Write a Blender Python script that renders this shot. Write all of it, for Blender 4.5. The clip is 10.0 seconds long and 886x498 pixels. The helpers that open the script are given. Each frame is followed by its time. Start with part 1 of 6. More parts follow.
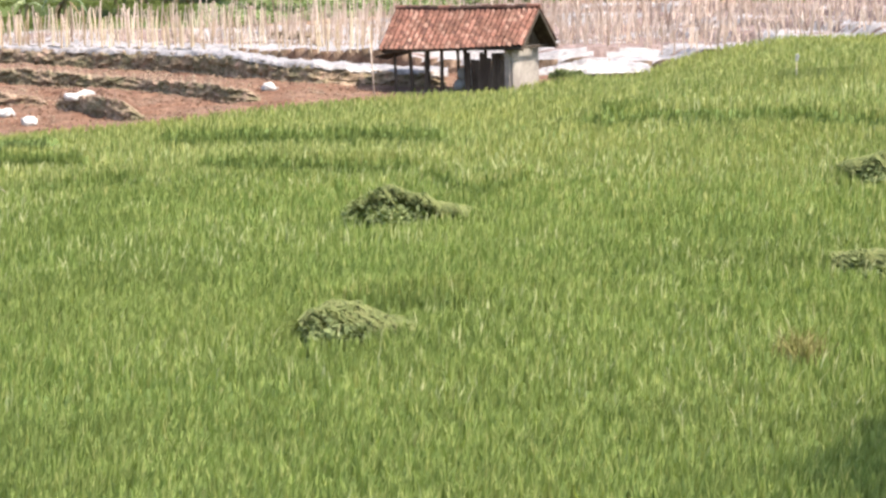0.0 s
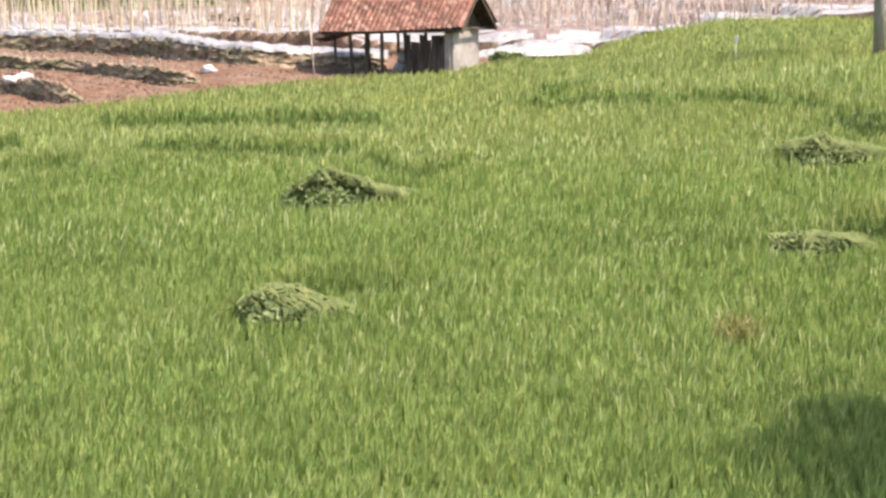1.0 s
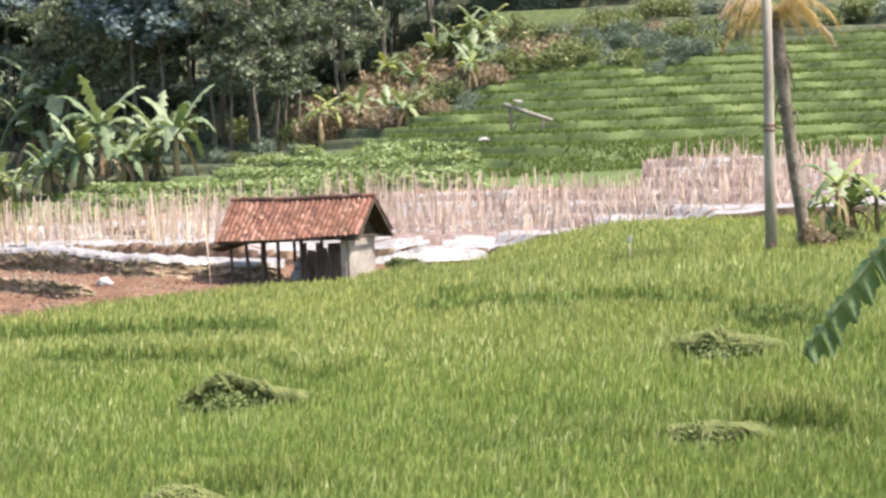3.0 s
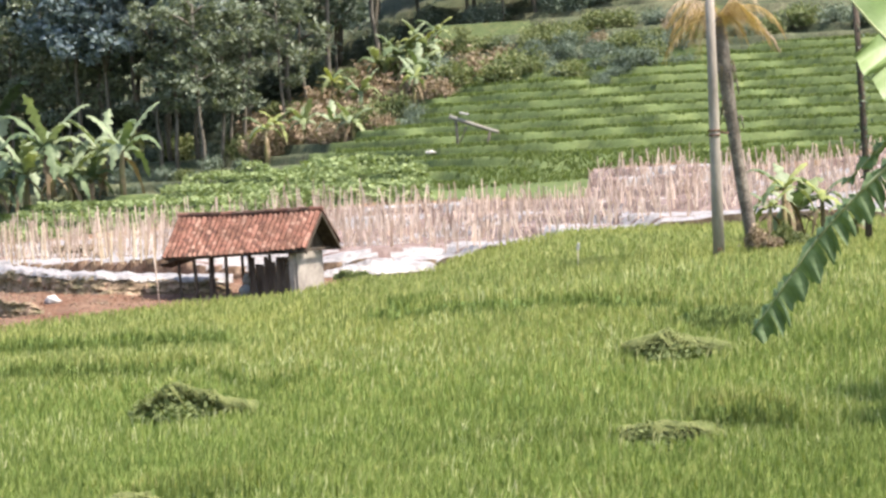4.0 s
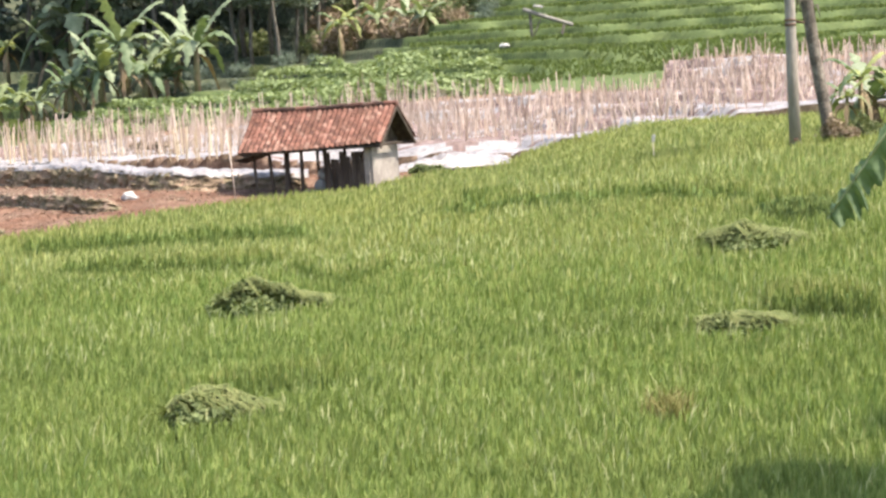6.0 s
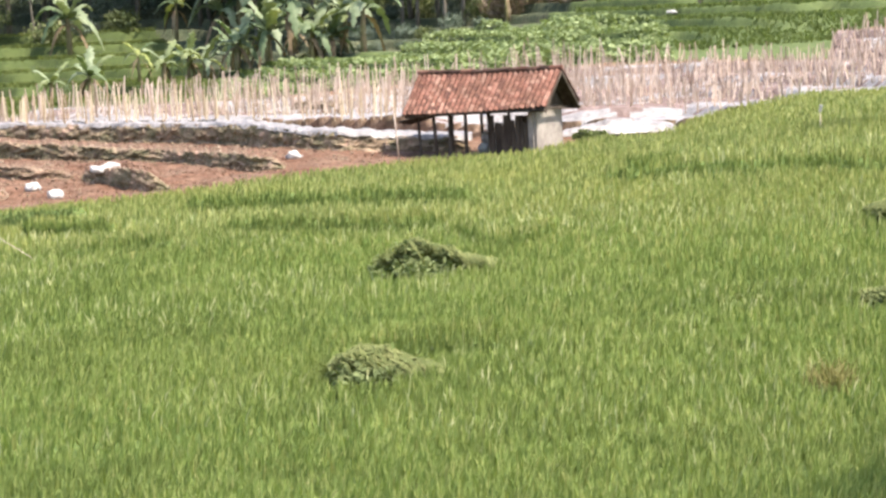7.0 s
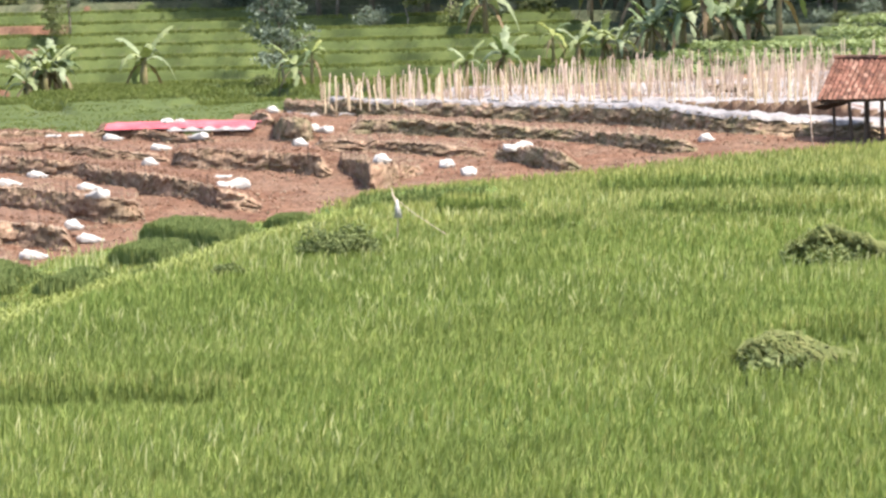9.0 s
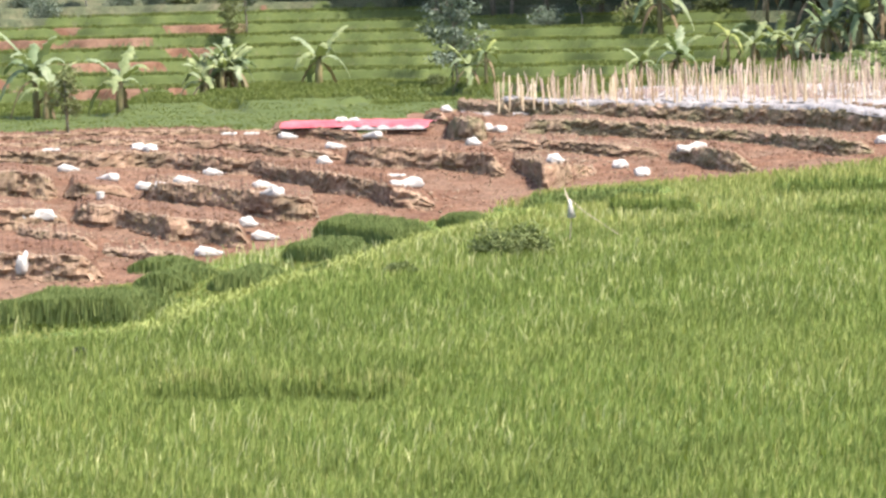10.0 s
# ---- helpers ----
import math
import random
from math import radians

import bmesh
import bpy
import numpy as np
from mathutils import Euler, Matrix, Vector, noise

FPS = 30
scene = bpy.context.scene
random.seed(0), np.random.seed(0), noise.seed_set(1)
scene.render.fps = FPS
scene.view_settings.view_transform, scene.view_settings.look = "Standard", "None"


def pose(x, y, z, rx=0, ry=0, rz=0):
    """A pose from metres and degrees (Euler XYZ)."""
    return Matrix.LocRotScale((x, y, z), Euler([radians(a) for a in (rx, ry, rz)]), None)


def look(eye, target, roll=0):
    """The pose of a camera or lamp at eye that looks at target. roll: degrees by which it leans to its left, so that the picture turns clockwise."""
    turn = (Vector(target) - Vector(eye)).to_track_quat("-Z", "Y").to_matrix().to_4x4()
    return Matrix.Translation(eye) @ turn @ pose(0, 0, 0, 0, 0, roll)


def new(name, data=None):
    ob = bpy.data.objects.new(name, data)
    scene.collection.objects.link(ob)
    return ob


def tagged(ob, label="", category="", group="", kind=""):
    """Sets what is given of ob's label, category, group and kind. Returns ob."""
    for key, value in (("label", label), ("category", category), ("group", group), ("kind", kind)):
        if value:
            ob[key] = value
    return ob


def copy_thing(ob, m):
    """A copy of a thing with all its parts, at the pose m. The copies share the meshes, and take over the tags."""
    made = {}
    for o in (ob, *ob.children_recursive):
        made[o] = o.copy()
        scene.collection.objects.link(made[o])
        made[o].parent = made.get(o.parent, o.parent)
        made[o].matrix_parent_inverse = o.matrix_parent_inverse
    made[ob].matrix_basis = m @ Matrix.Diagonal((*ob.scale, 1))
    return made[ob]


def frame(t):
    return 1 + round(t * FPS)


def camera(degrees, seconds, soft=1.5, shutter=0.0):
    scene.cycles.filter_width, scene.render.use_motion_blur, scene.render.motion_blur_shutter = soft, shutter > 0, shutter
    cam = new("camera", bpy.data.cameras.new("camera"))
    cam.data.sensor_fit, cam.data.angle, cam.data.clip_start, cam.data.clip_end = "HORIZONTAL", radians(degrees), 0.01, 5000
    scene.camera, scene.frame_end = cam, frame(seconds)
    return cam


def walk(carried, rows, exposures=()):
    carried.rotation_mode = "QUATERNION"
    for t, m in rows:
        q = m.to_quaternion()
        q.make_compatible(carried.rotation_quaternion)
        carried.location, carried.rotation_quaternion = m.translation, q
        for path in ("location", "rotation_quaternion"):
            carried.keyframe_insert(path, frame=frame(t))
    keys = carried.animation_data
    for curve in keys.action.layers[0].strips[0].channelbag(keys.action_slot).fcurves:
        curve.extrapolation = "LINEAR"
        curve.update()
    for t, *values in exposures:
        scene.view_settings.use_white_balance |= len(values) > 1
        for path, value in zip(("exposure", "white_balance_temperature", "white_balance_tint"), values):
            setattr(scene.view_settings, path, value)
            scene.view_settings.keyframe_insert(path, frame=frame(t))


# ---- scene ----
cam = camera(20.0, 10.0, soft=2.75)
EYE = 5.3  # height of the eye above the hut's floor
ROWS = [  # seconds, sideways, up, yaw, pitch, roll
    (0, -0.007, 0.347, 0.00, -7.00, 0.90),
    (0.5, 0.012, 0.308, -0.23, -6.58, 0.95),
    (1, 0.028, 0.346, -1.34, -7.42, 0.84),
    (1.5, 0.031, 0.319, -3.08, -8.07, 0.41),
    (2, 0.030, 0.294, -3.19, -6.15, 1.52),
    (2.5, 0.056, 0.216, -4.24, -3.78, 1.73),
    (2.7, 0.063, 0.173, -3.78, -3.21, 1.82),
    (3.8, 0.059, -0.087, -4.44, -2.14, 2.74),
    (4, 0.058, -0.116, -4.95, -2.29, 2.89),
    (4.5, 0.054, -0.142, -6.14, -3.00, 2.53),
    (5, 0.068, -0.160, -5.95, -3.21, 3.03),
    (5.5, 0.056, -0.165, -5.61, -3.81, 3.18),
    (5.7, 0.056, -0.170, -4.64, -4.13, 3.38),
    (6.8, 0.025, -0.146, -0.18, -5.25, 2.71),
    (7, 0.007, -0.164, 0.60, -5.22, 2.41),
    (7.5, -0.015, -0.165, 2.79, -5.38, 1.99),
    (8, -0.046, -0.172, 5.22, -5.42, 1.71),
    (8.5, -0.068, -0.161, 7.81, -5.39, 1.73),
    (9, -0.085, -0.167, 9.90, -5.31, 1.60),
    (9.5, -0.109, -0.162, 11.83, -5.00, 1.63),
    (10, -0.107, -0.173, 13.83, -5.21, 1.42),
]
EXPOSURES = [(0, 1.42), (1.1, 1.42), (1.5, 1.74), (1.7, 1.7), (2.1, 1.48), (2.4, 1.42), (10, 1.42)]
walk(cam, [(t, pose(x, 0, EYE + z, 0, 0, yaw) @ pose(0, 0, 0, pitch) @ pose(0, 0, 0, 0, roll) @ pose(0, 0, 0, 90))
           for t, x, z, yaw, pitch, roll in ROWS], EXPOSURES)

# ---- light: hazy midday sun from the right ----
SUN_UP, SUN_AZ = 60.0, 110.0  # degrees above the horizon; degrees from straight ahead towards the right
world = bpy.data.worlds.new("world")
scene.world = world
world.use_nodes = True
sky = world.node_tree.nodes.new("ShaderNodeTexSky")
sky.sky_type, sky.sun_disc = "NISHITA", False
sky.sun_elevation, sky.sun_rotation = radians(SUN_UP), radians(SUN_AZ)
sky.dust_density, sky.air_density = 3.0, 1.2
world.node_tree.links.new(sky.outputs[0], world.node_tree.nodes["Background"].inputs[0])
world.node_tree.nodes["Background"].inputs[1].default_value = 0.15
sun_data = bpy.data.lights.new("sun", "SUN")
sun_data.energy, sun_data.angle, sun_data.color = 4.5, radians(0.9), (1.0, 0.92, 0.8)
sun = new("sun", sun_data)
s_dir = Vector((math.sin(radians(SUN_AZ)) * math.cos(radians(SUN_UP)), math.cos(radians(SUN_AZ)) * math.cos(radians(SUN_UP)), math.sin(radians(SUN_UP))))
sun.matrix_world = look(s_dir * 60, (0, 0, 0))


# ---- materials ----
def ramp(nt, fac, stops):
    r = nt.nodes.new("ShaderNodeValToRGB")
    el = r.color_ramp.elements
    while len(el) < len(stops):
        el.new(0.5)
    for e, (p, c) in zip(el, stops):
        e.position, e.color = p, (*c, 1)
    nt.links.new(fac, r.inputs[0])
    return r.outputs[0]


def noise_tex(nt, scale, detail=4.0, stretch=(1, 1, 1), rough=0.55):
    tc = nt.nodes.new("ShaderNodeNewGeometry")
    mp = nt.nodes.new("ShaderNodeMapping")
    mp.inputs["Scale"].default_value = stretch
    nt.links.new(tc.outputs["Position"], mp.inputs["Vector"])
    n = nt.nodes.new("ShaderNodeTexNoise")
    n.inputs["Scale"].default_value, n.inputs["Detail"].default_value, n.inputs["Roughness"].default_value = scale, detail, rough
    nt.links.new(mp.outputs[0], n.inputs["Vector"])
    return n.outputs[0]


def mix(nt, fac, a, b, mode="MIX"):
    m = nt.nodes.new("ShaderNodeMix")
    m.data_type, m.blend_type = "RGBA", mode
    if isinstance(fac, float):
        m.inputs[0].default_value = fac
    else:
        nt.links.new(fac, m.inputs[0])
    for k, v in ((6, a), (7, b)):
        if isinstance(v, tuple):
            m.inputs[k].default_value = (*v, 1)
        else:
            nt.links.new(v, m.inputs[k])
    return m.outputs[2]


def material(name, stops, scale=4.0, fine=(0.7, 30.0), rough=0.85, bump=0.3, bump_scale=25.0, metal=0.0, spec=0.12,
             through_light=0.0, per="noise", patch=None, stretch=(1, 1, 1)):
    """stops: colours from dark to light; per: what picks the colour (noise, island or object); fine: darkest fleck and its scale;
    patch: a second colour in large soft patches and their scale; through_light: how much light passes through (leaves)."""
    m = bpy.data.materials.new(name)
    m.use_nodes = True
    nt = m.node_tree
    b = nt.nodes["Principled BSDF"]
    if per == "island":
        g = nt.nodes.new("ShaderNodeNewGeometry")
        fac = g.outputs["Random Per Island"]
    elif per == "object":
        g = nt.nodes.new("ShaderNodeObjectInfo")
        fac = g.outputs["Random"]
    else:
        fac = noise_tex(nt, scale, 5.0, stretch)
    n = len(stops)
    lo, hi = (0.0, 1.0) if per != "noise" else (0.28, 0.72)
    col = ramp(nt, fac, [(lo + (hi - lo) * i / max(1, n - 1), c) for i, c in enumerate(stops)])
    if patch:
        pf = ramp(nt, noise_tex(nt, patch[1], 3.0), [(0.42, (0, 0, 0)), (0.62, (1, 1, 1))])
        k = nt.nodes.new("ShaderNodeMath")
        k.operation = "MULTIPLY"
        k.inputs[1].default_value = patch[2]
        nt.links.new(pf, k.inputs[0])
        col = mix(nt, k.outputs[0], col, patch[0])
    f = ramp(nt, noise_tex(nt, fine[1], 3.0, stretch), [(0.3, (fine[0],) * 3), (0.6, (1, 1, 1))])
    col = mix(nt, 1.0, col, f, "MULTIPLY")
    nt.links.new(col, b.inputs["Base Color"])
    b.inputs["Roughness"].default_value, b.inputs["Metallic"].default_value = rough, metal
    b.inputs["Specular IOR Level"].default_value = spec
    if bump:
        bn = nt.nodes.new("ShaderNodeBump")
        bn.inputs["Strength"].default_value, bn.inputs["Distance"].default_value = bump, 0.05
        nt.links.new(noise_tex(nt, bump_scale, 5.0, stretch), bn.inputs["Height"])
        nt.links.new(bn.outputs[0], b.inputs["Normal"])
    if through_light:
        t = nt.nodes.new("ShaderNodeBsdfTranslucent")
        nt.links.new(mix(nt, 1.0, col, (1.15, 1.2, 0.6), "MULTIPLY"), t.inputs[0])
        mx = nt.nodes.new("ShaderNodeMixShader")
        mx.inputs[0].default_value = through_light
        nt.links.new(b.outputs[0], mx.inputs[1])
        nt.links.new(t.outputs[0], mx.inputs[2])
        nt.links.new(mx.outputs[0], nt.nodes["Material Output"].inputs[0])
    return m


M_RICE = material("rice_leaf", [(0.116, 0.169, 0.048), (0.152, 0.211, 0.06), (0.185, 0.241, 0.069), (0.22, 0.278, 0.083), (0.27, 0.319, 0.102), (0.352, 0.374, 0.145)], per="island",
                  fine=(0.72, 1.6), rough=0.65, bump=0, through_light=0.35, patch=((0.27, 0.3, 0.1), 0.1, 0.4))
M_RICE_RIPE = material("ripening_rice_leaf", [(0.153, 0.189, 0.068), (0.204, 0.24, 0.085), (0.255, 0.286, 0.101), (0.306, 0.321, 0.12), (0.367, 0.367, 0.152), (0.449, 0.428, 0.207)], per="island",
                       fine=(0.7, 2.2), rough=0.65, bump=0, through_light=0.35, patch=((0.36, 0.345, 0.11), 0.12, 0.45))
# darker green for lush patches, and for the shade on the bank faces
M_RICE_DARK = material("rice_leaf_lush_and_shade", [(0.131, 0.174, 0.051), (0.162, 0.207, 0.061), (0.203, 0.242, 0.072)], per="island",
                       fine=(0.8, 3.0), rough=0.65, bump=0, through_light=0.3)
M_RICE_BLOCK = material("rice_leaf_bluish", [(0.123, 0.164, 0.059), (0.154, 0.195, 0.071), (0.203, 0.235, 0.086)], per="island", fine=(0.8, 3.0), rough=0.75, bump=0, through_light=0.2)
M_RICE_BED = material("rice_sward", [(0.067, 0.098, 0.033), (0.098, 0.135, 0.045), (0.135, 0.171, 0.057)], 5.0, (0.6, 18.0), 1.0, 0, spec=0.0)
M_HILL_RICE = material("terrace_rice", [(0.066, 0.092, 0.036), (0.083, 0.111, 0.043), (0.108, 0.133, 0.051)], 0.9, (0.7, 6.0), 0.9, 0.1, 5.0,
                       patch=((0.11, 0.13, 0.05), 0.12, 0.2))
# left slope's rice: that slope's light and haze are put into its tint
M_HILL_RICE_PALE = material("terrace_rice_left_light", [(0.049, 0.066, 0.023), (0.061, 0.081, 0.027), (0.076, 0.094, 0.032)], 0.9, (0.75, 6.0), 0.9, 0.1, 5.0)
M_HILL_BLADE = material("terrace_rice_leaf", [(0.092, 0.124, 0.044), (0.121, 0.155, 0.055), (0.152, 0.184, 0.066)], per="island", fine=(0.75, 0.8),
                        rough=0.7, bump=0, through_light=0.5)
# leaves of the left slope, tinted apart for the light that slope gets
M_HILL_BLADE_PALE = material("terrace_rice_leaf_left_light", [(0.106, 0.133, 0.043), (0.132, 0.159, 0.052), (0.162, 0.185, 0.063)], per="island", fine=(0.75, 0.8), rough=0.8, bump=0, through_light=0.4)
# weed green, darkened to hold the shade under each terrace's rice fringe
M_HILL_RISER = material("weeds_and_bank_shade", [(0.052, 0.069, 0.031), (0.069, 0.09, 0.038), (0.113, 0.115, 0.057)], 1.6, (0.5, 8.0), 0.95, 0.8, 6.0)
M_SOIL = material("red_soil", [(0.074, 0.037, 0.023), (0.111, 0.058, 0.038), (0.148, 0.081, 0.054), (0.185, 0.112, 0.077)], 1.3, (0.55, 7.0), 0.95, 1.0, 6.0,
                  patch=((0.17, 0.115, 0.085), 0.35, 0.5))
M_BANK_GRASS = material("dry_bank_grass", [(0.125, 0.098, 0.058), (0.185, 0.148, 0.09), (0.245, 0.195, 0.126), (0.13, 0.122, 0.06), (0.32, 0.255, 0.178)], per="island", fine=(0.8, 3.0), rough=0.9, bump=0, through_light=0.15)
M_BANK = material("earth_bank", [(0.139, 0.084, 0.061), (0.199, 0.127, 0.087), (0.283, 0.19, 0.134), (0.401, 0.291, 0.204)], 2.6, (0.58, 8.0), 0.95, 0.7, 8.0,
                  patch=((0.1, 0.088, 0.055), 0.9, 0.5), stretch=(1, 1, 0.6))
M_BANK_WEEDY = material("weedy_earth_bank", [(0.101, 0.072, 0.048), (0.193, 0.137, 0.094), (0.304, 0.225, 0.158), (0.405, 0.256, 0.205)], 2.6, (0.58, 8.0), 0.95, 0.7, 8.0,
                        patch=((0.09, 0.1, 0.048), 1.1, 0.6), stretch=(1, 1, 0.7))
M_BANK_WEED = material("bank_weeds", [(0.12, 0.107, 0.067), (0.179, 0.158, 0.101), (0.254, 0.202, 0.143), (0.329, 0.239, 0.202)], per="island", fine=(0.8, 3.0), rough=0.9, bump=0, through_light=0.15)
M_LIP = material("dusty_terrace_lip", [(0.172, 0.117, 0.082), (0.232, 0.17, 0.125), (0.292, 0.226, 0.172)], 1.8, (0.65, 9.0), 0.95, 0.8, 9.0)
M_GROUND = material("valley_ground", [(0.12, 0.09, 0.05), (0.14, 0.15, 0.05), (0.1, 0.14, 0.04)], 0.3, (0.6, 4.0), 0.95, 0.5, 3.0)
M_FOREST_FLOOR = material("forest_floor", [(0.045, 0.058, 0.035), (0.075, 0.085, 0.05), (0.115, 0.11, 0.07)], 0.6, (0.5, 5.0), 0.95, 0.8, 3.0)
M_TILE = material("clay_tile", [(0.1, 0.05, 0.04), (0.15, 0.07, 0.053), (0.185, 0.085, 0.063), (0.215, 0.102, 0.077), (0.25, 0.128, 0.098), (0.31, 0.19, 0.15)], per="object",
                  fine=(0.6, 16.0), rough=0.85, bump=0.4, bump_scale=30.0, patch=((0.1, 0.055, 0.04), 1.2, 0.5))
M_RIDGE = material("dark_ridge_tile", [(0.05, 0.034, 0.028), (0.085, 0.052, 0.042), (0.14, 0.075, 0.058)], 3.0, (0.6, 14.0), 0.9, 0.5, 20.0)
M_WOOD = material("weathered_timber", [(0.035, 0.027, 0.021), (0.065, 0.05, 0.04), (0.11, 0.09, 0.072)], 5.0, (0.6, 30.0), 0.9, 0.5, 30.0, stretch=(1, 1, 0.15))
M_PLASTER = material("grey_plaster", [(0.22, 0.19, 0.17), (0.3, 0.265, 0.235), (0.38, 0.34, 0.3)], 1.5, (0.75, 9.0), 0.9, 0.3, 20.0)
M_STAKE = material("bamboo_stake", [(0.356, 0.257, 0.2), (0.499, 0.382, 0.308), (0.617, 0.49, 0.411), (0.261, 0.182, 0.139)], per="island", fine=(0.8, 9.0), rough=0.8, bump=0)
M_MULCH = material("silver_plastic_mulch", [(0.18, 0.163, 0.16), (0.252, 0.231, 0.228), (0.333, 0.303, 0.295)], 1.6, (0.55, 5.0), 0.42, 0.9, 6.0, spec=0.4)
M_MULCH_SOIL = material("mulch_bed_soil", [(0.114, 0.075, 0.066), (0.173, 0.125, 0.114), (0.257, 0.201, 0.195)], 1.5, (0.6, 5.0), 0.9, 0.8, 6.0)
M_SACK = material("white_woven_sack", [(0.344, 0.324, 0.311), (0.451, 0.435, 0.424)], 4.0, (0.85, 15.0), 0.7, 0.4, 12.0)
M_TARP = material("red_tarpaulin", [(0.3, 0.05, 0.065), (0.38, 0.08, 0.1), (0.45, 0.14, 0.16)], 1.2, (0.8, 5.0), 0.5, 0.6, 4.0)
M_CONCRETE = material("concrete_pole", [(0.2, 0.17, 0.145), (0.27, 0.235, 0.205), (0.33, 0.29, 0.26)], 1.4, (0.8, 12.0), 0.85, 0.2, 30.0, stretch=(1, 1, 0.3))
M_ROAD = material("road_surface", [(0.16, 0.14, 0.1), (0.22, 0.19, 0.14)], 1.0, (0.8, 4.0), 0.95, 0.2, 8.0)
M_IRON = material("rusty_iron", [(0.1, 0.06, 0.045), (0.18, 0.11, 0.08)], 8.0, (0.7, 20.0), 0.8, 0.3, 30.0, metal=0.3)
M_BARK = material("bark", [(0.09, 0.075, 0.06), (0.15, 0.13, 0.105), (0.22, 0.195, 0.165)], 3.0, (0.55, 14.0), 0.95, 0.8, 14.0, stretch=(1, 1, 0.4))
M_BARK_DARK = material("dark_fibrous_bark", [(0.088, 0.074, 0.063), (0.166, 0.138, 0.116), (0.273, 0.234, 0.2)], 3.0, (0.5, 14.0), 0.95, 0.9, 12.0)
M_BARK_PALE = material("pale_bark", [(0.188, 0.173, 0.15), (0.27, 0.255, 0.225)], 2.0, (0.7, 10.0), 0.9, 0.5, 10.0)
M_STEM = material("banana_stem", [(0.13, 0.13, 0.05), (0.22, 0.19, 0.1), (0.3, 0.2, 0.13)], 4.0, (0.6, 10.0), 0.7, 0.3, 10.0, stretch=(1, 1, 0.3))
M_BAN = material("banana_leaf", [(0.075, 0.112, 0.056), (0.115, 0.155, 0.08), (0.155, 0.195, 0.108)], 1.4, (0.8, 8.0), 0.6, 0.2, 20.0, spec=0.2, through_light=0.25)
M_BAN_PALE = material("banana_leaf_pale", [(0.121, 0.154, 0.068), (0.187, 0.22, 0.105), (0.264, 0.286, 0.147)], 1.4, (0.8, 8.0), 0.6, 0.2, 20.0, spec=0.2, through_light=0.25)
M_BAN_NEAR = material("banana_leaf_waxy", [(0.085, 0.13, 0.058), (0.115, 0.168, 0.072), (0.155, 0.212, 0.098)], 2.5, (0.85, 22.0), 0.5, 0.35, 30.0, spec=0.3, through_light=0.38)
M_RIB = material("leaf_midrib", [(0.26, 0.29, 0.15), (0.34, 0.36, 0.2)], 6.0, (0.9, 20.0), 0.5, 0.1, 20.0, through_light=0.15)
M_BAN_DRY = material("dry_banana_leaf", [(0.12, 0.085, 0.05), (0.19, 0.14, 0.09), (0.26, 0.21, 0.14)], 2.0, (0.7, 9.0), 0.9, 0.4, 9.0, through_light=0.15)
# lighter and bluer than plain leaf green: some haze is in the colour
M_LEAF = material("tree_leaf", [(0.066, 0.089, 0.071), (0.099, 0.129, 0.098), (0.142, 0.176, 0.137), (0.201, 0.239, 0.186)], per="island", fine=(0.8, 3.0), rough=0.85,
                  bump=0, through_light=0.2, spec=0.4)
M_LEAF_LIGHT = material("shrub_leaf", [(0.075, 0.095, 0.04), (0.12, 0.145, 0.06), (0.17, 0.19, 0.088), (0.23, 0.24, 0.125)], per="island", fine=(0.8, 3.0), rough=0.6,
                        bump=0, through_light=0.25)
# blue-grey lift of the air's haze, put into the far wood's leaf colour
M_LEAF_HAZY = material("hazy_wood_leaf", [(0.081, 0.112, 0.114), (0.123, 0.158, 0.165), (0.174, 0.213, 0.226), (0.253, 0.296, 0.313)], per="island", fine=(0.8, 3.0), rough=0.9, bump=0, through_light=0.2)
M_LEAF_GREY = material("grey_green_leaf", [(0.075, 0.092, 0.066), (0.12, 0.142, 0.1), (0.175, 0.2, 0.145), (0.23, 0.255, 0.19)], per="island", fine=(0.8, 3.0), rough=0.5, bump=0, through_light=0.25)
M_BAN_GREY = material("banana_leaf_grey_green", [(0.132, 0.167, 0.095), (0.193, 0.232, 0.137), (0.264, 0.302, 0.189)], 1.4, (0.8, 8.0), 0.5, 0.2, 20.0, spec=0.25, through_light=0.25)
M_BAN_YELLOW = material("banana_leaf_yellowing", [(0.16, 0.19, 0.06), (0.24, 0.27, 0.09), (0.33, 0.34, 0.14)], 1.4, (0.8, 8.0), 0.6, 0.2, 20.0, spec=0.2, through_light=0.3)
# brighter yellow-green, with the sun shining through the leaf put into its colour
M_BAN_BACKLIT = material("banana_leaf_backlit", [(0.102, 0.155, 0.047), (0.132, 0.193, 0.06), (0.17, 0.231, 0.081)], 2.0, (0.9, 22.0), 0.45, 0.08, 30.0, spec=0.3, through_light=0.15)
M_LEAF_DRY = material("dry_leaf", [(0.17, 0.12, 0.085), (0.27, 0.2, 0.145), (0.36, 0.28, 0.21), (0.16, 0.15, 0.075)], per="island", fine=(0.8, 3.0), rough=0.9, bump=0, through_light=0.15)
M_CROP = material("crop_leaf", [(0.157, 0.197, 0.088), (0.208, 0.256, 0.117), (0.27, 0.315, 0.158)], per="island", fine=(0.85, 3.0), rough=0.6, bump=0, through_light=0.25)
M_WEED = material("weed_leaf", [(0.09, 0.112, 0.046), (0.116, 0.143, 0.058), (0.148, 0.177, 0.073), (0.185, 0.212, 0.091)], per="island", fine=(0.8, 3.0), rough=0.7, bump=0, through_light=0.2)
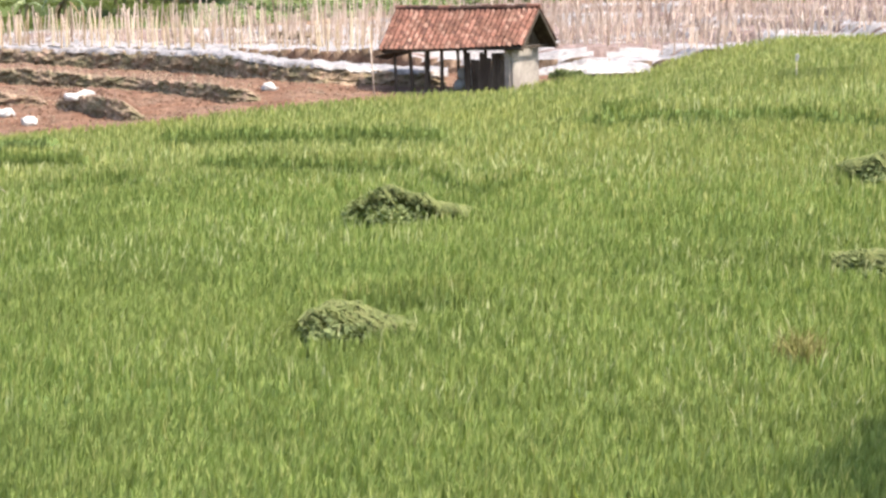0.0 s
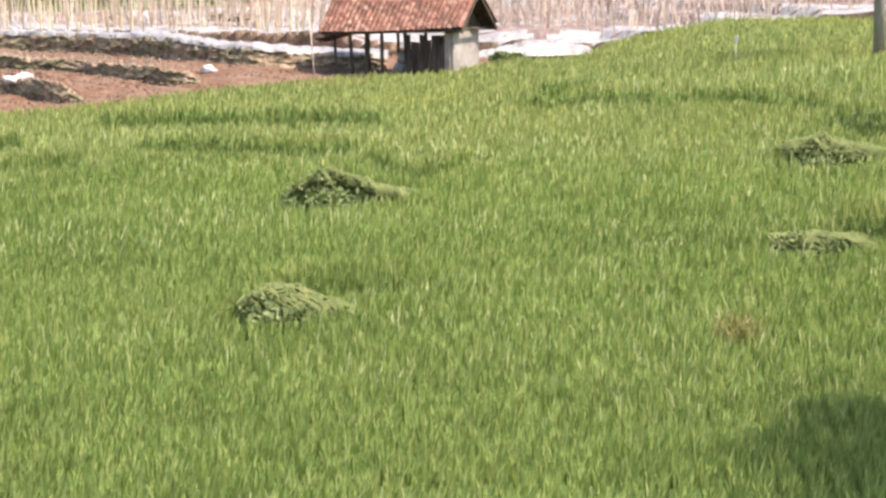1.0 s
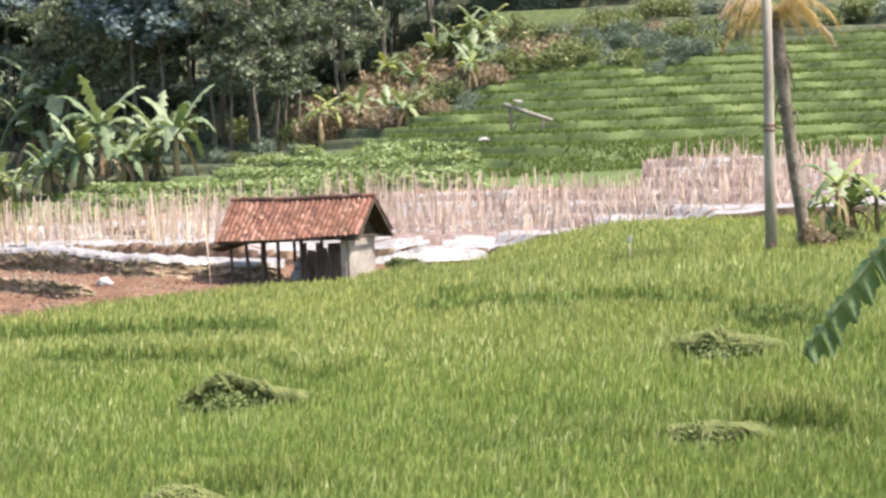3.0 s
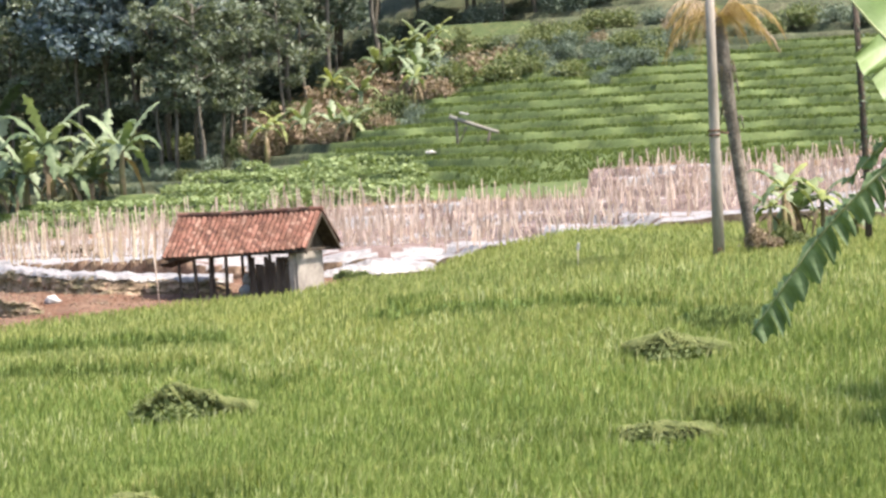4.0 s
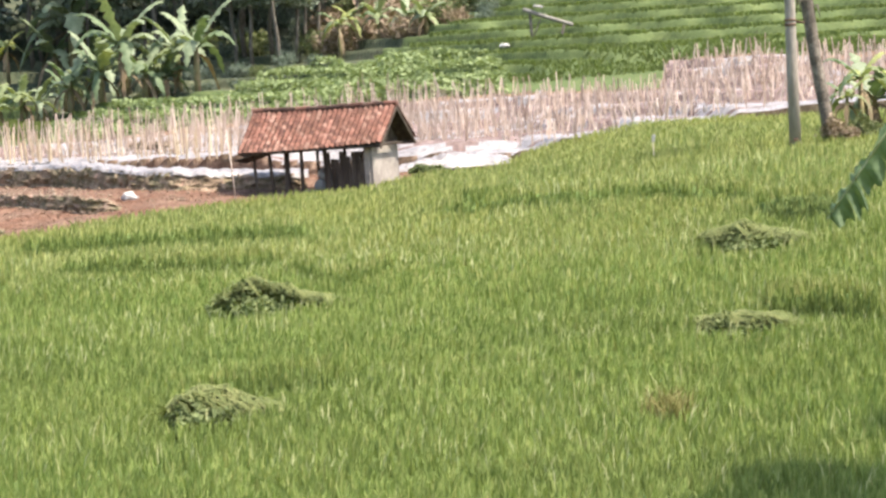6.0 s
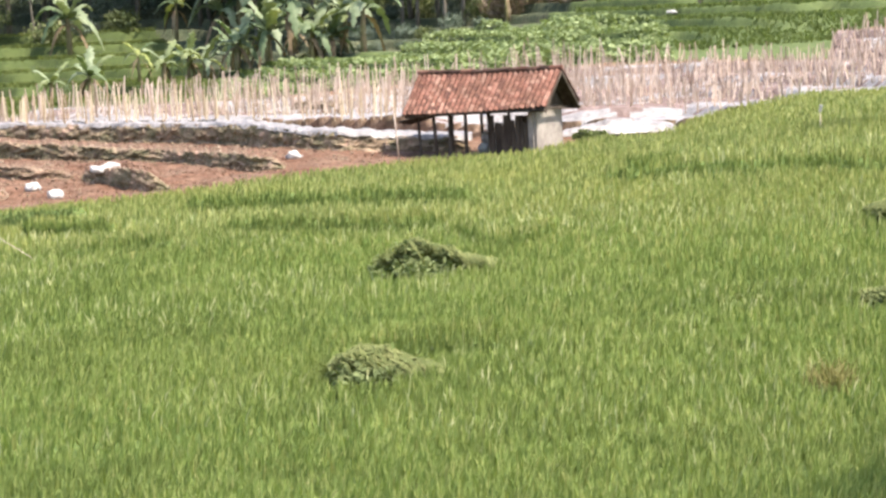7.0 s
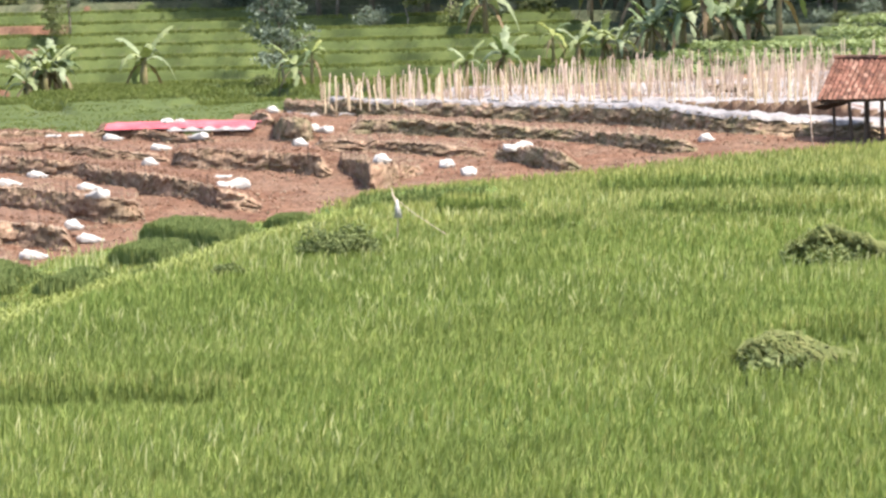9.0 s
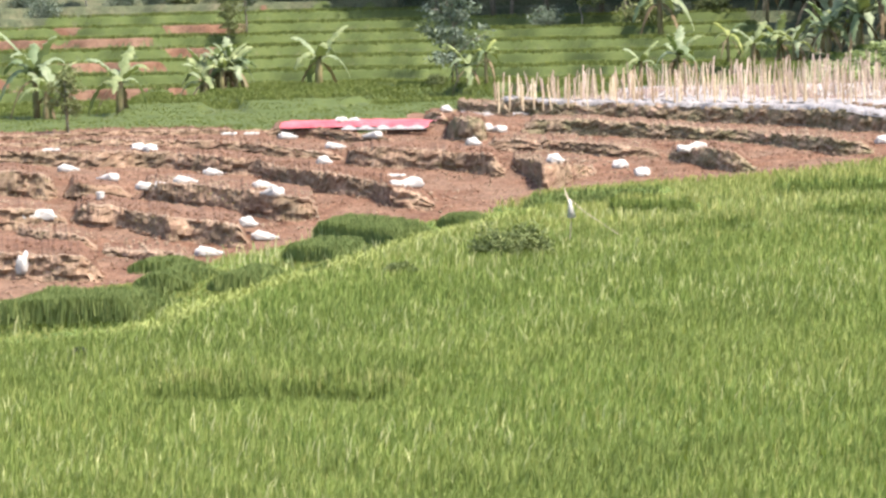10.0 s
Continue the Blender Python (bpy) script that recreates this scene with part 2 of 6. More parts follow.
M_VERGE_GRASS = material("trodden_grass", [(0.23, 0.265, 0.09), (0.285, 0.315, 0.11), (0.34, 0.36, 0.138)], per="island", fine=(0.8, 3.0), rough=0.8, bump=0, through_light=0.25)
M_LODGED = material("lodged_rice", [(0.095, 0.115, 0.043), (0.122, 0.143, 0.051), (0.15, 0.169, 0.063), (0.186, 0.192, 0.079)], per="island", fine=(0.8, 3.0), rough=0.8, bump=0, through_light=0.2)
M_STRAW = material("dry_straw", [(0.136, 0.125, 0.046), (0.187, 0.168, 0.064), (0.238, 0.216, 0.085)], per="island", fine=(0.85, 3.0), rough=0.9, bump=0, through_light=0.2)
M_STRAW_PALE = material("withered_stalk", [(0.25, 0.185, 0.15), (0.38, 0.29, 0.245), (0.48, 0.385, 0.34), (0.58, 0.5, 0.46)], per="island", fine=(0.8, 3.0), rough=0.9, bump=0, through_light=0.15)
M_STRAW_PALE_GREEN = material("pale_rice_ear", [(0.34, 0.36, 0.17), (0.42, 0.43, 0.22), (0.5, 0.48, 0.27)], per="island", fine=(0.8, 3.0), rough=0.8, bump=0, through_light=0.3)
M_STAKE_ONE = material("bamboo_stake_pole", [(0.3, 0.212, 0.134), (0.48, 0.366, 0.246), (0.6, 0.484, 0.336), (0.672, 0.578, 0.426)], per="object", fine=(0.8, 9.0), rough=0.8, bump=0)
M_PALM_DRY = material("withered_frond", [(0.24, 0.16, 0.075), (0.35, 0.245, 0.12), (0.45, 0.34, 0.18)], per="island", fine=(0.85, 3.0), rough=0.85, bump=0, through_light=0.25)


# ---- building blocks ----
def mesh_of(V, F, mats, smooth=False, index=None):
    """A mesh from arrays of points and of faces with equally many corners."""
    V, F = np.asarray(V, dtype=np.float32), np.asarray(F, dtype=np.int32)
    me = bpy.data.meshes.new("mesh")
    me.vertices.add(len(V))
    me.vertices.foreach_set("co", V.ravel())
    me.loops.add(F.size)
    me.loops.foreach_set("vertex_index", F.ravel())
    me.polygons.add(len(F))
    me.polygons.foreach_set("loop_start", np.arange(0, F.size, F.shape[1], dtype=np.int32))
    if index is not None:
        me.polygons.foreach_set("material_index", np.asarray(index, dtype=np.int32))
    me.polygons.foreach_set("use_smooth", np.full(len(F), smooth))
    for m in mats if isinstance(mats, (list, tuple)) else [mats]:
        me.materials.append(m)
    me.update(calc_edges=True)
    me.validate()
    return me


def arr(name, V, F, mats, parent=None, smooth=False, index=None, label=""):
    ob = new(name, mesh_of(V, F, mats, smooth, index))
    if parent is not None:
        ob.parent = parent
    return tagged(ob, label) if label else ob


def part(name, bm, mat, parent, label="", smooth=False):
    me = bpy.data.meshes.new(name)
    bm.to_mesh(me)
    bm.free()
    me.materials.append(mat)
    for p in me.polygons:
        p.use_smooth = smooth
    ob = new(name, me)
    ob.parent = parent
    return tagged(ob, label) if label else ob


def box(bm, size, m, bevel=0.0):
    r = bmesh.ops.create_cube(bm, size=1.0, matrix=m @ Matrix.Diagonal((*size, 1)))
    if bevel:
        edges = {e for v in r["verts"] for e in v.link_edges}
        bmesh.ops.bevel(bm, geom=list(edges), offset=bevel, segments=1, affect="EDGES")


def tube(path, radii, sides=8):
    """Points and quads of a tapered tube along a path."""
    path = [Vector(p) for p in path]
    V, F = [], []
    for i, p in enumerate(path):
        d = (path[min(i + 1, len(path) - 1)] - path[max(i - 1, 0)]).normalized()
        a = d.cross(Vector((0.31, 0.95, 0.08))).normalized()
        b = d.cross(a)
        for k in range(sides):
            w = 2 * math.pi * k / sides
            V.append(p + (a * math.cos(w) + b * math.sin(w)) * radii[i])
    for i in range(len(path) - 1):
        for k in range(sides):
            F.append((i * sides + k, i * sides + (k + 1) % sides, (i + 1) * sides + (k + 1) % sides, (i + 1) * sides + k))
    n = len(V)
    V += [path[0], path[-1]]
    for k in range(sides):
        F.append(((k + 1) % sides, k, n, n))
        F.append(((len(path) - 1) * sides + k, (len(path) - 1) * sides + (k + 1) % sides, n + 1, n + 1))
    return V, F


def tube_mesh(path, radii, sides, mat):
    V, F = tube(path, radii, sides)
    me = bpy.data.meshes.new("tube")
    me.from_pydata([tuple(v) for v in V], [], [tuple(dict.fromkeys(f)) for f in F])
    me.materials.append(mat)
    for p in me.polygons:
        p.use_smooth = True
    return me


def tubed(name, path, radii, sides, mat, parent=None, label=""):
    ob = new(name, tube_mesh(path, radii, sides, mat))
    if parent is not None:
        ob.parent = parent
    return tagged(ob, label) if label else ob


def smooth01(x, a, b):
    u = np.clip((x - a) / (b - a), 0, 1)
    return u * u * (3 - 2 * u)


def wave(x, y, s, seed=0.0):
    """Cheap smooth noise from -1 to 1 on arrays."""
    return (np.sin(x * s + 1.7 * np.sin(y * s * 0.7 + seed) + seed) + np.sin(y * s * 1.3 + 1.3 * np.sin(x * s * 0.9 + 2 * seed) + 2.1 * seed)
            + 0.6 * np.sin((x + y) * s * 2.3 + 3.3 * seed) + 0.6 * np.sin((x - y) * s * 2.9 + 1.1 * seed)) / 3.2


def blades(rng, X, Y, Z, height, width, lean=0.25):
    """Bent grass leaves: a quad and a tip each, as triangles."""
    n = len(X)
    a = rng.uniform(0, 2 * np.pi, n)
    turn = rng.uniform(-0.9, 0.9, n)
    wx, wy = np.cos(turn) * width / 2, np.sin(turn) * width / 2
    lx, ly = np.cos(a) * lean * height * rng.uniform(0.2, 1.2, n) + 0.06 * height, np.sin(a) * lean * height * rng.uniform(0.2, 1.2, n)
    V = np.empty((n, 5, 3), np.float32)
    for k, (s, q, h) in enumerate(((-1, 0, 0), (1, 0, 0), (1, 0.35, 0.6), (-1, 0.35, 0.6), (0, 1, 1))):
        w = 1.0 if h == 0 else 0.9
        V[:, k, 0], V[:, k, 1] = X + s * w * wx + q * lx, Y + s * w * wy + q * ly
        V[:, k, 2] = Z + h * height * (1 - 0.12 * (h == 1))
    base = 5 * np.arange(n)[:, None]
    F = np.concatenate([base + np.array([[0, 1, 2]]), base + np.array([[0, 2, 3]]), base + np.array([[3, 2, 4]])])
    return V.reshape(-1, 3), F


def leaf_cards(rng, C, size, flat=0.0):
    """Small pointed leaves (rhombs folded along the middle) at the points C."""
    n = len(C)
    u = rng.normal(size=(n, 3))
    u[:, 2] *= 1 - flat
    u /= np.linalg.norm(u, axis=1)[:, None]
    v = rng.normal(size=(n, 3))
    v -= (v * u).sum(1)[:, None] * u
    v /= np.linalg.norm(v, axis=1)[:, None]
    s = size * rng.uniform(0.6, 1.4, n)[:, None]
    V = np.stack([C - u * s, C + v * s * 0.45, C + u * s, C - v * s * 0.45], 1).reshape(-1, 3)
    F = 4 * np.arange(n)[:, None] + np.array([[0, 1, 2, 3]])
    return V, F


# ---- lie of the land ----
AZ = [-32, -20, -15, -8.5, -4.5, 0, 5, 10, 14, 24]
RINGS = [100, 118, 125, 133, 150, 175, 260]
LEVELS = [
    [0.5, 0.5, 0.5, 1.25, 1.15, 1.0, 1.0, 2.1, 2.3, 2.5],
    [0.6, 0.7, 0.8, 1.7, 1.8, 1.9, 2.1, 3.3, 3.5, 3.6],
    [0.7, 0.8, 1.0, 1.7, 1.9, 2.8, 3.5, 4.9, 4.6, 4.6],
    [0.8, 0.9, 1.1, 2.0, 2.4, 3.5, 5.1, 6.6, 6.7, 6.7],
    [1.0, 1.1, 1.3, 2.9, 3.5, 4.4, 8.8, 10.6, 10.9, 11],
    [6.2, 5.4, 6.0, 7.0, 7.5, 8.0, 15, 16.5, 17, 17],
    [26, 23, 25, 27, 29, 31, 35, 35, 35, 35],
]


def land(az, r):
    """Height of the valley's far side; az in degrees to the right."""
    lv = np.array([np.interp(az, AZ, row) for row in LEVELS])
    r = np.clip(r, RINGS[0], RINGS[-1])
    out = np.zeros_like(r)
    for k in range(len(RINGS) - 1):
        a, b = RINGS[k], RINGS[k + 1]
        inside = (r >= a) & (r <= b)
        out = np.where(inside, lv[k] + (lv[k + 1] - lv[k]) * (r - a) / (b - a), out)
    return out


EDGE_STEPS = [  # banks inside the rice field: x, y of the two ends, bow, step, depth
    (-15.4, 72.0, -11.4, 73.6, 0.2, 0.38, 4.0),
    (-12.4, 69.2, -9.6, 67.6, 0.1, 0.3, 3.0),
    (-10.0, 61.0, -7.2, 61.2, 0.2, 0.22, 3.0),
    (-8.6, 74.6, 0.4, 69.9, 0.0, 0.36, 4.0),
    (-6.5, 65.4, -0.5, 60.4, 0.0, 0.28, 4.0),
    (-0.35, 59.2, 2.0, 57.8, -3.4, 0.22, 3.0),
    (-1.6, 38.3, 0.4, 37.6, 0.2, 0.2, 2.5),
    (3.7, 72.3, 11.2, 59.8, 0.0, 0.25, 4.0),
    (4.5, 71.4, 6.2, 71.6, 0.1, 0.26, 4.0),
    (10.45, 56.3, 12.3, 55.9, 0.1, 0.42, 2.5),
    (8.0, 42.7, 9.7, 42.3, 0.1, 0.36, 3.0),
    (-13.4, 35.3, -9.2, 34.8, -0.5, 0.15, 4.0),
]


def canopy(x, y):
    """Height of the rice's top; the field climbs to the right and steps up along low banks."""
    z = 0.3 + 1.5 * smooth01(x, 0, 14) * smooth01(y, 38, 72) - 0.035 * np.clip(-x, 0, 30)
    for x0, y0, x1, y1, bow, step, depth in EDGE_STEPS:
        u = (x - x0) / (x1 - x0)
        edge = y0 + (y1 - y0) * u + bow * np.sin(np.clip(u, 0, 1) * math.pi) + 0.25 * np.sin(x * 1.9 + y0)
        along = smooth01(u, 0.0, 0.06) * (1 - smooth01(u, 0.94, 1.0))
        step = (1.0 if x0 < -12 or x0 > 7.5 else 0.95) * step
        z = z - 0.6 * step * along * np.exp(-((y - edge + 0.5) / 0.5) ** 2)  # a trodden strip before the bank
        z = z + step * along * smooth01(y - edge, 0, 0.25) * (1 - smooth01(y - edge, 0.3 * depth, depth))
    verge_x = np.interp(y, [36, 41.4, 42.2, 47.6, 54.4, 58.5, 65, 70.5, 76], [-24, -18.5, -16.4, -16.3, -16.0, -15.7, -15.4, -14.5, -18])  # the lower strip beside the dry terraces
    z = z - 0.16 * (1 - smooth01(x - verge_x, -0.15, 0.35))
    z = z - 0.38 * np.exp(-((x - 7.3) / 1.6) ** 2) * smooth01(y, 78, 90)  # a dip beside the hut
    z = z - 0.3 * np.exp(-((x - 9.6) / 2.6) ** 2) * smooth01(y, 84, 94)  # and before the mulched beds
    return z + 0.05 * wave(x, y, 0.9, 1.0)


FIELD = [(-40, 14), (-33, 30), (-26, 38), (-23.0, 44), (-21.9, 52), (-21.0, 60), (-20.2, 67.5), (-18.5, 72.0), (-15.6, 76.0), (-12.8, 81.0), (-9.2, 83.5), (-6.3, 87.0),
         (-2.5, 90.0), (2.4, 91.0), (5.5, 93), (9, 98.5), (16, 98.5), (24, 96), (40, 86), (40, 14)]


def in_field(x, y):
    inside = np.zeros(x.shape, bool)
    n = len(FIELD)
    for i in range(n):
        (x0, y0), (x1, y1) = FIELD[i], FIELD[(i + 1) % n]
        cross = ((y0 > y) != (y1 > y)) & (x < (x1 - x0) * (y - y0) / (y1 - y0 + 1e-9) + x0)
        inside ^= cross
    return inside


def polar_grid(az0, az1, n_az, radii):
    a, r = np.meshgrid(np.radians(np.linspace(az0, az1, n_az)), np.asarray(radii), indexing="ij")
    i, j = np.meshgrid(np.arange(n_az - 1), np.arange(len(radii) - 1), indexing="ij")
    m = len(radii)
    F = np.stack([i * m + j, (i + 1) * m + j, (i + 1) * m + j + 1, i * m + j + 1], -1).reshape(-1, 4)
    return a, r, F


# ground: one sheet to the horizon
ga, gr, gF = polar_grid(-180, 180, 241, [0.01, 4, 8, 12, 18, 26, 36, 46, 56, 66, 76, 86, 96, 105, 112, 118, 125, 133, 150, 175, 210, 260, 400, 900, 2500])
gx, gy = gr * np.sin(ga), gr * np.cos(ga)
g_low = np.where(gr < 62, canopy(gx, gy) - 0.75, np.minimum(canopy(gx, gy) - 0.8, -1.95 + 0.9 * smooth01(np.degrees(ga), -12, 0)))
g_az = np.degrees(ga)
g_far = land(np.clip(np.abs(g_az) * np.sign(g_az), -32, 24), gr) - 1.6
gz = np.where(gr > 104, g_far, np.minimum(g_low, g_far + 1.2))
ground = arr("ground", np.stack([gx, gy, gz], -1).reshape(-1, 3), gF, M_GROUND, smooth=True)
tagged(ground, "earth of the farmed valley floor reaching the hills", "ground", kind="structure")

# ---- the far hillside in rice terraces ----
def stake_end(a):
    """How far back the staked beds reach, by bearing."""
    return np.interp(a, [-13, -5, -3.5, 0, 1.6, 3.4, 5.2, 6.5, 7.6, 8.3, 8.45, 10.3, 12.3, 14, 15.2, 18], [119, 119.5, 121.5, 121, 122.5, 122, 121, 119, 117.5, 115.5, 122, 121, 119.5, 120.5, 123, 123])


def hill_height(a_deg, r):
    x, y = r * np.sin(np.radians(a_deg)), r * np.cos(np.radians(a_deg))
    z = land(a_deg, r)
    step = np.interp(a_deg, [-6, -4], [0.74, 0.58])
    u = (z + 0.4 * np.sin(0.11 * x + 0.05 * y) + 0.22 * np.sin(0.23 * x - 0.07 * y + 1.0) + 0.12 * np.sin(0.71 * x + 0.1 * y) * np.sin(0.19 * y) + 0.14 * np.sin(1.37 * x + 0.4 * y) * np.sin(0.31 * x + 1.0) + 0.1 * np.sin(0.5 * y + 0.9 * x) * np.sin(0.13 * x)) / step
    fr = u - np.floor(u)
    q = step * (np.floor(u) + smooth01(fr, 0.8, 0.93))
    t = np.where(a_deg > -5, smooth01(r, 122, 126), smooth01(r, 118, 142))  # the terraces begin above a flat strip
    return z - 0.12 + (q - z + 0.12) * t, fr


h_r = np.concatenate([np.arange(101, 124, 0.5), np.arange(124, 156, 0.12), np.arange(156, 182, 0.25), np.arange(182, 262, 4.0)])
ha, hr, hF = polar_grid(-27, 17.5, 620, h_r)
h_deg = np.degrees(ha)
hz, h_fr = hill_height(h_deg, hr)
front = np.interp(h_deg, [-30, -22, -20, -18, -17, -16, -15.2, -14.6, -13, -12, -5, 0, 22], [114, 113.5, 113, 110.5, 108, 105, 105, 116, 119, 120, 121, 123, 123])
front = np.where(h_deg > -3, stake_end(h_deg) + 0.2, front)
hz = np.where(hr < front, hz - 1.5, hz)
hx, hy = hr * np.sin(ha), hr * np.cos(ha)
hz = hz + 0.05 * wave(hx, hy, 2.1, 5.0)
hV = np.stack([hx, hy, hz], -1).reshape(-1, 3)
tri = hV[hF]
nrm = np.cross(tri[:, 1] - tri[:, 0], tri[:, 3] - tri[:, 0])
nrm /= np.linalg.norm(nrm, axis=1)[:, None] + 1e-9
fa, fr_ = np.degrees(np.arctan2(tri[:, :, 0].mean(1), tri[:, :, 1].mean(1))), np.hypot(tri[:, :, 0].mean(1), tri[:, :, 1].mean(1))
wood_edge = np.interp(fa, [-30, -22, -14, -12, -7, -5.4, -3, 0, 4, 6, 9, 13, 22], [172, 176, 178, 170, 166, 143, 140, 138, 144, 150, 150, 152, 152])
soil_patch = (fa < -18.2 + 0.8 * np.sin(fr_)) & (fr_ > 140) & (np.sin(fr_ * 0.9 + fa * 0.7) > 0.45)
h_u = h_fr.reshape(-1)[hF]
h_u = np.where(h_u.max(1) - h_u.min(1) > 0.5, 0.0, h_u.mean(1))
foot = (h_u > 0.66) & (h_u < 0.84) & (wave(tri[:, :, 0].mean(1), tri[:, :, 1].mean(1), 0.3, 3.0) > -0.35)  # weedy foot of each low bank, dark also for the shade under its overhang
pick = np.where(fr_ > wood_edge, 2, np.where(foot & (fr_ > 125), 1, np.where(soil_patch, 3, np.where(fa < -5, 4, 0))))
pick = np.where((np.abs(nrm[:, 2]) < 0.5) & (fr_ < 124), 5, pick)
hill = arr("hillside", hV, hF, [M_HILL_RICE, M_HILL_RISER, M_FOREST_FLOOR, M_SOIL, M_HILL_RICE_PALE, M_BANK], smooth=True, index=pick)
tagged(hill, "hillside stepped in narrow bright green rice terraces", "hillside", kind="structure")

rng = np.random.default_rng(5)
n = 420000
ta, tr = rng.uniform(-27, 17.5, n), 104 + 76 * rng.uniform(0, 1, n) ** 1.2
keep = (tr < np.interp(ta, [-30, -22, -14, -12, -7, -5.4, -3, 0, 4, 6, 9, 13, 22], [172, 176, 178, 170, 166, 142, 139, 133, 141, 149, 150, 152, 152])) & \
       (tr > np.interp(ta, [-30, -22, -20, -18, -17, -16, -15.2, -14.6, -13, -12, -5, -2, 0, 4, 22], [114.5, 114, 113.5, 111, 109, 106, 106, 117, 120, 121, 124, 160, 160, 124, 110])) & ((ta < 0) | (tr > stake_end(ta) + 0.4))
keep &= ~((ta < -18.2 + 0.8 * np.sin(tr)) & (tr > 140) & (np.sin(tr * 0.9 + ta * 0.7) > 0.45))
ta, tr = ta[keep], tr[keep]
tz, tfr = hill_height(ta, tr)
keep = ((tfr < 0.74) | (tfr > 0.9) | (tr < 125) | ((ta < -5) & (tr < 142))) & ((ta > -5) | (tr > 131) | (rng.uniform(0, 1, len(ta)) < 0.3))
ta, tr, tz, tfr = ta[keep], tr[keep], tz[keep], tfr[keep]
tx, ty = tr * np.sin(np.radians(ta)), tr * np.cos(np.radians(ta))
for here, mat, text in ((ta < -5, M_HILL_BLADE_PALE, "green rice standing on the left hillside terraces, tinted for that slope's light"), (ta >= -5, M_HILL_BLADE, "fresh green rice standing on the terraces under the road")):
    bV, bF = blades(rng, tx[here], ty[here], tz[here] - 0.05, rng.uniform(0.2, 0.36, here.sum()) * np.where((tr[here] < 131) & (ta[here] < -5), 0.35, 1) * (1 + 0.3 * wave(tx[here], ty[here], 0.8, 4.0)), rng.uniform(0.05, 0.1, here.sum()), 0.5)
    tagged(arr("terrace_rice", bV, bF, mat), text, "rice plants", kind="stuff")


# ---- dry terraces of red soil ----
def dry_level(az, r):
    """Mean rise of the dry terraces towards the hill."""
    return np.interp(az, [-24, -17, -12, -8, -3, -1, 2], [-0.4, -0.33, -0.22, -0.12, 0.22, 0.0, -0.1]) + 0.055 * (r - 95)


da, dr, dF = polar_grid(-27, 2.5, 330, np.arange(58, 119, 0.22))
dx, dy = dr * np.sin(da), dr * np.cos(da)
dz = dry_level(np.degrees(da), dr) - 0.03 + 0.06 * wave(dx, dy, 1.1, 2.0) + 0.05 * wave(dx, dy, 4.3, 1.0) + 0.03 * wave(dx, dy, 9.0, 3.0)
dz = np.where(dr > np.interp(np.degrees(da), [-27, -22, -20, -18, -17, -16, -15.2, -14.6, -13, -11, 2.5], [114, 113.5, 113, 110.5, 108, 106, 106, 116, 117, 112, 112]), dz - 1.6, dz)
dry_soil = arr("dry_field", np.stack([dx, dy, dz], -1).reshape(-1, 3), dF, M_SOIL, smooth=False)
tagged(dry_soil, "bare hoed red soil between the terrace banks", "soil", kind="structure")


def scatter_clods(n, seed):
    """Loose lumps of earth and dry straw over the hoed soil."""
    rg = np.random.default_rng(seed)
    a, r = rg.uniform(-25, 0.5, n), rg.uniform(62, 110, n)
    k = wave(r * np.sin(np.radians(a)), r, 0.9, 2.0) > rg.uniform(-1.0, 0.8, n)
    a, r = a[k], r[k]
    n = len(a)
    C = np.stack([r * np.sin(np.radians(a)), r * np.cos(np.radians(a)), dry_level(a, r) + 0.01], 1)
    w = (rg.uniform(0.02, 0.05, n) * rg.uniform(0.6, 1.8, n))[:, None, None]
    K = np.array([(1, 0, 0), (-0.2, 1, 0), (-1, -0.1, 0), (0.1, -1, 0), (0, 0, 0.8), (0, 0, -0.6)])
    T = np.array([(0, 1, 4), (1, 2, 4), (2, 3, 4), (3, 0, 4), (1, 0, 5), (2, 1, 5), (3, 2, 5), (0, 3, 5)])
    V = (C[:, None] + w * K * rg.uniform(0.5, 1.4, (n, 6, 1))).reshape(-1, 3)
    return V, (6 * np.arange(n)[:, None, None] + T).reshape(-1, 3)


for n, seed, mat in ((14000, 61, M_SOIL), (9000, 62, M_LIP), (6000, 63, M_BANK)):
    cV, cF = scatter_clods(n, seed)
    tagged(arr("clods", cV, cF, mat, dry_soil, label="loose clods and dry litter on the soil"), kind="stuff")


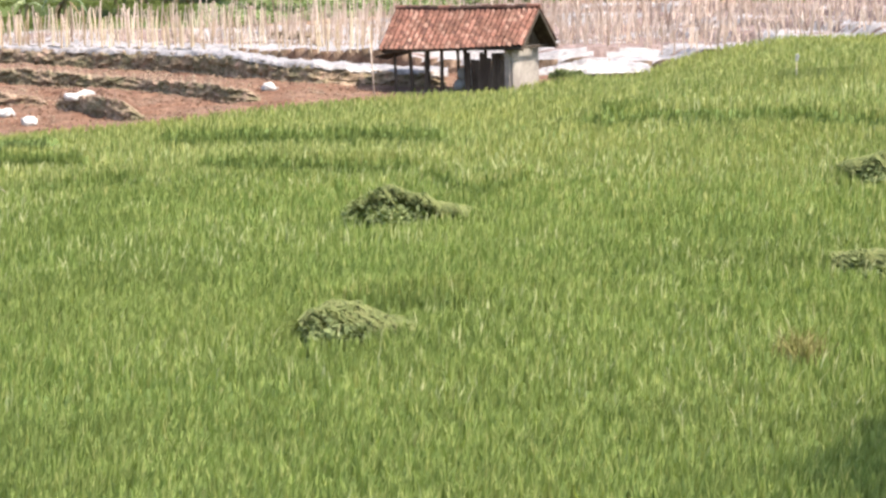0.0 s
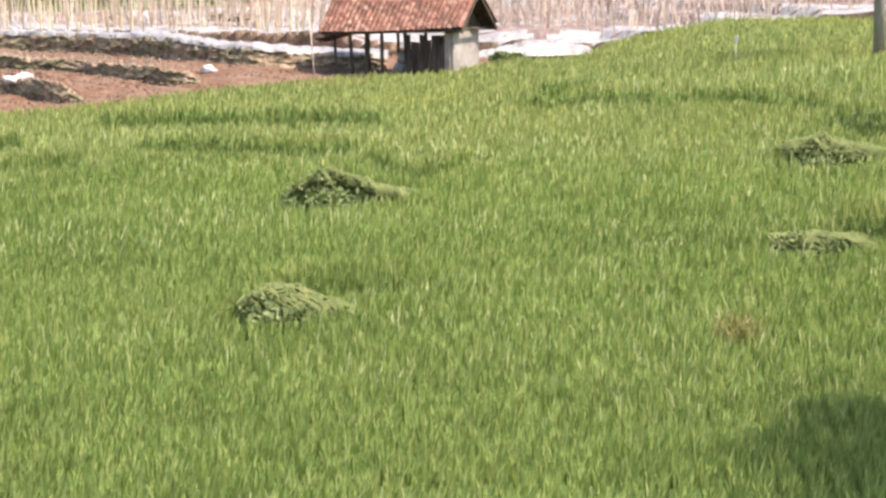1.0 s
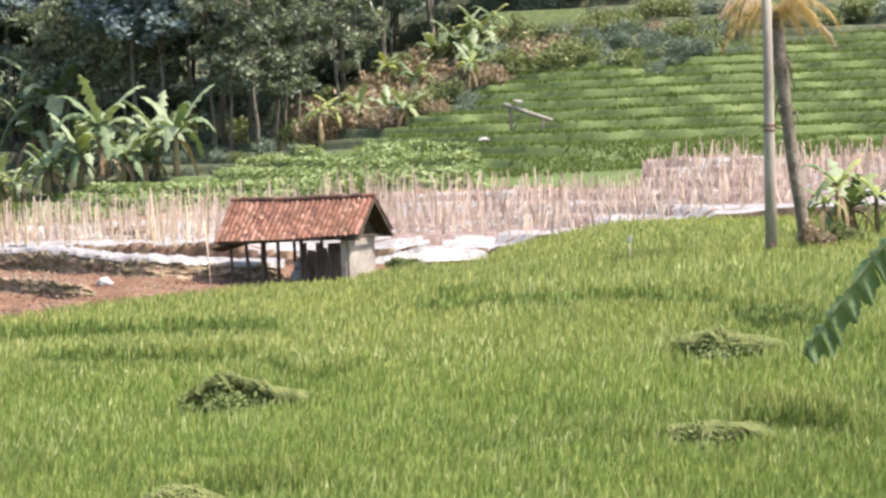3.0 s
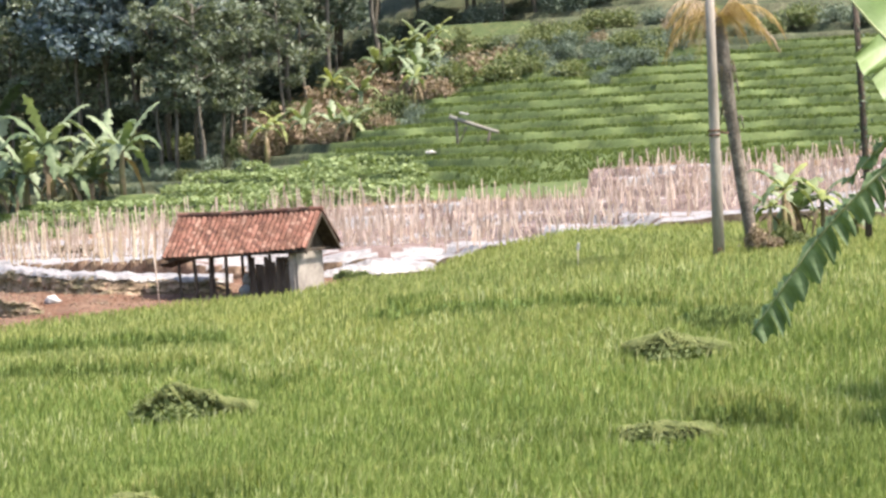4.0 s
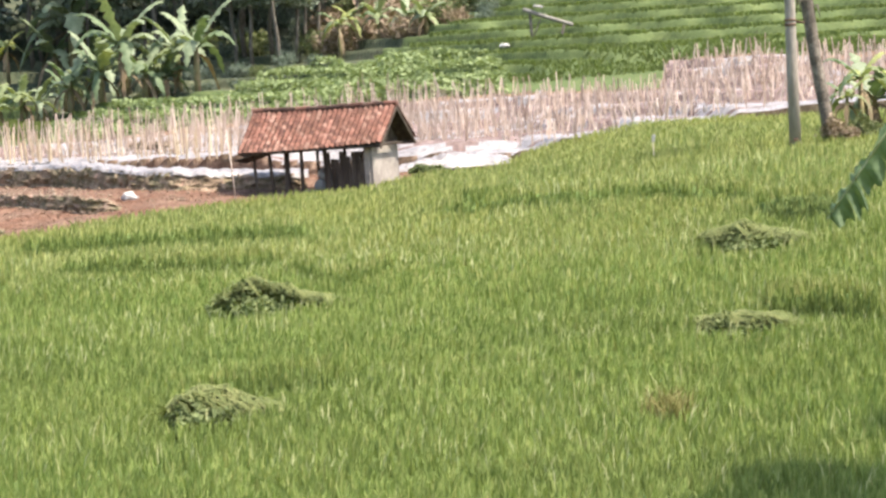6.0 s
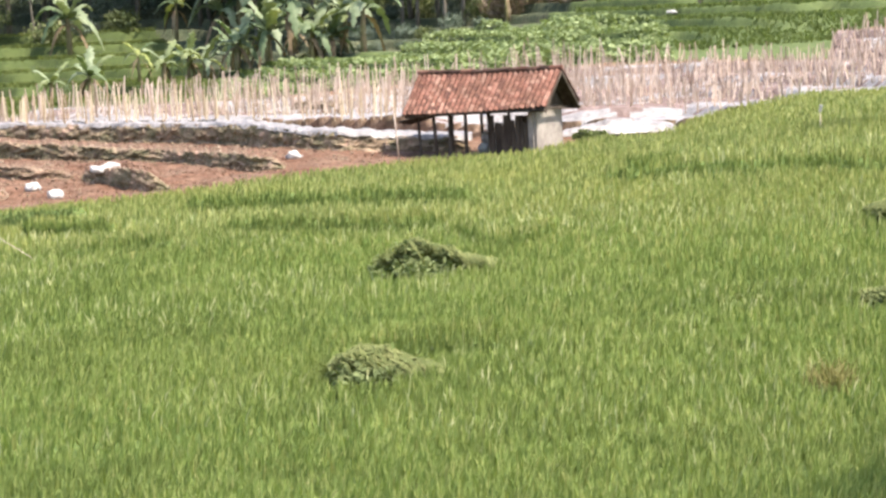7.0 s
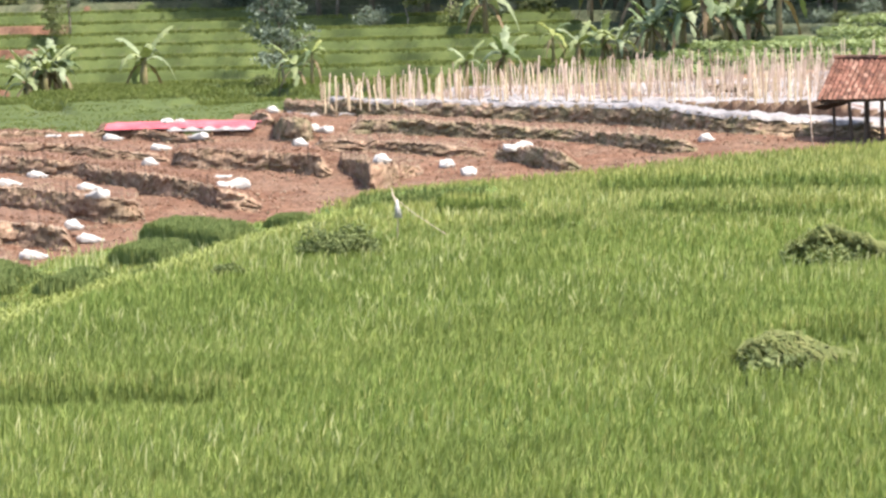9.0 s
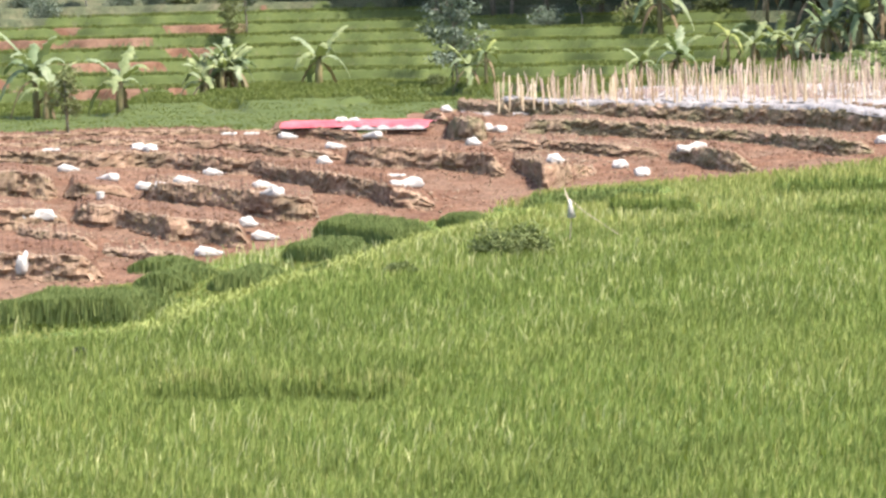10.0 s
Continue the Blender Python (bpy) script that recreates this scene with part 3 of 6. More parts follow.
def terrace(pts, face, label):
    """pts: x, y, height of the lip and of the bank below it, from left to right."""
    P = np.array(pts)
    s = np.concatenate([[0], np.cumsum(np.hypot(np.diff(P[:, 0]), np.diff(P[:, 1])))])
    m = max(10, int(s[-1] / 0.1))
    t = np.linspace(0, s[-1], m)
    x, y, z, h = (np.interp(t, s, P[:, k]) for k in range(4))
    k = np.ones(7) / 7
    x, y, z, h = (np.convolve(np.pad(c, 3, mode="edge"), k, mode="valid") for c in (x, y, z, h))
    foot = z - h
    d = np.stack([x, y], 1) / np.hypot(x, y)[:, None]
    jag = 0.05 * wave(x, y, 3.7, 1.0) + 0.035 * wave(y, x, 11.0, 2.0) + rng.normal(0, 0.012, m)  # broken lip
    ends = np.minimum(smooth01(t, 0, 0.7), smooth01(s[-1] - t, 0, 0.7))
    z = z + jag * np.minimum(1, h / 0.3) - (1 - ends) * 0.8 * h  # the lip runs out at both ends
    prof = [(-0.5, -1.7), (-0.36, -1.12), (-0.3, -1.0), (-0.25, -0.88), (-0.24, -0.74), (-0.21, -0.6), (-0.17, -0.46), (-0.14, -0.33), (-0.1, -0.2), (-0.06, -0.09), (0.0, 0.0), (0.12, 0.02), (0.32, 0.0)]
    prof += [(u, 0.0) for u in (0.6, 0.95, 1.4, 1.9, 2.5, 3.2, 4.0, 5.0, 6.2, 7.6)]
    V = np.zeros((m, len(prof), 3))
    for j, (o, f) in enumerate(prof):
        wob = 0.0
        if j < 12:
            q = f * 2.2
            wob = 0.13 * wave(x, y + q, 1.6, 0.6) + 0.1 * wave(x + q * 0.4, y - q, 4.1, 1.7) + 0.05 * wave(x - q, y + q * 0.7, 9.5, 2.9) + rng.normal(0, 0.012, m)
            if 1 <= j <= 3:
                wob = wob + 0.1 * (wave(x, y, 2.3, 4.0) > 0.2)  # undercut here and there
        rough = 0.03 * wave(x + j * 1.3, y - j, 2.1, 0.4 * j) + 0.02 * wave(x + j, y, 6.0, 1.0 * j) + rng.normal(0, 0.006, m)
        V[:, j, 0], V[:, j, 1] = x + d[:, 0] * (o + wob), y + d[:, 1] * (o + wob)
        V[:, j, 2] = z + f * np.maximum(z - foot, 0.1) + rough - (0.012 * o if o > 0.5 else 0)
    a, b = np.meshgrid(np.arange(m - 1), np.arange(len(prof) - 1), indexing="ij")
    w = len(prof)
    F = np.stack([a * w + b, (a + 1) * w + b, (a + 1) * w + b + 1, a * w + b + 1], -1).reshape(-1, 4)
    pale = wave(x, y, 0.8, 5.0)[a.ravel()] > -0.5
    ob = arr("terrace", V.reshape(-1, 3), F, [face, M_SOIL, M_LIP], smooth=False, index=np.where(b.ravel() < 10, 0, np.where((b.ravel() < 13) & pale, 2, 1)))
    tagged(ob, label, "terrace", kind="structure")
    n = int(s[-1] * (80 if face is M_BANK_WEEDY else 25))  # weeds on the face and the lip
    q = rng.uniform(0, s[-1], n)
    q = q[wave(q, q * 0.3, 1.1, s[-1]) > rng.uniform(-1.1, 0.9, n)]
    n = len(q)
    f = rng.uniform(0, 1, n) ** 0.8
    qx, qy, qz, qh = (np.interp(q, t, c) for c in (x, y, z, h))
    fx = np.stack([qx, qy], 1) / np.hypot(qx, qy)[:, None]
    on = -0.05 - 0.3 * f
    GV, GF = blades(rng, qx + fx[:, 0] * on, qy + fx[:, 1] * on, qz - f * qh - 0.04, rng.uniform(0.04, 0.1, n), rng.uniform(0.025, 0.06, n), 1.6)
    grass = arr("bank_grass", GV, GF, M_BANK_WEED if face is M_BANK_WEEDY else M_BANK_GRASS, ob, label="short weeds on the bank")
    tagged(grass, kind="stuff")
    n = int(s[-1] * 26)
    q, on = rng.uniform(0, s[-1], n), rng.uniform(-0.9, 4.5, n)
    qx, qy, qz, qf = (np.interp(q, t, c) for c in (x, y, z, foot))
    fx = np.stack([qx, qy], 1) / np.hypot(qx, qy)[:, None]
    w = rng.uniform(0.02, 0.07, n)[:, None] * rng.uniform(0.6, 1.5, (n, 1))
    C = np.stack([qx + fx[:, 0] * on, qy + fx[:, 1] * on, np.where(on < -0.3, qf, qz)], 1)
    K = np.array([(1, 0, 0), (-0.2, 1, 0), (-1, -0.1, 0), (0.1, -1, 0), (0, 0, 0.8), (0, 0, -0.6)])
    CV = (C[:, None] + w[:, None] * K * rng.uniform(0.6, 1.3, (n, 6, 1))).reshape(-1, 3)
    T = np.array([(0, 1, 4), (1, 2, 4), (2, 3, 4), (3, 0, 4), (1, 0, 5), (2, 1, 5), (3, 2, 5), (0, 3, 5)])
    clods = arr("clods", CV, (6 * np.arange(n)[:, None, None] + T).reshape(-1, 3), M_SOIL if rng.uniform() < 0.6 else M_LIP, ob, label="loose clods of red earth")
    tagged(clods, kind="stuff")
    return ob


PLASTIC_BANK = [(-25.2, 113.2, 1.28, 0.36), (-24.4, 111.7, 1.47, 0.64), (-23.3, 110.9, 1.42, 0.63), (-21.4, 109.4, 1.31, 0.6), (-19.3, 108.5, 1.33, 0.67), (-17.4, 107.5, 1.3, 0.68), (-15, 106.3, 1.26, 0.7), (-12.6, 104.7, 1.24, 0.71), (-10.2, 102.5, 1.24, 0.76), (-8.7, 100.8, 1.22, 0.8), (-7.5, 99.5, 1.11, 0.72), (-6.3, 98.4, 0.95, 0.58), (-4.9, 97.2, 0.95, 0.61), (-3.6, 97.1, 0.81, 0.57), (-2.3, 97.4, 0.69, 0.52), (-1, 97.6, 0.59, 0.46), (0.3, 97.5, 0.53, 0.44)]
terrace(PLASTIC_BANK, M_BANK_WEEDY, 'stepped earth bank edged with silver plastic, grey-green weeds')
terrace([(-19, 115.7, 1.23, 0.16), (-16.7, 115.2, 1.31, 0.26), (-13.6, 113.4, 1.27, 0.26), (-10.6, 111.7, 1.28, 0.28), (-8, 110.5, 1.28, 0.27), (-6.2, 108.9, 1.32, 0.34), (-5.1, 106.7, 1.32, 0.48), (-4.4, 106.2, 1.15, 0.38), (-3.9, 106.4, 0.9, 0.14)], M_BANK_WEEDY, 'ploughed red soil terrace with a crumbling earth bank')
terrace([(-8.6, 117.1, 1.48, 0.11), (-7.6, 115.3, 1.64, 0.34), (-6.2, 113.9, 1.67, 0.41), (-4.9, 113.9, 1.59, 0.38), (-4.4, 114, 1.31, 0.13)], M_BANK_WEEDY, 'ploughed red soil terrace with a crumbling earth bank')
terrace([(-22.1, 103.3, 0.7, 0.33), (-21.2, 103.1, 0.87, 0.52), (-19.3, 102.2, 0.91, 0.6), (-17.3, 101, 0.84, 0.6), (-15.4, 99.7, 0.75, 0.57), (-13.9, 98.6, 0.65, 0.51), (-12, 97.7, 0.53, 0.4), (-10.4, 95.5, 0.54, 0.48), (-8.9, 93.5, 0.52, 0.53), (-7.7, 91.9, 0.44, 0.5), (-6.9, 91.5, 0.34, 0.39), (-6.5, 91.8, 0.19, 0.21)], M_BANK_WEEDY, 'long low earth bank with weeds above red soil')
terrace([(-27.8, 116.1, 1.31, 0.21), (-26.5, 113.2, 1.29, 0.37), (-25.1, 111.9, 1.29, 0.44), (-24.1, 111, 1.38, 0.59)], M_BANK_WEEDY, 'ploughed red soil terrace with a crumbling earth bank')
terrace([(-27.7, 108.7, 0.9, 0.23), (-27, 107.8, 1.1, 0.47), (-26.3, 107.5, 1.03, 0.42), (-26.2, 108, 0.78, 0.15)], M_BANK_WEEDY, 'ploughed red soil terrace with a crumbling earth bank')
terrace([(-25, 102.2, 0.73, 0.43), (-24.3, 100.6, 1.12, 0.91), (-23.5, 99.9, 1.21, 1.04), (-22.9, 99.8, 1.09, 0.92), (-23, 101.1, 0.57, 0.33)], M_BANK_WEEDY, 'tall weedy earth block between the terraces')
terrace([(-22.3, 97.3, 0.34, 0.31), (-20.9, 96.7, 0.37, 0.38), (-19.8, 96.2, 0.34, 0.38), (-18.5, 95.5, 0.34, 0.42), (-17.3, 94.5, 0.29, 0.41), (-16, 93.6, 0.22, 0.38), (-14.9, 93.4, 0.11, 0.28), (-14.5, 93.4, -0.06, 0.11)], M_BANK, 'ploughed red soil terrace with a crumbling earth bank')
terrace([(-14.3, 93, 0.02, 0.21), (-13.7, 92.1, 0.14, 0.38), (-12.8, 90.5, 0.3, 0.62), (-11.8, 88.9, 0.32, 0.71), (-11.1, 88.2, 0.18, 0.58), (-10.3, 88, -0.18, 0.2)], M_BANK_WEEDY, 'ploughed red soil terrace with a crumbling earth bank')
terrace([(-26.7, 92.7, 0.03, 0.26), (-26.2, 91.9, 0.33, 0.6), (-25.1, 91.3, 0.39, 0.7), (-23.7, 90.8, 0.36, 0.7), (-22.3, 90.3, 0.3, 0.67), (-20.9, 89.4, 0.28, 0.7), (-19.9, 88.4, 0.24, 0.71), (-19.4, 88.5, 0.13, 0.59)], M_BANK, 'ploughed red soil terrace with a crumbling earth bank')
terrace([(-19.7, 90.6, -0.01, 0.33), (-18.1, 86.8, 0.12, 0.68), (-17.2, 83.9, 0.16, 0.89), (-16.8, 84.8, 0.03, 0.7), (-16.6, 87.6, -0.13, 0.38), (-16.2, 88.9, -0.31, 0.12)], M_BANK, 'ploughed red soil terrace with a crumbling earth bank')
terrace([(-33.3, 103.3, 0.7, 0.29), (-32.2, 103.3, 0.76, 0.36), (-30.7, 102.6, 0.72, 0.38), (-29.5, 101.1, 0.59, 0.33), (-27.9, 99.7, 0.49, 0.33), (-26.5, 98.9, 0.35, 0.23), (-26.1, 98.9, 0.21, 0.09)], M_BANK, 'ploughed red soil terrace with a crumbling earth bank')
terrace([(-46.4, 101.1, 0.64, 0.15), (-43, 101.3, 0.59, 0.15), (-41.7, 102.6, 0.63, 0.15), (-39.6, 103.1, 0.63, 0.15), (-37.1, 103.6, 0.62, 0.15), (-34.6, 103.8, 0.62, 0.17)], M_BANK, 'ploughed red soil terrace with a crumbling earth bank')
terrace([(-44.8, 97.6, 0.47, 0.19), (-42.9, 97.3, 0.44, 0.21), (-40.4, 97.4, 0.47, 0.28), (-39.3, 97.2, 0.58, 0.42), (-37.3, 97.1, 0.54, 0.42), (-34.8, 96.9, 0.49, 0.41), (-32.1, 96.3, 0.42, 0.41), (-30.6, 95.1, 0.38, 0.45), (-29.3, 94.7, 0.21, 0.31), (-28.2, 94.3, 0.13, 0.27), (-27, 93.8, 0.01, 0.18)], M_BANK, 'ploughed red soil terrace with a crumbling earth bank')
terrace([(-42.4, 92.3, 0.45, 0.49), (-40.5, 91.8, 0.41, 0.51), (-38, 91.6, 0.35, 0.51), (-35.9, 91.1, 0.4, 0.61), (-34.5, 91.7, 0.3, 0.5), (-33.2, 91.2, 0.3, 0.54), (-31.7, 90.1, 0.27, 0.6), (-30.4, 89.3, 0.23, 0.61), (-29.3, 89.1, 0.1, 0.51), (-27.9, 87.4, -0, 0.52), (-26.5, 85.7, -0.05, 0.57), (-25.3, 84.4, -0.06, 0.64), (-23.9, 83.2, -0.13, 0.64), (-22.8, 82.2, -0.25, 0.58), (-21.5, 80.1, -0.31, 0.64), (-20.6, 79.8, -0.52, 0.45), (-19.9, 79.8, -0.67, 0.3)], M_BANK, 'ploughed red soil terrace with a crumbling earth bank')
terrace([(-37.7, 82, 0.29, 0.96), (-36.2, 82.1, 0.21, 0.9), (-35.2, 81.9, 0.16, 0.87), (-34.3, 81.6, 0.05, 0.79), (-34.2, 82.3, -0.12, 0.6)], M_BANK, 'ploughed red soil terrace with a crumbling earth bank')
terrace([(-33.8, 81.7, -0.16, 0.59), (-32.7, 81.1, -0.19, 0.61), (-32, 81.5, -0.32, 0.47), (-31.3, 82.1, -0.45, 0.31)], M_BANK, 'ploughed red soil terrace with a crumbling earth bank')
terrace([(-31.1, 82.1, -0.37, 0.39), (-29.7, 80.7, -0.16, 0.69), (-28.5, 79.9, -0.16, 0.76), (-27.2, 79.1, -0.19, 0.79), (-26.2, 78.3, -0.27, 0.76), (-25.2, 77.5, -0.3, 0.79), (-24.2, 77, -0.39, 0.73), (-23.5, 77, -0.49, 0.64), (-23.4, 78, -0.77, 0.29)], M_BANK, 'ploughed red soil terrace with a crumbling earth bank')
terrace([(-34.3, 74.5, -0.46, 0.65), (-33, 74.8, -0.53, 0.6), (-32.1, 75.2, -0.63, 0.49), (-31.3, 76.1, -0.86, 0.22)], M_BANK, 'ploughed red soil terrace with a crumbling earth bank')
terrace([(-31.3, 76.1, -0.9, 0.18), (-30.4, 75.3, -0.56, 0.58), (-29.9, 75, -0.42, 0.74), (-29.4, 75.3, -0.57, 0.58), (-28.4, 74.4, -0.68, 0.54), (-27.5, 73.5, -0.69, 0.58), (-26.5, 72.2, -0.63, 0.73), (-25.9, 72.4, -0.75, 0.61), (-24.7, 71.7, -0.79, 0.62), (-23.8, 71, -0.8, 0.66), (-23.6, 71.5, -1.08, 0.34)], M_BANK, 'crumbling dark earth bank on the dry terraces')
terrace([(-32, 73.4, -1.04, 0.18), (-30.9, 72, -1.03, 0.28), (-29.8, 71.1, -1.04, 0.33), (-28.9, 70.3, -1.05, 0.37), (-28.3, 70.2, -1.15, 0.29), (-28.1, 70.6, -1.29, 0.14)], M_BANK, 'ploughed red soil terrace with a crumbling earth bank')
terrace([(-27.7, 69.7, -1.34, 0.13), (-26.6, 68.8, -1.37, 0.17), (-25.7, 68.1, -1.33, 0.26), (-24.9, 67.7, -1.31, 0.31), (-24.3, 67.3, -1.36, 0.29), (-23.8, 67.4, -1.55, 0.1)], M_BANK, 'ploughed red soil terrace with a crumbling earth bank')
terrace([(-30.1, 65.4, -1.09, 0.58), (-28.9, 65.3, -1.12, 0.57), (-27.8, 65, -1.13, 0.6), (-26.7, 64.4, -1.07, 0.7), (-26.1, 64.5, -1.17, 0.61), (-25.8, 65.2, -1.49, 0.25)], M_BANK, 'ploughed red soil terrace with a crumbling earth bank')

# ---- the rice field ----
ra, rr, rF = polar_grid(-27.5, 17.5, 361, np.concatenate([np.arange(15, 40, 0.5), np.arange(40, 101, 0.35)]))
rx, ry = rr * np.sin(ra), rr * np.cos(ra)
rz = canopy(rx, ry) - 0.30
fx_, fy_ = rx.ravel()[rF].mean(1), ry.ravel()[rF].mean(1)
rF = rF[in_field(fx_, fy_)]
sward = arr("rice_sward", np.stack([rx, ry, rz + 0.05 * wave(rx, ry, 5.0, 3.0)], -1).reshape(-1, 3), rF, M_RICE_BED, smooth=False)
tagged(sward, "dense green lower leaves of the rice field", "rice field", kind="structure")

rng = np.random.default_rng(11)


def sow(az0, az1, r0, r1, per_m2):
    n = int(0.5 * math.radians(az1 - az0) * (r1 * r1 - r0 * r0) * per_m2)
    a, r = np.radians(rng.uniform(az0, az1, n)), np.sqrt(rng.uniform(r0 * r0, r1 * r1, n))
    x, y = r * np.sin(a), r * np.cos(a)
    g = 0.26  # planted in tufts
    x, y = (np.round(x / g + 0.3 * np.sin(y * 2)) - 0.3 * np.sin(y * 2)) * g * 0.3 + x * 0.7, (np.round(y / g + 0.25 * np.sin(x * 1.7)) - 0.25 * np.sin(x * 1.7)) * g * 0.15 + y * 0.85
    k = in_field(x, y)
    return x[k], y[k], r[k]


PARTS = [sow(-27, 17.5, 15, 30, 520), sow(-27, 17.5, 30, 45, 290), sow(-27, 17.5, 45, 65, 120), sow(-27, 17.5, 65, 101, 46)]
px, py, pr = (np.concatenate(c) for c in zip(*PARTS))
pz = canopy(px, py) - 0.30
thick = np.interp(pr, [15, 35, 60, 95], [0.016, 0.019, 0.026, 0.04])
tall = rng.uniform(0.22, 0.42, len(px)) * (1 + 0.12 * wave(px, py, 1.9, 8.0)) * np.interp(pr, [15, 45], [0.9, 1.05])
lush = (wave(px * 0.8, py * 0.45, 0.3, 3.0) + 0.5 * wave(px, py, 1.1, 2.0) > 0.15) & (py < 62) & (rng.uniform(0, 1, len(px)) < 0.6)
deep = lush
FACE, BLOCK = [], []
fringe = np.zeros(len(px), bool)
for x0, y0, x1, y1, bow, step, depth in EDGE_STEPS:
    u = (px - x0) / (x1 - x0)
    e = y0 + (y1 - y0) * u + bow * np.sin(np.clip(u, 0, 1) * math.pi) + 0.25 * np.sin(px * 1.9 + y0)
    # leaves at each bank's face get the darker green as its shade
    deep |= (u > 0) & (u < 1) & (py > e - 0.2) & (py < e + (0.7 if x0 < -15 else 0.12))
    if x0 < -15:
        tall = np.where((u > 0) & (u < 1) & (py > e - 0.2) & (py < e + 2.2), tall * 0.6, tall)
    tall = np.where((u > 0.02) & (u < 0.98) & (py < e - 0.2) & (py > e - 1.2), tall * 0.75, tall)
    fringe |= (u > 0) & (u < 1) & (py > e + 0.12) & (py < e + 0.9)
    # leaves that grow out of the bank's face
    step = (1.0 if x0 < -12 or x0 > 7.5 else 0.95) * step
    BLOCK.append(np.full(int(abs(x1 - x0) * (260 if y0 < 60 else 150) * (2 if x0 < -12 else 1) * step * 2.2), x0 < -15 or x0 > 10))
    m = int(abs(x1 - x0) * (260 if y0 < 60 else 150) * (2 if x0 < -12 else 1) * step * 2.2)
    bu = rng.uniform(0.01, 0.99, m)
    bx = x0 + (x1 - x0) * bu
    by = y0 + (y1 - y0) * bu + bow * np.sin(bu * math.pi) + 0.25 * np.sin(bx * 1.9 + y0) + rng.uniform(-0.1, 0.14, m)
    top = canopy(bx, by + 0.35) - 0.25
    FACE.append(np.stack([bx, by, top - rng.uniform(0.0, 1.0, m) * (step + 0.05)], 1))
ripe = rng.uniform(0, 1, len(px)) < 0.08 + 0.85 * smooth01(py + 7 * wave(px, py, 0.11, 5.0) + 0.25 * px, 40, 74)
ripe |= fringe & (rng.uniform(0, 1, len(px)) < 0.75)  # paler leaves along the top of each bank
verge = px < np.interp(py, [36, 41.4, 42.2, 47.6, 54.4, 58.5, 65, 70.5, 76], [-24, -18.5, -16.4, -16.3, -16.0, -15.7, -15.4, -14.5, -18]) + 0.1  # trodden pale grass on the lower strip
tall = np.where(verge, tall * (0.36 + 0.2 * wave(px, py, 1.1, 4.0)), tall)
ripe = np.where(verge, rng.uniform(0, 1, len(px)) < 0.6 + 0.4 * wave(px, py, 0.8, 6.0), ripe)
for cx_, cy_, w_ in ((-0.95, 49.9, 1.6), (-1.5, 35.3, 1.1), (9.35, 52.4, 1.4), (7.0, 40.7, 1.0), (11.0, 55.2, 0.7), (8.1, 42.0, 0.7)):
    tall = np.where(((px - cx_) / (0.62 * w_)) ** 2 + ((py - cy_ - 0.1) / (0.8 * w_)) ** 2 < 1, tall * 0.45, tall)
for name, pickd, mat, label in (("rice_leaves", ~deep & ~ripe, M_RICE, "dense upright green rice leaves filling the field"),
                                ("rice_leaves", ~deep & ripe, M_RICE_RIPE, "yellowing rice leaves towards the field's far end"),
                                ("rice_leaves", deep, M_RICE_DARK, "deep green rice leaves, lush patches and painted shade along the low banks")):
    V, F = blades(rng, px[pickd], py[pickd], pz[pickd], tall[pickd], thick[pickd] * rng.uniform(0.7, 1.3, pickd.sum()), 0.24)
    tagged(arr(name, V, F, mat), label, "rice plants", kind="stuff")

FACE, BLOCK = np.concatenate(FACE), np.concatenate(BLOCK)
far_ = np.interp(FACE[:, 1], [30, 60, 80], [0.02, 0.03, 0.04])
# M_RICE_DARK carries the shade of the plain bank faces in its colour
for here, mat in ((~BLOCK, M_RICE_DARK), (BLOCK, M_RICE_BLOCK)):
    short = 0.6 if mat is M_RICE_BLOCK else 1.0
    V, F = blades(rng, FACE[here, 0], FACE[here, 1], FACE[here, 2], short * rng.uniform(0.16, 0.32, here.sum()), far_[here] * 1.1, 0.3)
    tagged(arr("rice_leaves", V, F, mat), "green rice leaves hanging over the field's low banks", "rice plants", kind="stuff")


def rice_block(x0, y0, x1, y1, depth, h, label="clipped dense block of dark green young rice"):
    """A raised bed of rice with a steep front from x0, y0 to x1, y1."""
    L = math.hypot(x1 - x0, y1 - y0)
    n = int(L * depth * 620 + L * 420)
    u, v = rng.uniform(0, 1, n), np.where(rng.uniform(0, 1, n) < 0.45, rng.uniform(0, 0.12, n), rng.uniform(0, 1, n))
    edge = np.minimum(np.minimum(u, 1 - u) * L, 0.45) / 0.45
    x = x0 + (x1 - x0) * u + 0.07 * wave(u * L, v, 5.0, x0)
    y = y0 + (y1 - y0) * u + depth * v + 0.35 * (1 - edge) ** 2 + 0.12 * wave(u * L, v * depth, 2.6, y0)
    top = 0.85 * h * np.sqrt(np.clip(edge, 0.15, 1)) * (0.93 + 0.1 * wave(x, y, 2.0, 3.0))
    base = np.interp(y, [44, 68], [-0.74, -0.62])
    low = np.where(v < 0.12, rng.uniform(0, 0.75, n), rng.uniform(0.45, 0.78, n)) * top
    V, F = blades(rng, x, y, base + low, np.minimum(top - low + 0.05, 0.38), np.interp(y, [40, 70], [0.022, 0.034]), 0.22)
    ob = tagged(arr("rice_block", V, F, M_RICE_BLOCK), label, "rice plants", kind="stuff")
    return ob


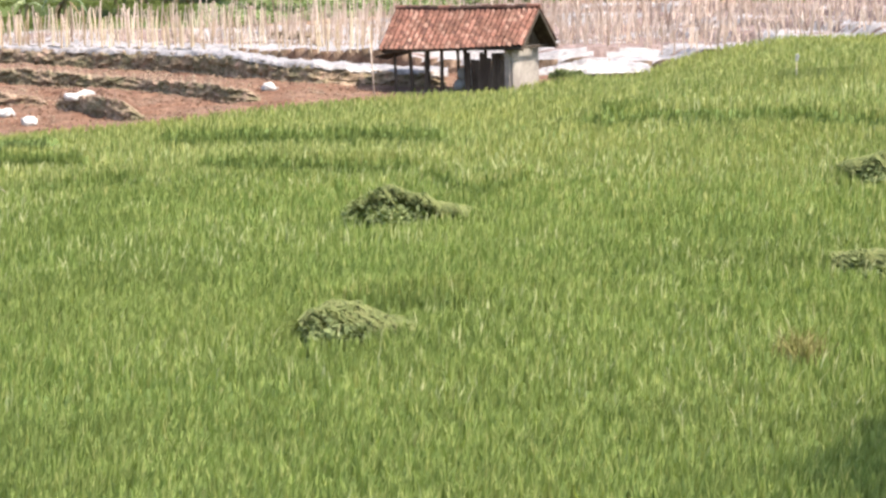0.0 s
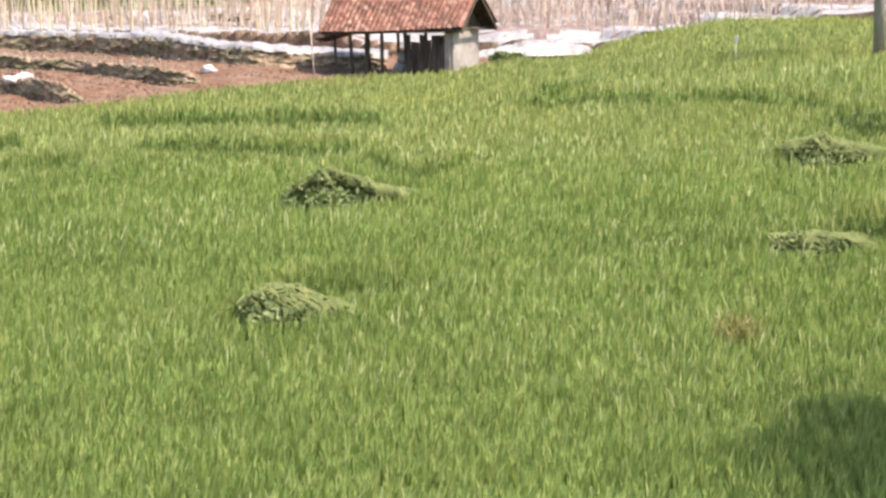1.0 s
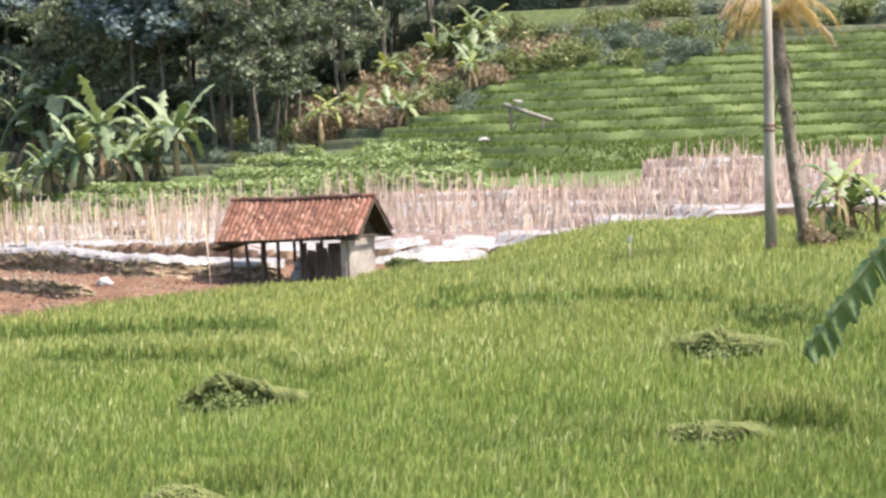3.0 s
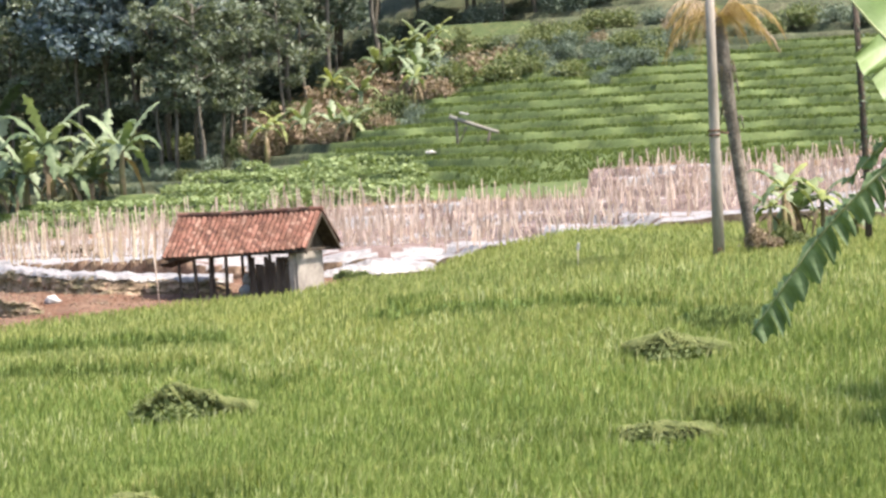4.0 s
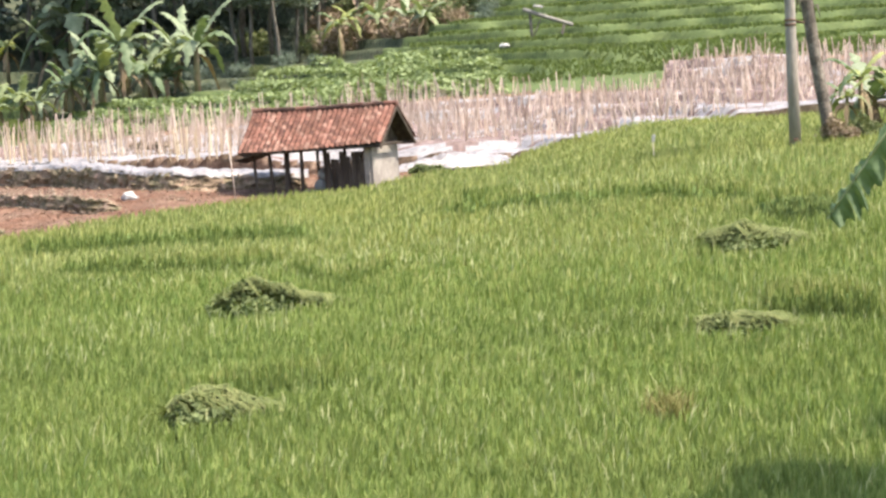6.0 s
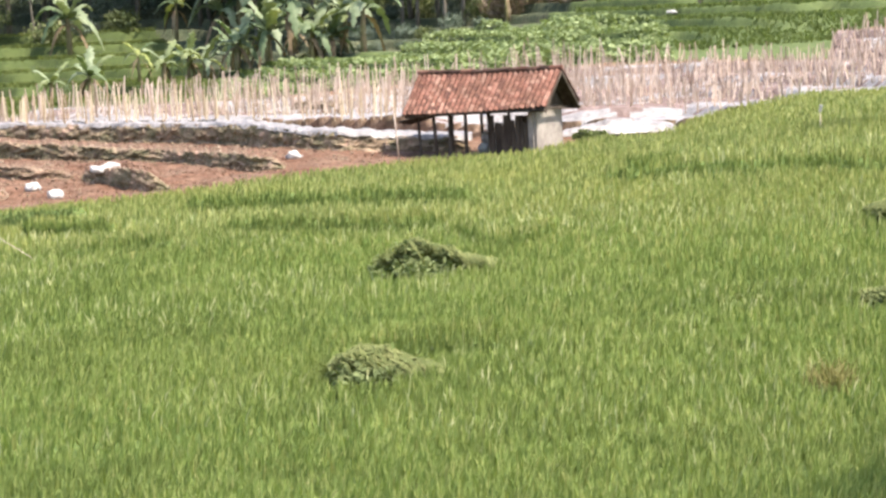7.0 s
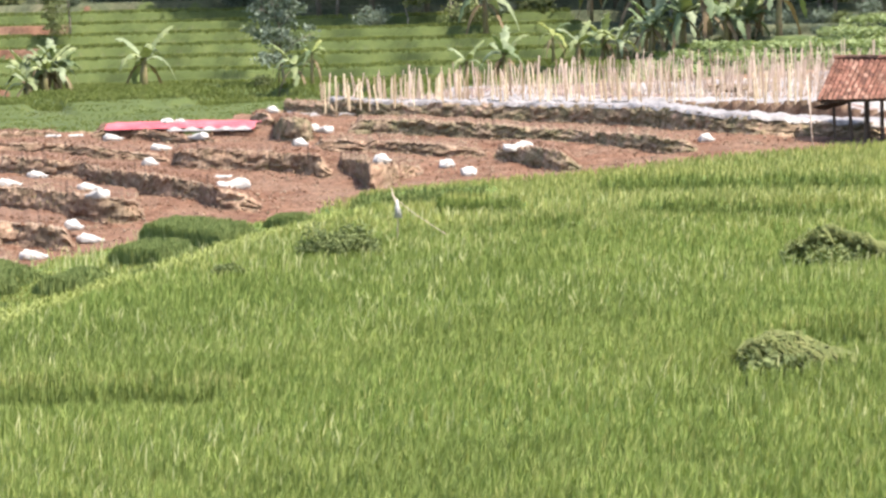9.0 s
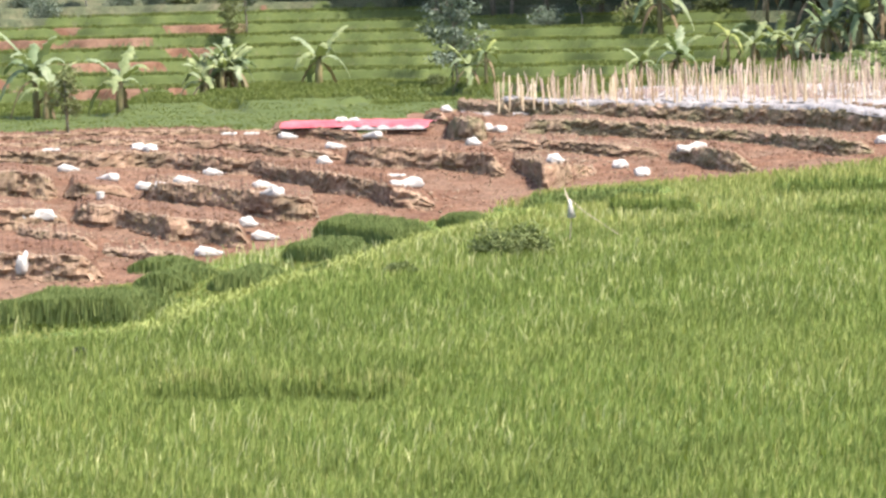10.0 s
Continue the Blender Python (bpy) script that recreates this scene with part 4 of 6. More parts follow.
for blk in ((-20.9, 46.0, -17.9, 46.7, 2.3, 0.66), (-20.0, 51.6, -18.8, 52.0, 2.6, 0.55), (-18.4, 51.9, -17.2, 52.3, 2.4, 0.5), (-18.8, 58.9, -16.9, 57.9, 2.6, 0.5),
            (-19.6, 64.3, -16.4, 61.6, 3.0, 0.62), (-17.0, 54.4, -16.4, 54.3, 1.4, 0.4), (-21.6, 55.5, -20.2, 55.9, 1.2, 0.4), (-21.4, 49.3, -20.4, 49.5, 0.9, 0.4), (-17.0, 67.5, -15.6, 67.0, 1.5, 0.45)):
    rice_block(*blk)

n = 5200  # a trodden strip of pale grass between the blocks and the field
vy = rng.uniform(43.0, 71.0, n)
vx = np.interp(vy, [36, 41.4, 42.2, 47.6, 54.4, 58.5, 65, 70.5, 76], [-24, -18.5, -16.4, -16.3, -16.0, -15.7, -15.4, -14.5, -18]) - rng.uniform(-0.25, 1.0, n)
vk = wave(vx, vy, 1.6, 4.0) + rng.normal(0, 0.5, n) > -0.15
vx, vy = vx[vk], vy[vk]
n = len(vx)
V, F = blades(rng, vx, vy, canopy(vx, vy) - 0.16, rng.uniform(0.16, 0.3, n), rng.uniform(0.02, 0.036, n), 0.7)
tagged(arr("verge_grass", V, F, M_VERGE_GRASS), "pale yellow-green trodden grass along the field's edge", "grass", kind="stuff")


# ---- the field hut ----
def hut():
    """Local axes: x along the ridge, y away from the viewer, z up; origin at the middle of its floor."""
    h = new("field_hut")
    tagged(h, "small open field hut, rusty clay tile roof on dark timber posts", "hut")
    L, D, EAVE, RIDGE = 6.0, 3.1, 1.62, 3.03
    ang = math.atan2(RIDGE - EAVE, D / 2)
    # rear and front roof decks
    for s in (-1, 1):
        bm = bmesh.new()
        m = pose(0, s * D / 4, (EAVE + RIDGE) / 2 - 0.06) @ pose(0, 0, 0, -s * math.degrees(ang))
        box(bm, (L, D / 2 / math.cos(ang) + 0.02, 0.05), m)
        part("roof_deck", bm, M_WOOD, h)
    # tiles: overlapping curved pans
    cols, rows = 28, 11
    tw, th = L / cols, D / 2 / math.cos(ang) / rows
    V, F = [], []
    for i in range(5):
        x = -0.56 * tw + 1.12 * tw * i / 4
        z = 0.05 * math.sin(i / 4 * math.pi * 2) + 0.03
        for y, up in ((-0.62 * th, 0.022), (0.62 * th, 0.0)):
            V += [(x, y, z + up), (x, y, z + up - 0.018)]
    for i in range(4):
        a = 4 * i
        F += [(a, a + 4, a + 6, a + 2), (a + 1, a + 3, a + 7, a + 5), (a, a + 1, a + 5, a + 4), (a + 2, a + 6, a + 7, a + 3)]
    F += [(0, 2, 3, 1), (16, 17, 19, 18)]
    tile_me = bpy.data.meshes.new("tile")
    tile_me.from_pydata(V, [], F)
    tile_me.materials.append(M_TILE)
    rg = random.Random(3)
    rear = []
    for s in (-1, 1):
        for c in range(cols):
            for r in range(rows):
                u = (r + 0.5) / rows
                sag = -0.05 * math.sin(c / cols * math.pi) + rg.uniform(-0.008, 0.012) + (1 - u) * (-0.07 + 0.17 * c / cols)
                m = pose(-L / 2 + (c + 0.5) * tw + rg.uniform(-0.012, 0.012), s * (D / 2) * (1 - u) + s * 0.0, EAVE + (RIDGE - EAVE) * u + sag + 0.02) \
                    @ pose(0, 0, 0, -s * math.degrees(ang) if s > 0 else math.degrees(ang), 0, rg.uniform(-3, 3))
                if s > 0:
                    m = m @ pose(0, 0, 0, 0, 0, 180)
                    rear.append(m)
                    continue
                t = new("tile", tile_me)
                t.parent, t.matrix_local = h, m
    RV, RF = [], []
    for m in rear:
        o = len(RV)
        RV += [tuple(m @ Vector(v)) for v in V]
        RF += [tuple(o + k for k in f) for f in F]
    arr("rear_tiles", RV, RF, M_TILE, h)
    for c in range(13):
        bm = bmesh.new()
        bmesh.ops.create_cone(bm, cap_ends=True, segments=10, radius1=0.11, radius2=0.09, depth=L / 13 * 1.12, matrix=pose(-L / 2 + (c + 0.5) * L / 13, 0, RIDGE + 0.03 + rg.uniform(-0.03, 0.05), 0, 90 + rg.uniform(-4, 4), rg.uniform(-3, 3)))
        part("ridge_tile", bm, M_TILE if c in (0, 4, 9, 12) else M_RIDGE, h, "dark rounded ridge tile")
    # eave boards, tie beams, gable frames
    for s in (-1, 1):
        bm = bmesh.new()
        box(bm, (L - 0.1, 0.06, 0.12), pose(0, s * (D / 2 - 0.12), EAVE - 0.05, 0, -1.5 if s < 0 else 0), 0.01)
        part("eave_beam", bm, M_WOOD, h)
    for x in (-L / 2 + 0.15, -L / 2 + 2.0, L / 2 - 1.9, L / 2 - 0.35):
        bm = bmesh.new()
        box(bm, (0.09, D - 0.1, 0.1), pose(x, 0, EAVE - 0.02), 0.01)
        part("tie_beam", bm, M_WOOD, h)
    for x in (-L / 2 + 0.35, L / 2 - 0.6):
        bm = bmesh.new()
        vs = [bm.verts.new((x + k, y, z)) for k in (-0.03, 0.03) for y, z in ((-D / 2 + 0.3, EAVE + 0.05), (D / 2 - 0.3, EAVE + 0.05), (0, RIDGE - 0.28))]
        for f in ((0, 1, 2), (3, 5, 4), (0, 3, 4, 1), (1, 4, 5, 2), (2, 5, 3, 0)):
            bm.faces.new([vs[k] for k in f])
        part("gable_board", bm, M_WOOD, h, "dark board in the gable")
    for s in (-1, 1):
        for x in (L / 2 - 0.03, -L / 2 + 0.03):
            bm = bmesh.new()
            box(bm, (0.05, D / 2 / math.cos(ang), 0.13), pose(x, s * D / 4, (EAVE + RIDGE) / 2 - 0.09) @ pose(0, 0, 0, -s * math.degrees(ang)), 0.01)
            part("barge_board", bm, M_WOOD, h)
    # sagging board under the eave at the open end
    bm = bmesh.new()
    box(bm, (1.5, 0.9, 0.05), pose(-L / 2 + 0.55, -D / 2 + 0.5, EAVE - 0.2, -8, -14, 0))
    part("lean_board", bm, M_WOOD, h, "dark board hanging under the eave")
    # posts
    for x, y, w in ((-2.5, -1.15, 0.11), (-1.79, -1.2, 0.13), (-1.2, -1.1, 0.2), (-0.54, -1.15, 0.14), (0.25, 1.0, 0.13), (-2.3, 1.15, 0.12), (-1.0, 1.15, 0.12), (0.45, -1.1, 0.16), (2.12, -1.1, 0.13)):
        bm = bmesh.new()
        bmesh.ops.create_cone(bm, cap_ends=True, segments=8, radius1=w / 2 * 1.1, radius2=w / 2, depth=EAVE + 0.5, matrix=pose(x, y, EAVE / 2 - 0.3, rg.uniform(-2, 2), rg.uniform(-3, 2)))
        part("post", bm, M_WOOD, h)
    # half-height plank screen
    for k in range(10):
        x = 0.58 + k * 0.17
        bm = bmesh.new()
        top = 1.3 + rg.uniform(-0.15, 0.2)
        box(bm, (0.16, 0.03, top), pose(x, -1.12 + rg.uniform(-0.02, 0.02), top / 2 - 0.05, 0, rg.uniform(-1.5, 1.5)), 0.005)
        part("plank", bm, M_WOOD, h)
    # plastered end room
    bm = bmesh.new()
    box(bm, (0.14, 2.3, EAVE + 0.35), pose(2.33, 0.0, (EAVE + 0.35) / 2 - 0.3), 0.02)
    part("end_wall", bm, M_PLASTER, h, "bare grey plastered end wall")
    bm = bmesh.new()
    box(bm, (0.22, 0.14, EAVE + 0.2), pose(2.18, -1.14, (EAVE + 0.2) / 2 - 0.3), 0.02)
    part("front_wall", bm, M_PLASTER, h, "bare grey plastered wall")
    bm = bmesh.new()
    box(bm, (1.9, 0.12, EAVE), pose(L / 2 - 1.6, 1.1, EAVE / 2 - 0.3), 0.02)
    part("rear_wall", bm, M_PLASTER, h)
    bm = bmesh.new()
    box(bm, (L - 0.6, D - 0.3, 0.5), pose(0, 0, -0.28), 0.03)
    part("earth_floor", bm, M_BANK, h)
    return h


HUT = hut()
HUT.matrix_world = pose(1.07, 95.0, 0.05, 0, -0.5, -27)

pile = tagged(new("sack_pile"), "pale bulging sacks piled inside the hut", "sacks")
for k in range(6):
    bm = bmesh.new()
    bmesh.ops.create_icosphere(bm, subdivisions=2, radius=0.32, matrix=pose(-0.4 + 0.36 * (k % 3) + 0.1 * (k // 3), 0.1 + 0.1 * (k % 2), 0.15 + 0.42 * (k // 3), 8 * k, 0, 25 * k) @ Matrix.Diagonal((0.9, 0.75, 0.8, 1)))
    part("sack", bm, M_SACK, pile, smooth=True)
pile.matrix_world = HUT.matrix_world


# ---- bamboo stakes over silver plastic mulch ----
def bed_rows():
    for k in range(19):
        r = 99.75 + 1.25 * k
        yield r


rng = np.random.default_rng(21)
SV, SF, n_v = [], [], 0
SINGLE = []
mulch_no = 0
for row, r in enumerate(bed_rows()):
    lo = np.interp(r, [99, 102.9, 103, 110, 112, 125], [5.8, 4.5, -2.5, -11.0, -12.6, -12.6])
    hi = np.interp(r, [103, 110, 124, 130], [15.5, 16, 16, 16])
    n = int(math.radians(hi - lo) * r / 0.31)
    a = np.linspace(lo, hi, n) + rng.normal(0, 0.04, n)
    keep = rng.uniform(0, 1, n) < (0.9 - 0.1 * (a > 6.2) - 0.2 * (r < 106))
    keep &= (a > 2.0) | (rng.uniform(0, 1, n) < 0.62)
    keep &= (a < 2.5) | (row % 4 != 2) | (rng.uniform(0, 1, n) < 0.2)  # paths between the beds
    a = a[keep & (r < stake_end(a) + 0.3)]
    q = r + rng.normal(0, 0.16, len(a))
    x, y = q * np.sin(np.radians(a)), q * np.cos(np.radians(a))
    z = land(a, q) - 0.1
    H = (1.25 + rng.normal(0, 1, len(a)) * np.where(a > 3, 0.1, 0.17)) * np.interp(a, [2, 5], [1, 0.68])
    lx, ly = rng.normal(0.0, 0.12, len(a)), rng.normal(0, 0.12, len(a))
    w = rng.uniform(0.02, 0.038, len(a))
    front_row = (r < np.interp(a, [-13.4, -12, -9, -6, -3.6, 0, 3, 17.5], [115, 113, 110.5, 107.5, 105, 102, 101, 99]) + 2.2) & (a < 4.5)
    for k in np.nonzero(front_row)[0]:
        if len(SINGLE) < 290:
            SINGLE.append((x[k], y[k], z[k], lx[k], ly[k], w[k], H[k]))
            w[k] = 0.0
    ok = w > 0
    x, y, z, lx, ly, w, H, a = (c[ok] for c in (x, y, z, lx, ly, w, H, a))
    P = np.zeros((len(a), 8, 3))
    for c, (dx, dy) in enumerate(((-1, -1), (1, -1), (1, 1), (-1, 1))):
        P[:, c] = np.stack([x + dx * w, y + dy * w, z], -1)
        P[:, c + 4] = np.stack([x + dx * w * 0.7 + lx, y + dy * w * 0.7 + ly, z + H], -1)
    Q = np.array([(0, 1, 5, 4), (1, 2, 6, 5), (2, 3, 7, 6), (3, 0, 4, 7), (4, 5, 6, 7)])
    SF.append((n_v + 8 * np.arange(len(a))[:, None, None] + Q).reshape(-1, 4))
    SV.append(P.reshape(-1, 3))
    n_v += 8 * len(a)
stakes = arr("bamboo_stakes", np.concatenate(SV), np.concatenate(SF), M_STAKE)
tagged(stakes, "rows of thin weathered bamboo stakes standing in mulched beds", "stakes", kind="stuff")

# the field under the stakes: stepped, bedded in plastic
sa, sr, sF = polar_grid(-13.4, 17.5, 420, np.arange(98.0, 126.5, 0.25))
s_deg = np.degrees(sa)
lim = np.interp(s_deg, [-13.4, -12, -9, -6, -3.6, 0, 3, 6, 9, 17.5], [115, 113, 110.5, 107.5, 105, 102, 101, 99.5, 99, 99])
drop = np.clip((lim - sr) * 2, 0, 0.9)  # the bank at its front edge
sr = np.maximum(sr, lim)
sx, sy = sr * np.sin(sa), sr * np.cos(sa)
sz = land(s_deg, sr)
uu = (sz + 0.16 * wave(sx, sy, 0.2, 6.0)) / 0.42
sz = 0.42 * (np.floor(uu) + smooth01(uu - np.floor(uu), 0.8, 1.0)) - 0.08
bed = ((sr - 103.5) / 1.25) % 1.0
sz = sz + 0.14 * np.exp(-((np.minimum(bed, 1 - bed)) / 0.28) ** 2) + 0.03 * wave(sx, sy, 3.3, 7.0)
sz = np.where(sr > stake_end(s_deg) + 0.6, sz - 1.6, sz) - drop
sV = np.stack([sx, sy, sz], -1).reshape(-1, 3)
tri = sV[sF]
nrm = np.cross(tri[:, 1] - tri[:, 0], tri[:, 3] - tri[:, 0])
nz = np.abs(nrm[:, 2]) / (np.linalg.norm(nrm, axis=1) + 1e-9)
fr_ = np.hypot(tri[:, :, 0].mean(1), tri[:, :, 1].mean(1))
cx, cy = tri[:, :, 0].mean(1), tri[:, :, 1].mean(1)
bedm = ((fr_ - 103.5) / 1.25) % 1.0
f_lim = np.interp(np.degrees(np.arctan2(cx, cy)), [-13.4, -12, -9, -6, -3.6, 0, 3, 6, 9, 17.5], [115, 113, 110.5, 107.5, 105, 102, 101, 99.5, 99, 99])
on_bed = (np.minimum(bedm, 1 - bedm) < 0.4) & (wave(cx, cy, 0.45, 9.0) > np.where(fr_ - f_lim < np.where(cx > 7, 2.6, np.where(cx < -2, 4.0, 2.0)), -0.75, np.where(cx < -1, -0.3, np.where((cx > 8) & (fr_ > 106), 0.35, 0.1)) + 0.5 * wave(cx, cy, 1.9, 4.0)))
stake_field = arr("stake_field", sV, sF, [M_MULCH_SOIL, M_MULCH, M_BANK], index=np.where(nz < 0.45, 2, np.where(on_bed, 1, 0)))
V8 = [(sx_ * k, sy_ * k, h_) for h_, k in ((0, 1.0), (0.5, 0.95), (1, 0.65)) for sx_, sy_ in ((-1, -1), (1, -1), (1, 1), (-1, 1))]
F8 = [(4 * j + i, 4 * j + (i + 1) % 4, 4 * j + 4 + (i + 1) % 4, 4 * j + 4 + i) for j in range(2) for i in range(4)] + [(8, 9, 10, 11)]
one_stake = mesh_of(V8, F8, M_STAKE_ONE)
for x, y, z, lx, ly, w, H in SINGLE:
    ob = new("bamboo_stake", one_stake)
    ob.parent = stake_field
    ob.matrix_local = Matrix(((w, 0, lx, x), (0, w, ly, y), (0, 0, H, z), (0, 0, 0, 1)))
n = 5000
ba, br_ = rng.uniform(-12.8, 16, n), rng.uniform(101, 124.5, n)
bl = np.interp(ba, [-13.4, -12, -9, -6, -3.6, 0, 3, 6, 9, 17.5], [115, 113, 110.5, 107.5, 105, 102, 101, 99.5, 99, 99])
bh = stake_end(ba)
k = (br_ > bl + 2.0) & (br_ < bh)
ba, br_ = ba[k], br_[k]
V, F = blades(rng, br_ * np.sin(np.radians(ba)), br_ * np.cos(np.radians(ba)), land(ba, br_) - 0.1, rng.uniform(0.1, 0.55, k.sum()), rng.uniform(0.03, 0.07, k.sum()), 0.6)
tagged(arr("stubble", V, F, M_STRAW_PALE), "withered pale crop stalks left among the stakes", "dead plants", kind="stuff")
tagged(stake_field, "low stepped beds covered with silver plastic mulch", "field", kind="structure")

# taller pale leaves and early ears here and there
ex, ey, er = sow(-27, 17.5, 15, 70, 5.0)
ek = wave(ex, ey, 0.35, 12.0) + 0.4 * wave(ex, ey, 1.3, 3.0) > 0.0
ex, ey, er = ex[ek], ey[ek], er[ek]
V, F = blades(rng, ex, ey, canopy(ex, ey) - 0.28, rng.uniform(0.36, 0.52, len(ex)), np.interp(er, [15, 40, 70], [0.014, 0.02, 0.032]), 0.32)
tagged(arr("rice_ears", V, F, M_STRAW_PALE_GREEN), "scattered taller pale rice leaves and early ears", "rice plants", kind="stuff")


# ---- poles ----
def height_at(x, y):
    r = math.hypot(x, y)
    if r > 100:
        return float(hill_height(np.array([math.degrees(math.atan2(x, y))]), np.array([r]))[0][0])
    return float(canopy(np.array([x]), np.array([y]))[0]) - 0.75


def utility_pole():
    p = new("utility_pole")
    tagged(p, "tapered pale concrete utility pole standing in the rice", "pole")
    tubed("shaft", [(0, 0, 0), (0, 0, 3), (0.02, 0, 6), (0.03, 0, 10.5)], [0.18, 0.165, 0.145, 0.12], 14, M_CONCRETE, p)
    for z in (4.32, 4.46):
        tubed("band", [(0, 0, z - 0.03), (0, 0, z + 0.03)], [0.178, 0.178], 14, M_IRON, p, "rusty iron band")
    tubed("bracket", [(0.15, -0.02, 4.42), (0.34, -0.05, 4.36), (0.42, -0.05, 4.37)], [0.03, 0.03, 0.035], 6, M_IRON, p, "short iron bracket")
    bm = bmesh.new()
    box(bm, (0.14, 0.04, 0.09), pose(-0.01, -0.165, 0.98), 0.01)
    part("hole_plate", bm, M_IRON, p, "dark hole near the foot")
    return p


utility_pole().matrix_world = pose(14.45, 72.6, 0.85, 0, 0.3)


def near(ob, m):
    ob.matrix_world = m
    return ob


# ---- palm trunk, dark pole and small plants at the field's far corner ----
def withered_palm():
    p = tagged(new("palm_tree"), "leaning palm trunk with orange withered fronds at its top", "palm")
    path = [(0, 0, 0), (-0.18, 0.02, 1.5), (-0.42, 0.05, 3.2), (-0.6, 0.08, 5.0), (-0.74, 0.1, 6.4), (-0.82, 0.1, 7.8)]
    tubed("trunk", path, [0.24, 0.19, 0.18, 0.19, 0.23, 0.2], 12, M_BARK_DARK, p)
    rg = np.random.default_rng(4)
    for k in range(26):  # stubs and rags of old fronds on the upper trunk
        f = rg.uniform(0.55, 1.0)
        b = np.array([np.interp(f, np.linspace(0, 1, 6), [q[j] for q in path]) for j in range(3)])
        a = rg.uniform(0, 2 * math.pi)
        d = np.array([math.cos(a), math.sin(a), 0])
        tubed("frond_stub", [b + d * 0.12, b + d * 0.3 + np.array([0, 0, 0.1]), b + d * 0.36 - np.array([0, 0, rg.uniform(0.1, 0.45)])], [0.045, 0.035, 0.012], 5, M_BARK_DARK if k % 3 else M_BAN_DRY, p)
    top = np.array(path[-1])
    for k in range(28):
        a = 2 * math.pi * k / 28 * 3.0 + rg.uniform(-0.2, 0.2)
        ln, up = rg.uniform(1.6, 2.6), rg.uniform(0.1, 1.3)
        s = np.linspace(0, 1, 40)
        mid = top + np.stack([np.cos(a) * ln * s * (1 - 0.25 * s), np.sin(a) * ln * s * (1 - 0.25 * s), up * ln * s - (0.9 + up) * ln * s ** 2 * 0.55], 1)
        Vs, Fs = [], []
        for i in range(1, 40):
            for sd in (-1, 1):
                side = np.array([-np.sin(a), np.cos(a), 0]) * sd * rg.uniform(0.2, 0.45) * (1 - 0.5 * s[i]) + np.array([np.cos(a) * 0.12, np.sin(a) * 0.12, -rg.uniform(0.15, 0.42)])
                o = len(Vs)
                w = np.array([np.cos(a), np.sin(a), 0.2]) * 0.014
                Vs += [mid[i] - w, mid[i] + w, mid[i] + side + w * 0.2, mid[i] + side - w * 0.2]
                Fs.append((o, o + 1, o + 2, o + 3))
        arr("frond", Vs, Fs, M_PALM_DRY if k % 5 else M_LEAF_DRY, p)
    return p


near(withered_palm(), pose(15.95, 74.3, 0.9))

dp = tagged(new("wooden_pole"), "thin dark mossy wooden pole with climbing leaves", "pole")
tubed("shaft", [(0, 0, 0), (0.03, 0, 2.5), (-0.02, 0, 5.0), (-0.1, 0, 8.0)], [0.115, 0.11, 0.1, 0.09], 8, M_WOOD, dp)
rg = np.random.default_rng(9)
C = np.stack([rg.normal(0, 0.1, 260), rg.normal(0, 0.1, 260), rg.uniform(2.6, 7.5, 260)], 1)
V, F = leaf_cards(rg, C, 0.07)
arr("climbing_leaves", V, F, M_LEAF, dp)
near(dp, pose(19.9, 76.3, 1.0))


# ---- banana plants ----
def banana_leaf_mesh(rg, L, W, rise, fall, heading, mat, torn=0.25):
    n = 20
    s = np.linspace(0, 1, n)
    c, q = math.cos(heading), math.sin(heading)
    out = L * (s - 0.22 * s * s)
    z = L * (rise * s - fall * s * s)
    mid = np.stack([c * out, q * out, z], 1)
    w = W * np.clip(np.sin(np.pi * np.clip(s, 0.06, 1.0) ** 0.75), 0.03, None) ** 0.6
    w[0] = 0.03
    V, F = [], []
    for i in range(n):
        for sd in (-1, 0, 1):
            e = (1 - torn * rg.uniform(0, 1)) if sd else 0
            V.append((mid[i, 0] - q * sd * w[i] * e, mid[i, 1] + c * sd * w[i] * e, mid[i, 2] + (0.05 * W if sd == 0 else -0.35 * w[i] * rg.uniform(0.4, 1.5))))
    for i in range(n - 1):
        for k in (0, 1):
            a = 3 * i + k
            F.append((a, a + 1, a + 4, a + 3))
    return mesh_of(V, F, mat, smooth=True)


def banana(seed, stem, leaves, L, W, mats, dry=0, erect=0.9):
    p = tagged(new("banana_plant"), "", "banana plant")
    rg = np.random.default_rng(seed)
    tubed("pseudostem", [(0, 0, -0.3), (0.02, 0.02, stem * 0.5), (0.05, 0.0, stem)], [0.13, 0.11, 0.07], 9, M_STEM, p)
    for k in range(leaves):
        h = 2.4 * k + rg.uniform(-0.3, 0.3)
        f = k / max(1, leaves - 1)
        me = banana_leaf_mesh(rg, L * rg.uniform(0.8, 1.1), W * rg.uniform(0.85, 1.15), erect * (1.3 - 0.8 * f) + 0.1, 0.72 + 0.6 * f, h, mats[k % len(mats)], 0.7)
        ob = new("leaf", me)
        ob.parent, ob.location = p, (0.04, 0, stem - 0.05 * k * 0.4)
    for k in range(dry):
        me = banana_leaf_mesh(rg, L * 0.75, W * 0.5, 0.15, 1.35, 1.9 * k + 0.4, M_BAN_DRY, 0.6)
        ob = new("dead_leaf", me)
        ob.parent, ob.location = p, (0.02, 0, stem * 0.8)
        tagged(ob, "brown hanging dead leaf")
    return p


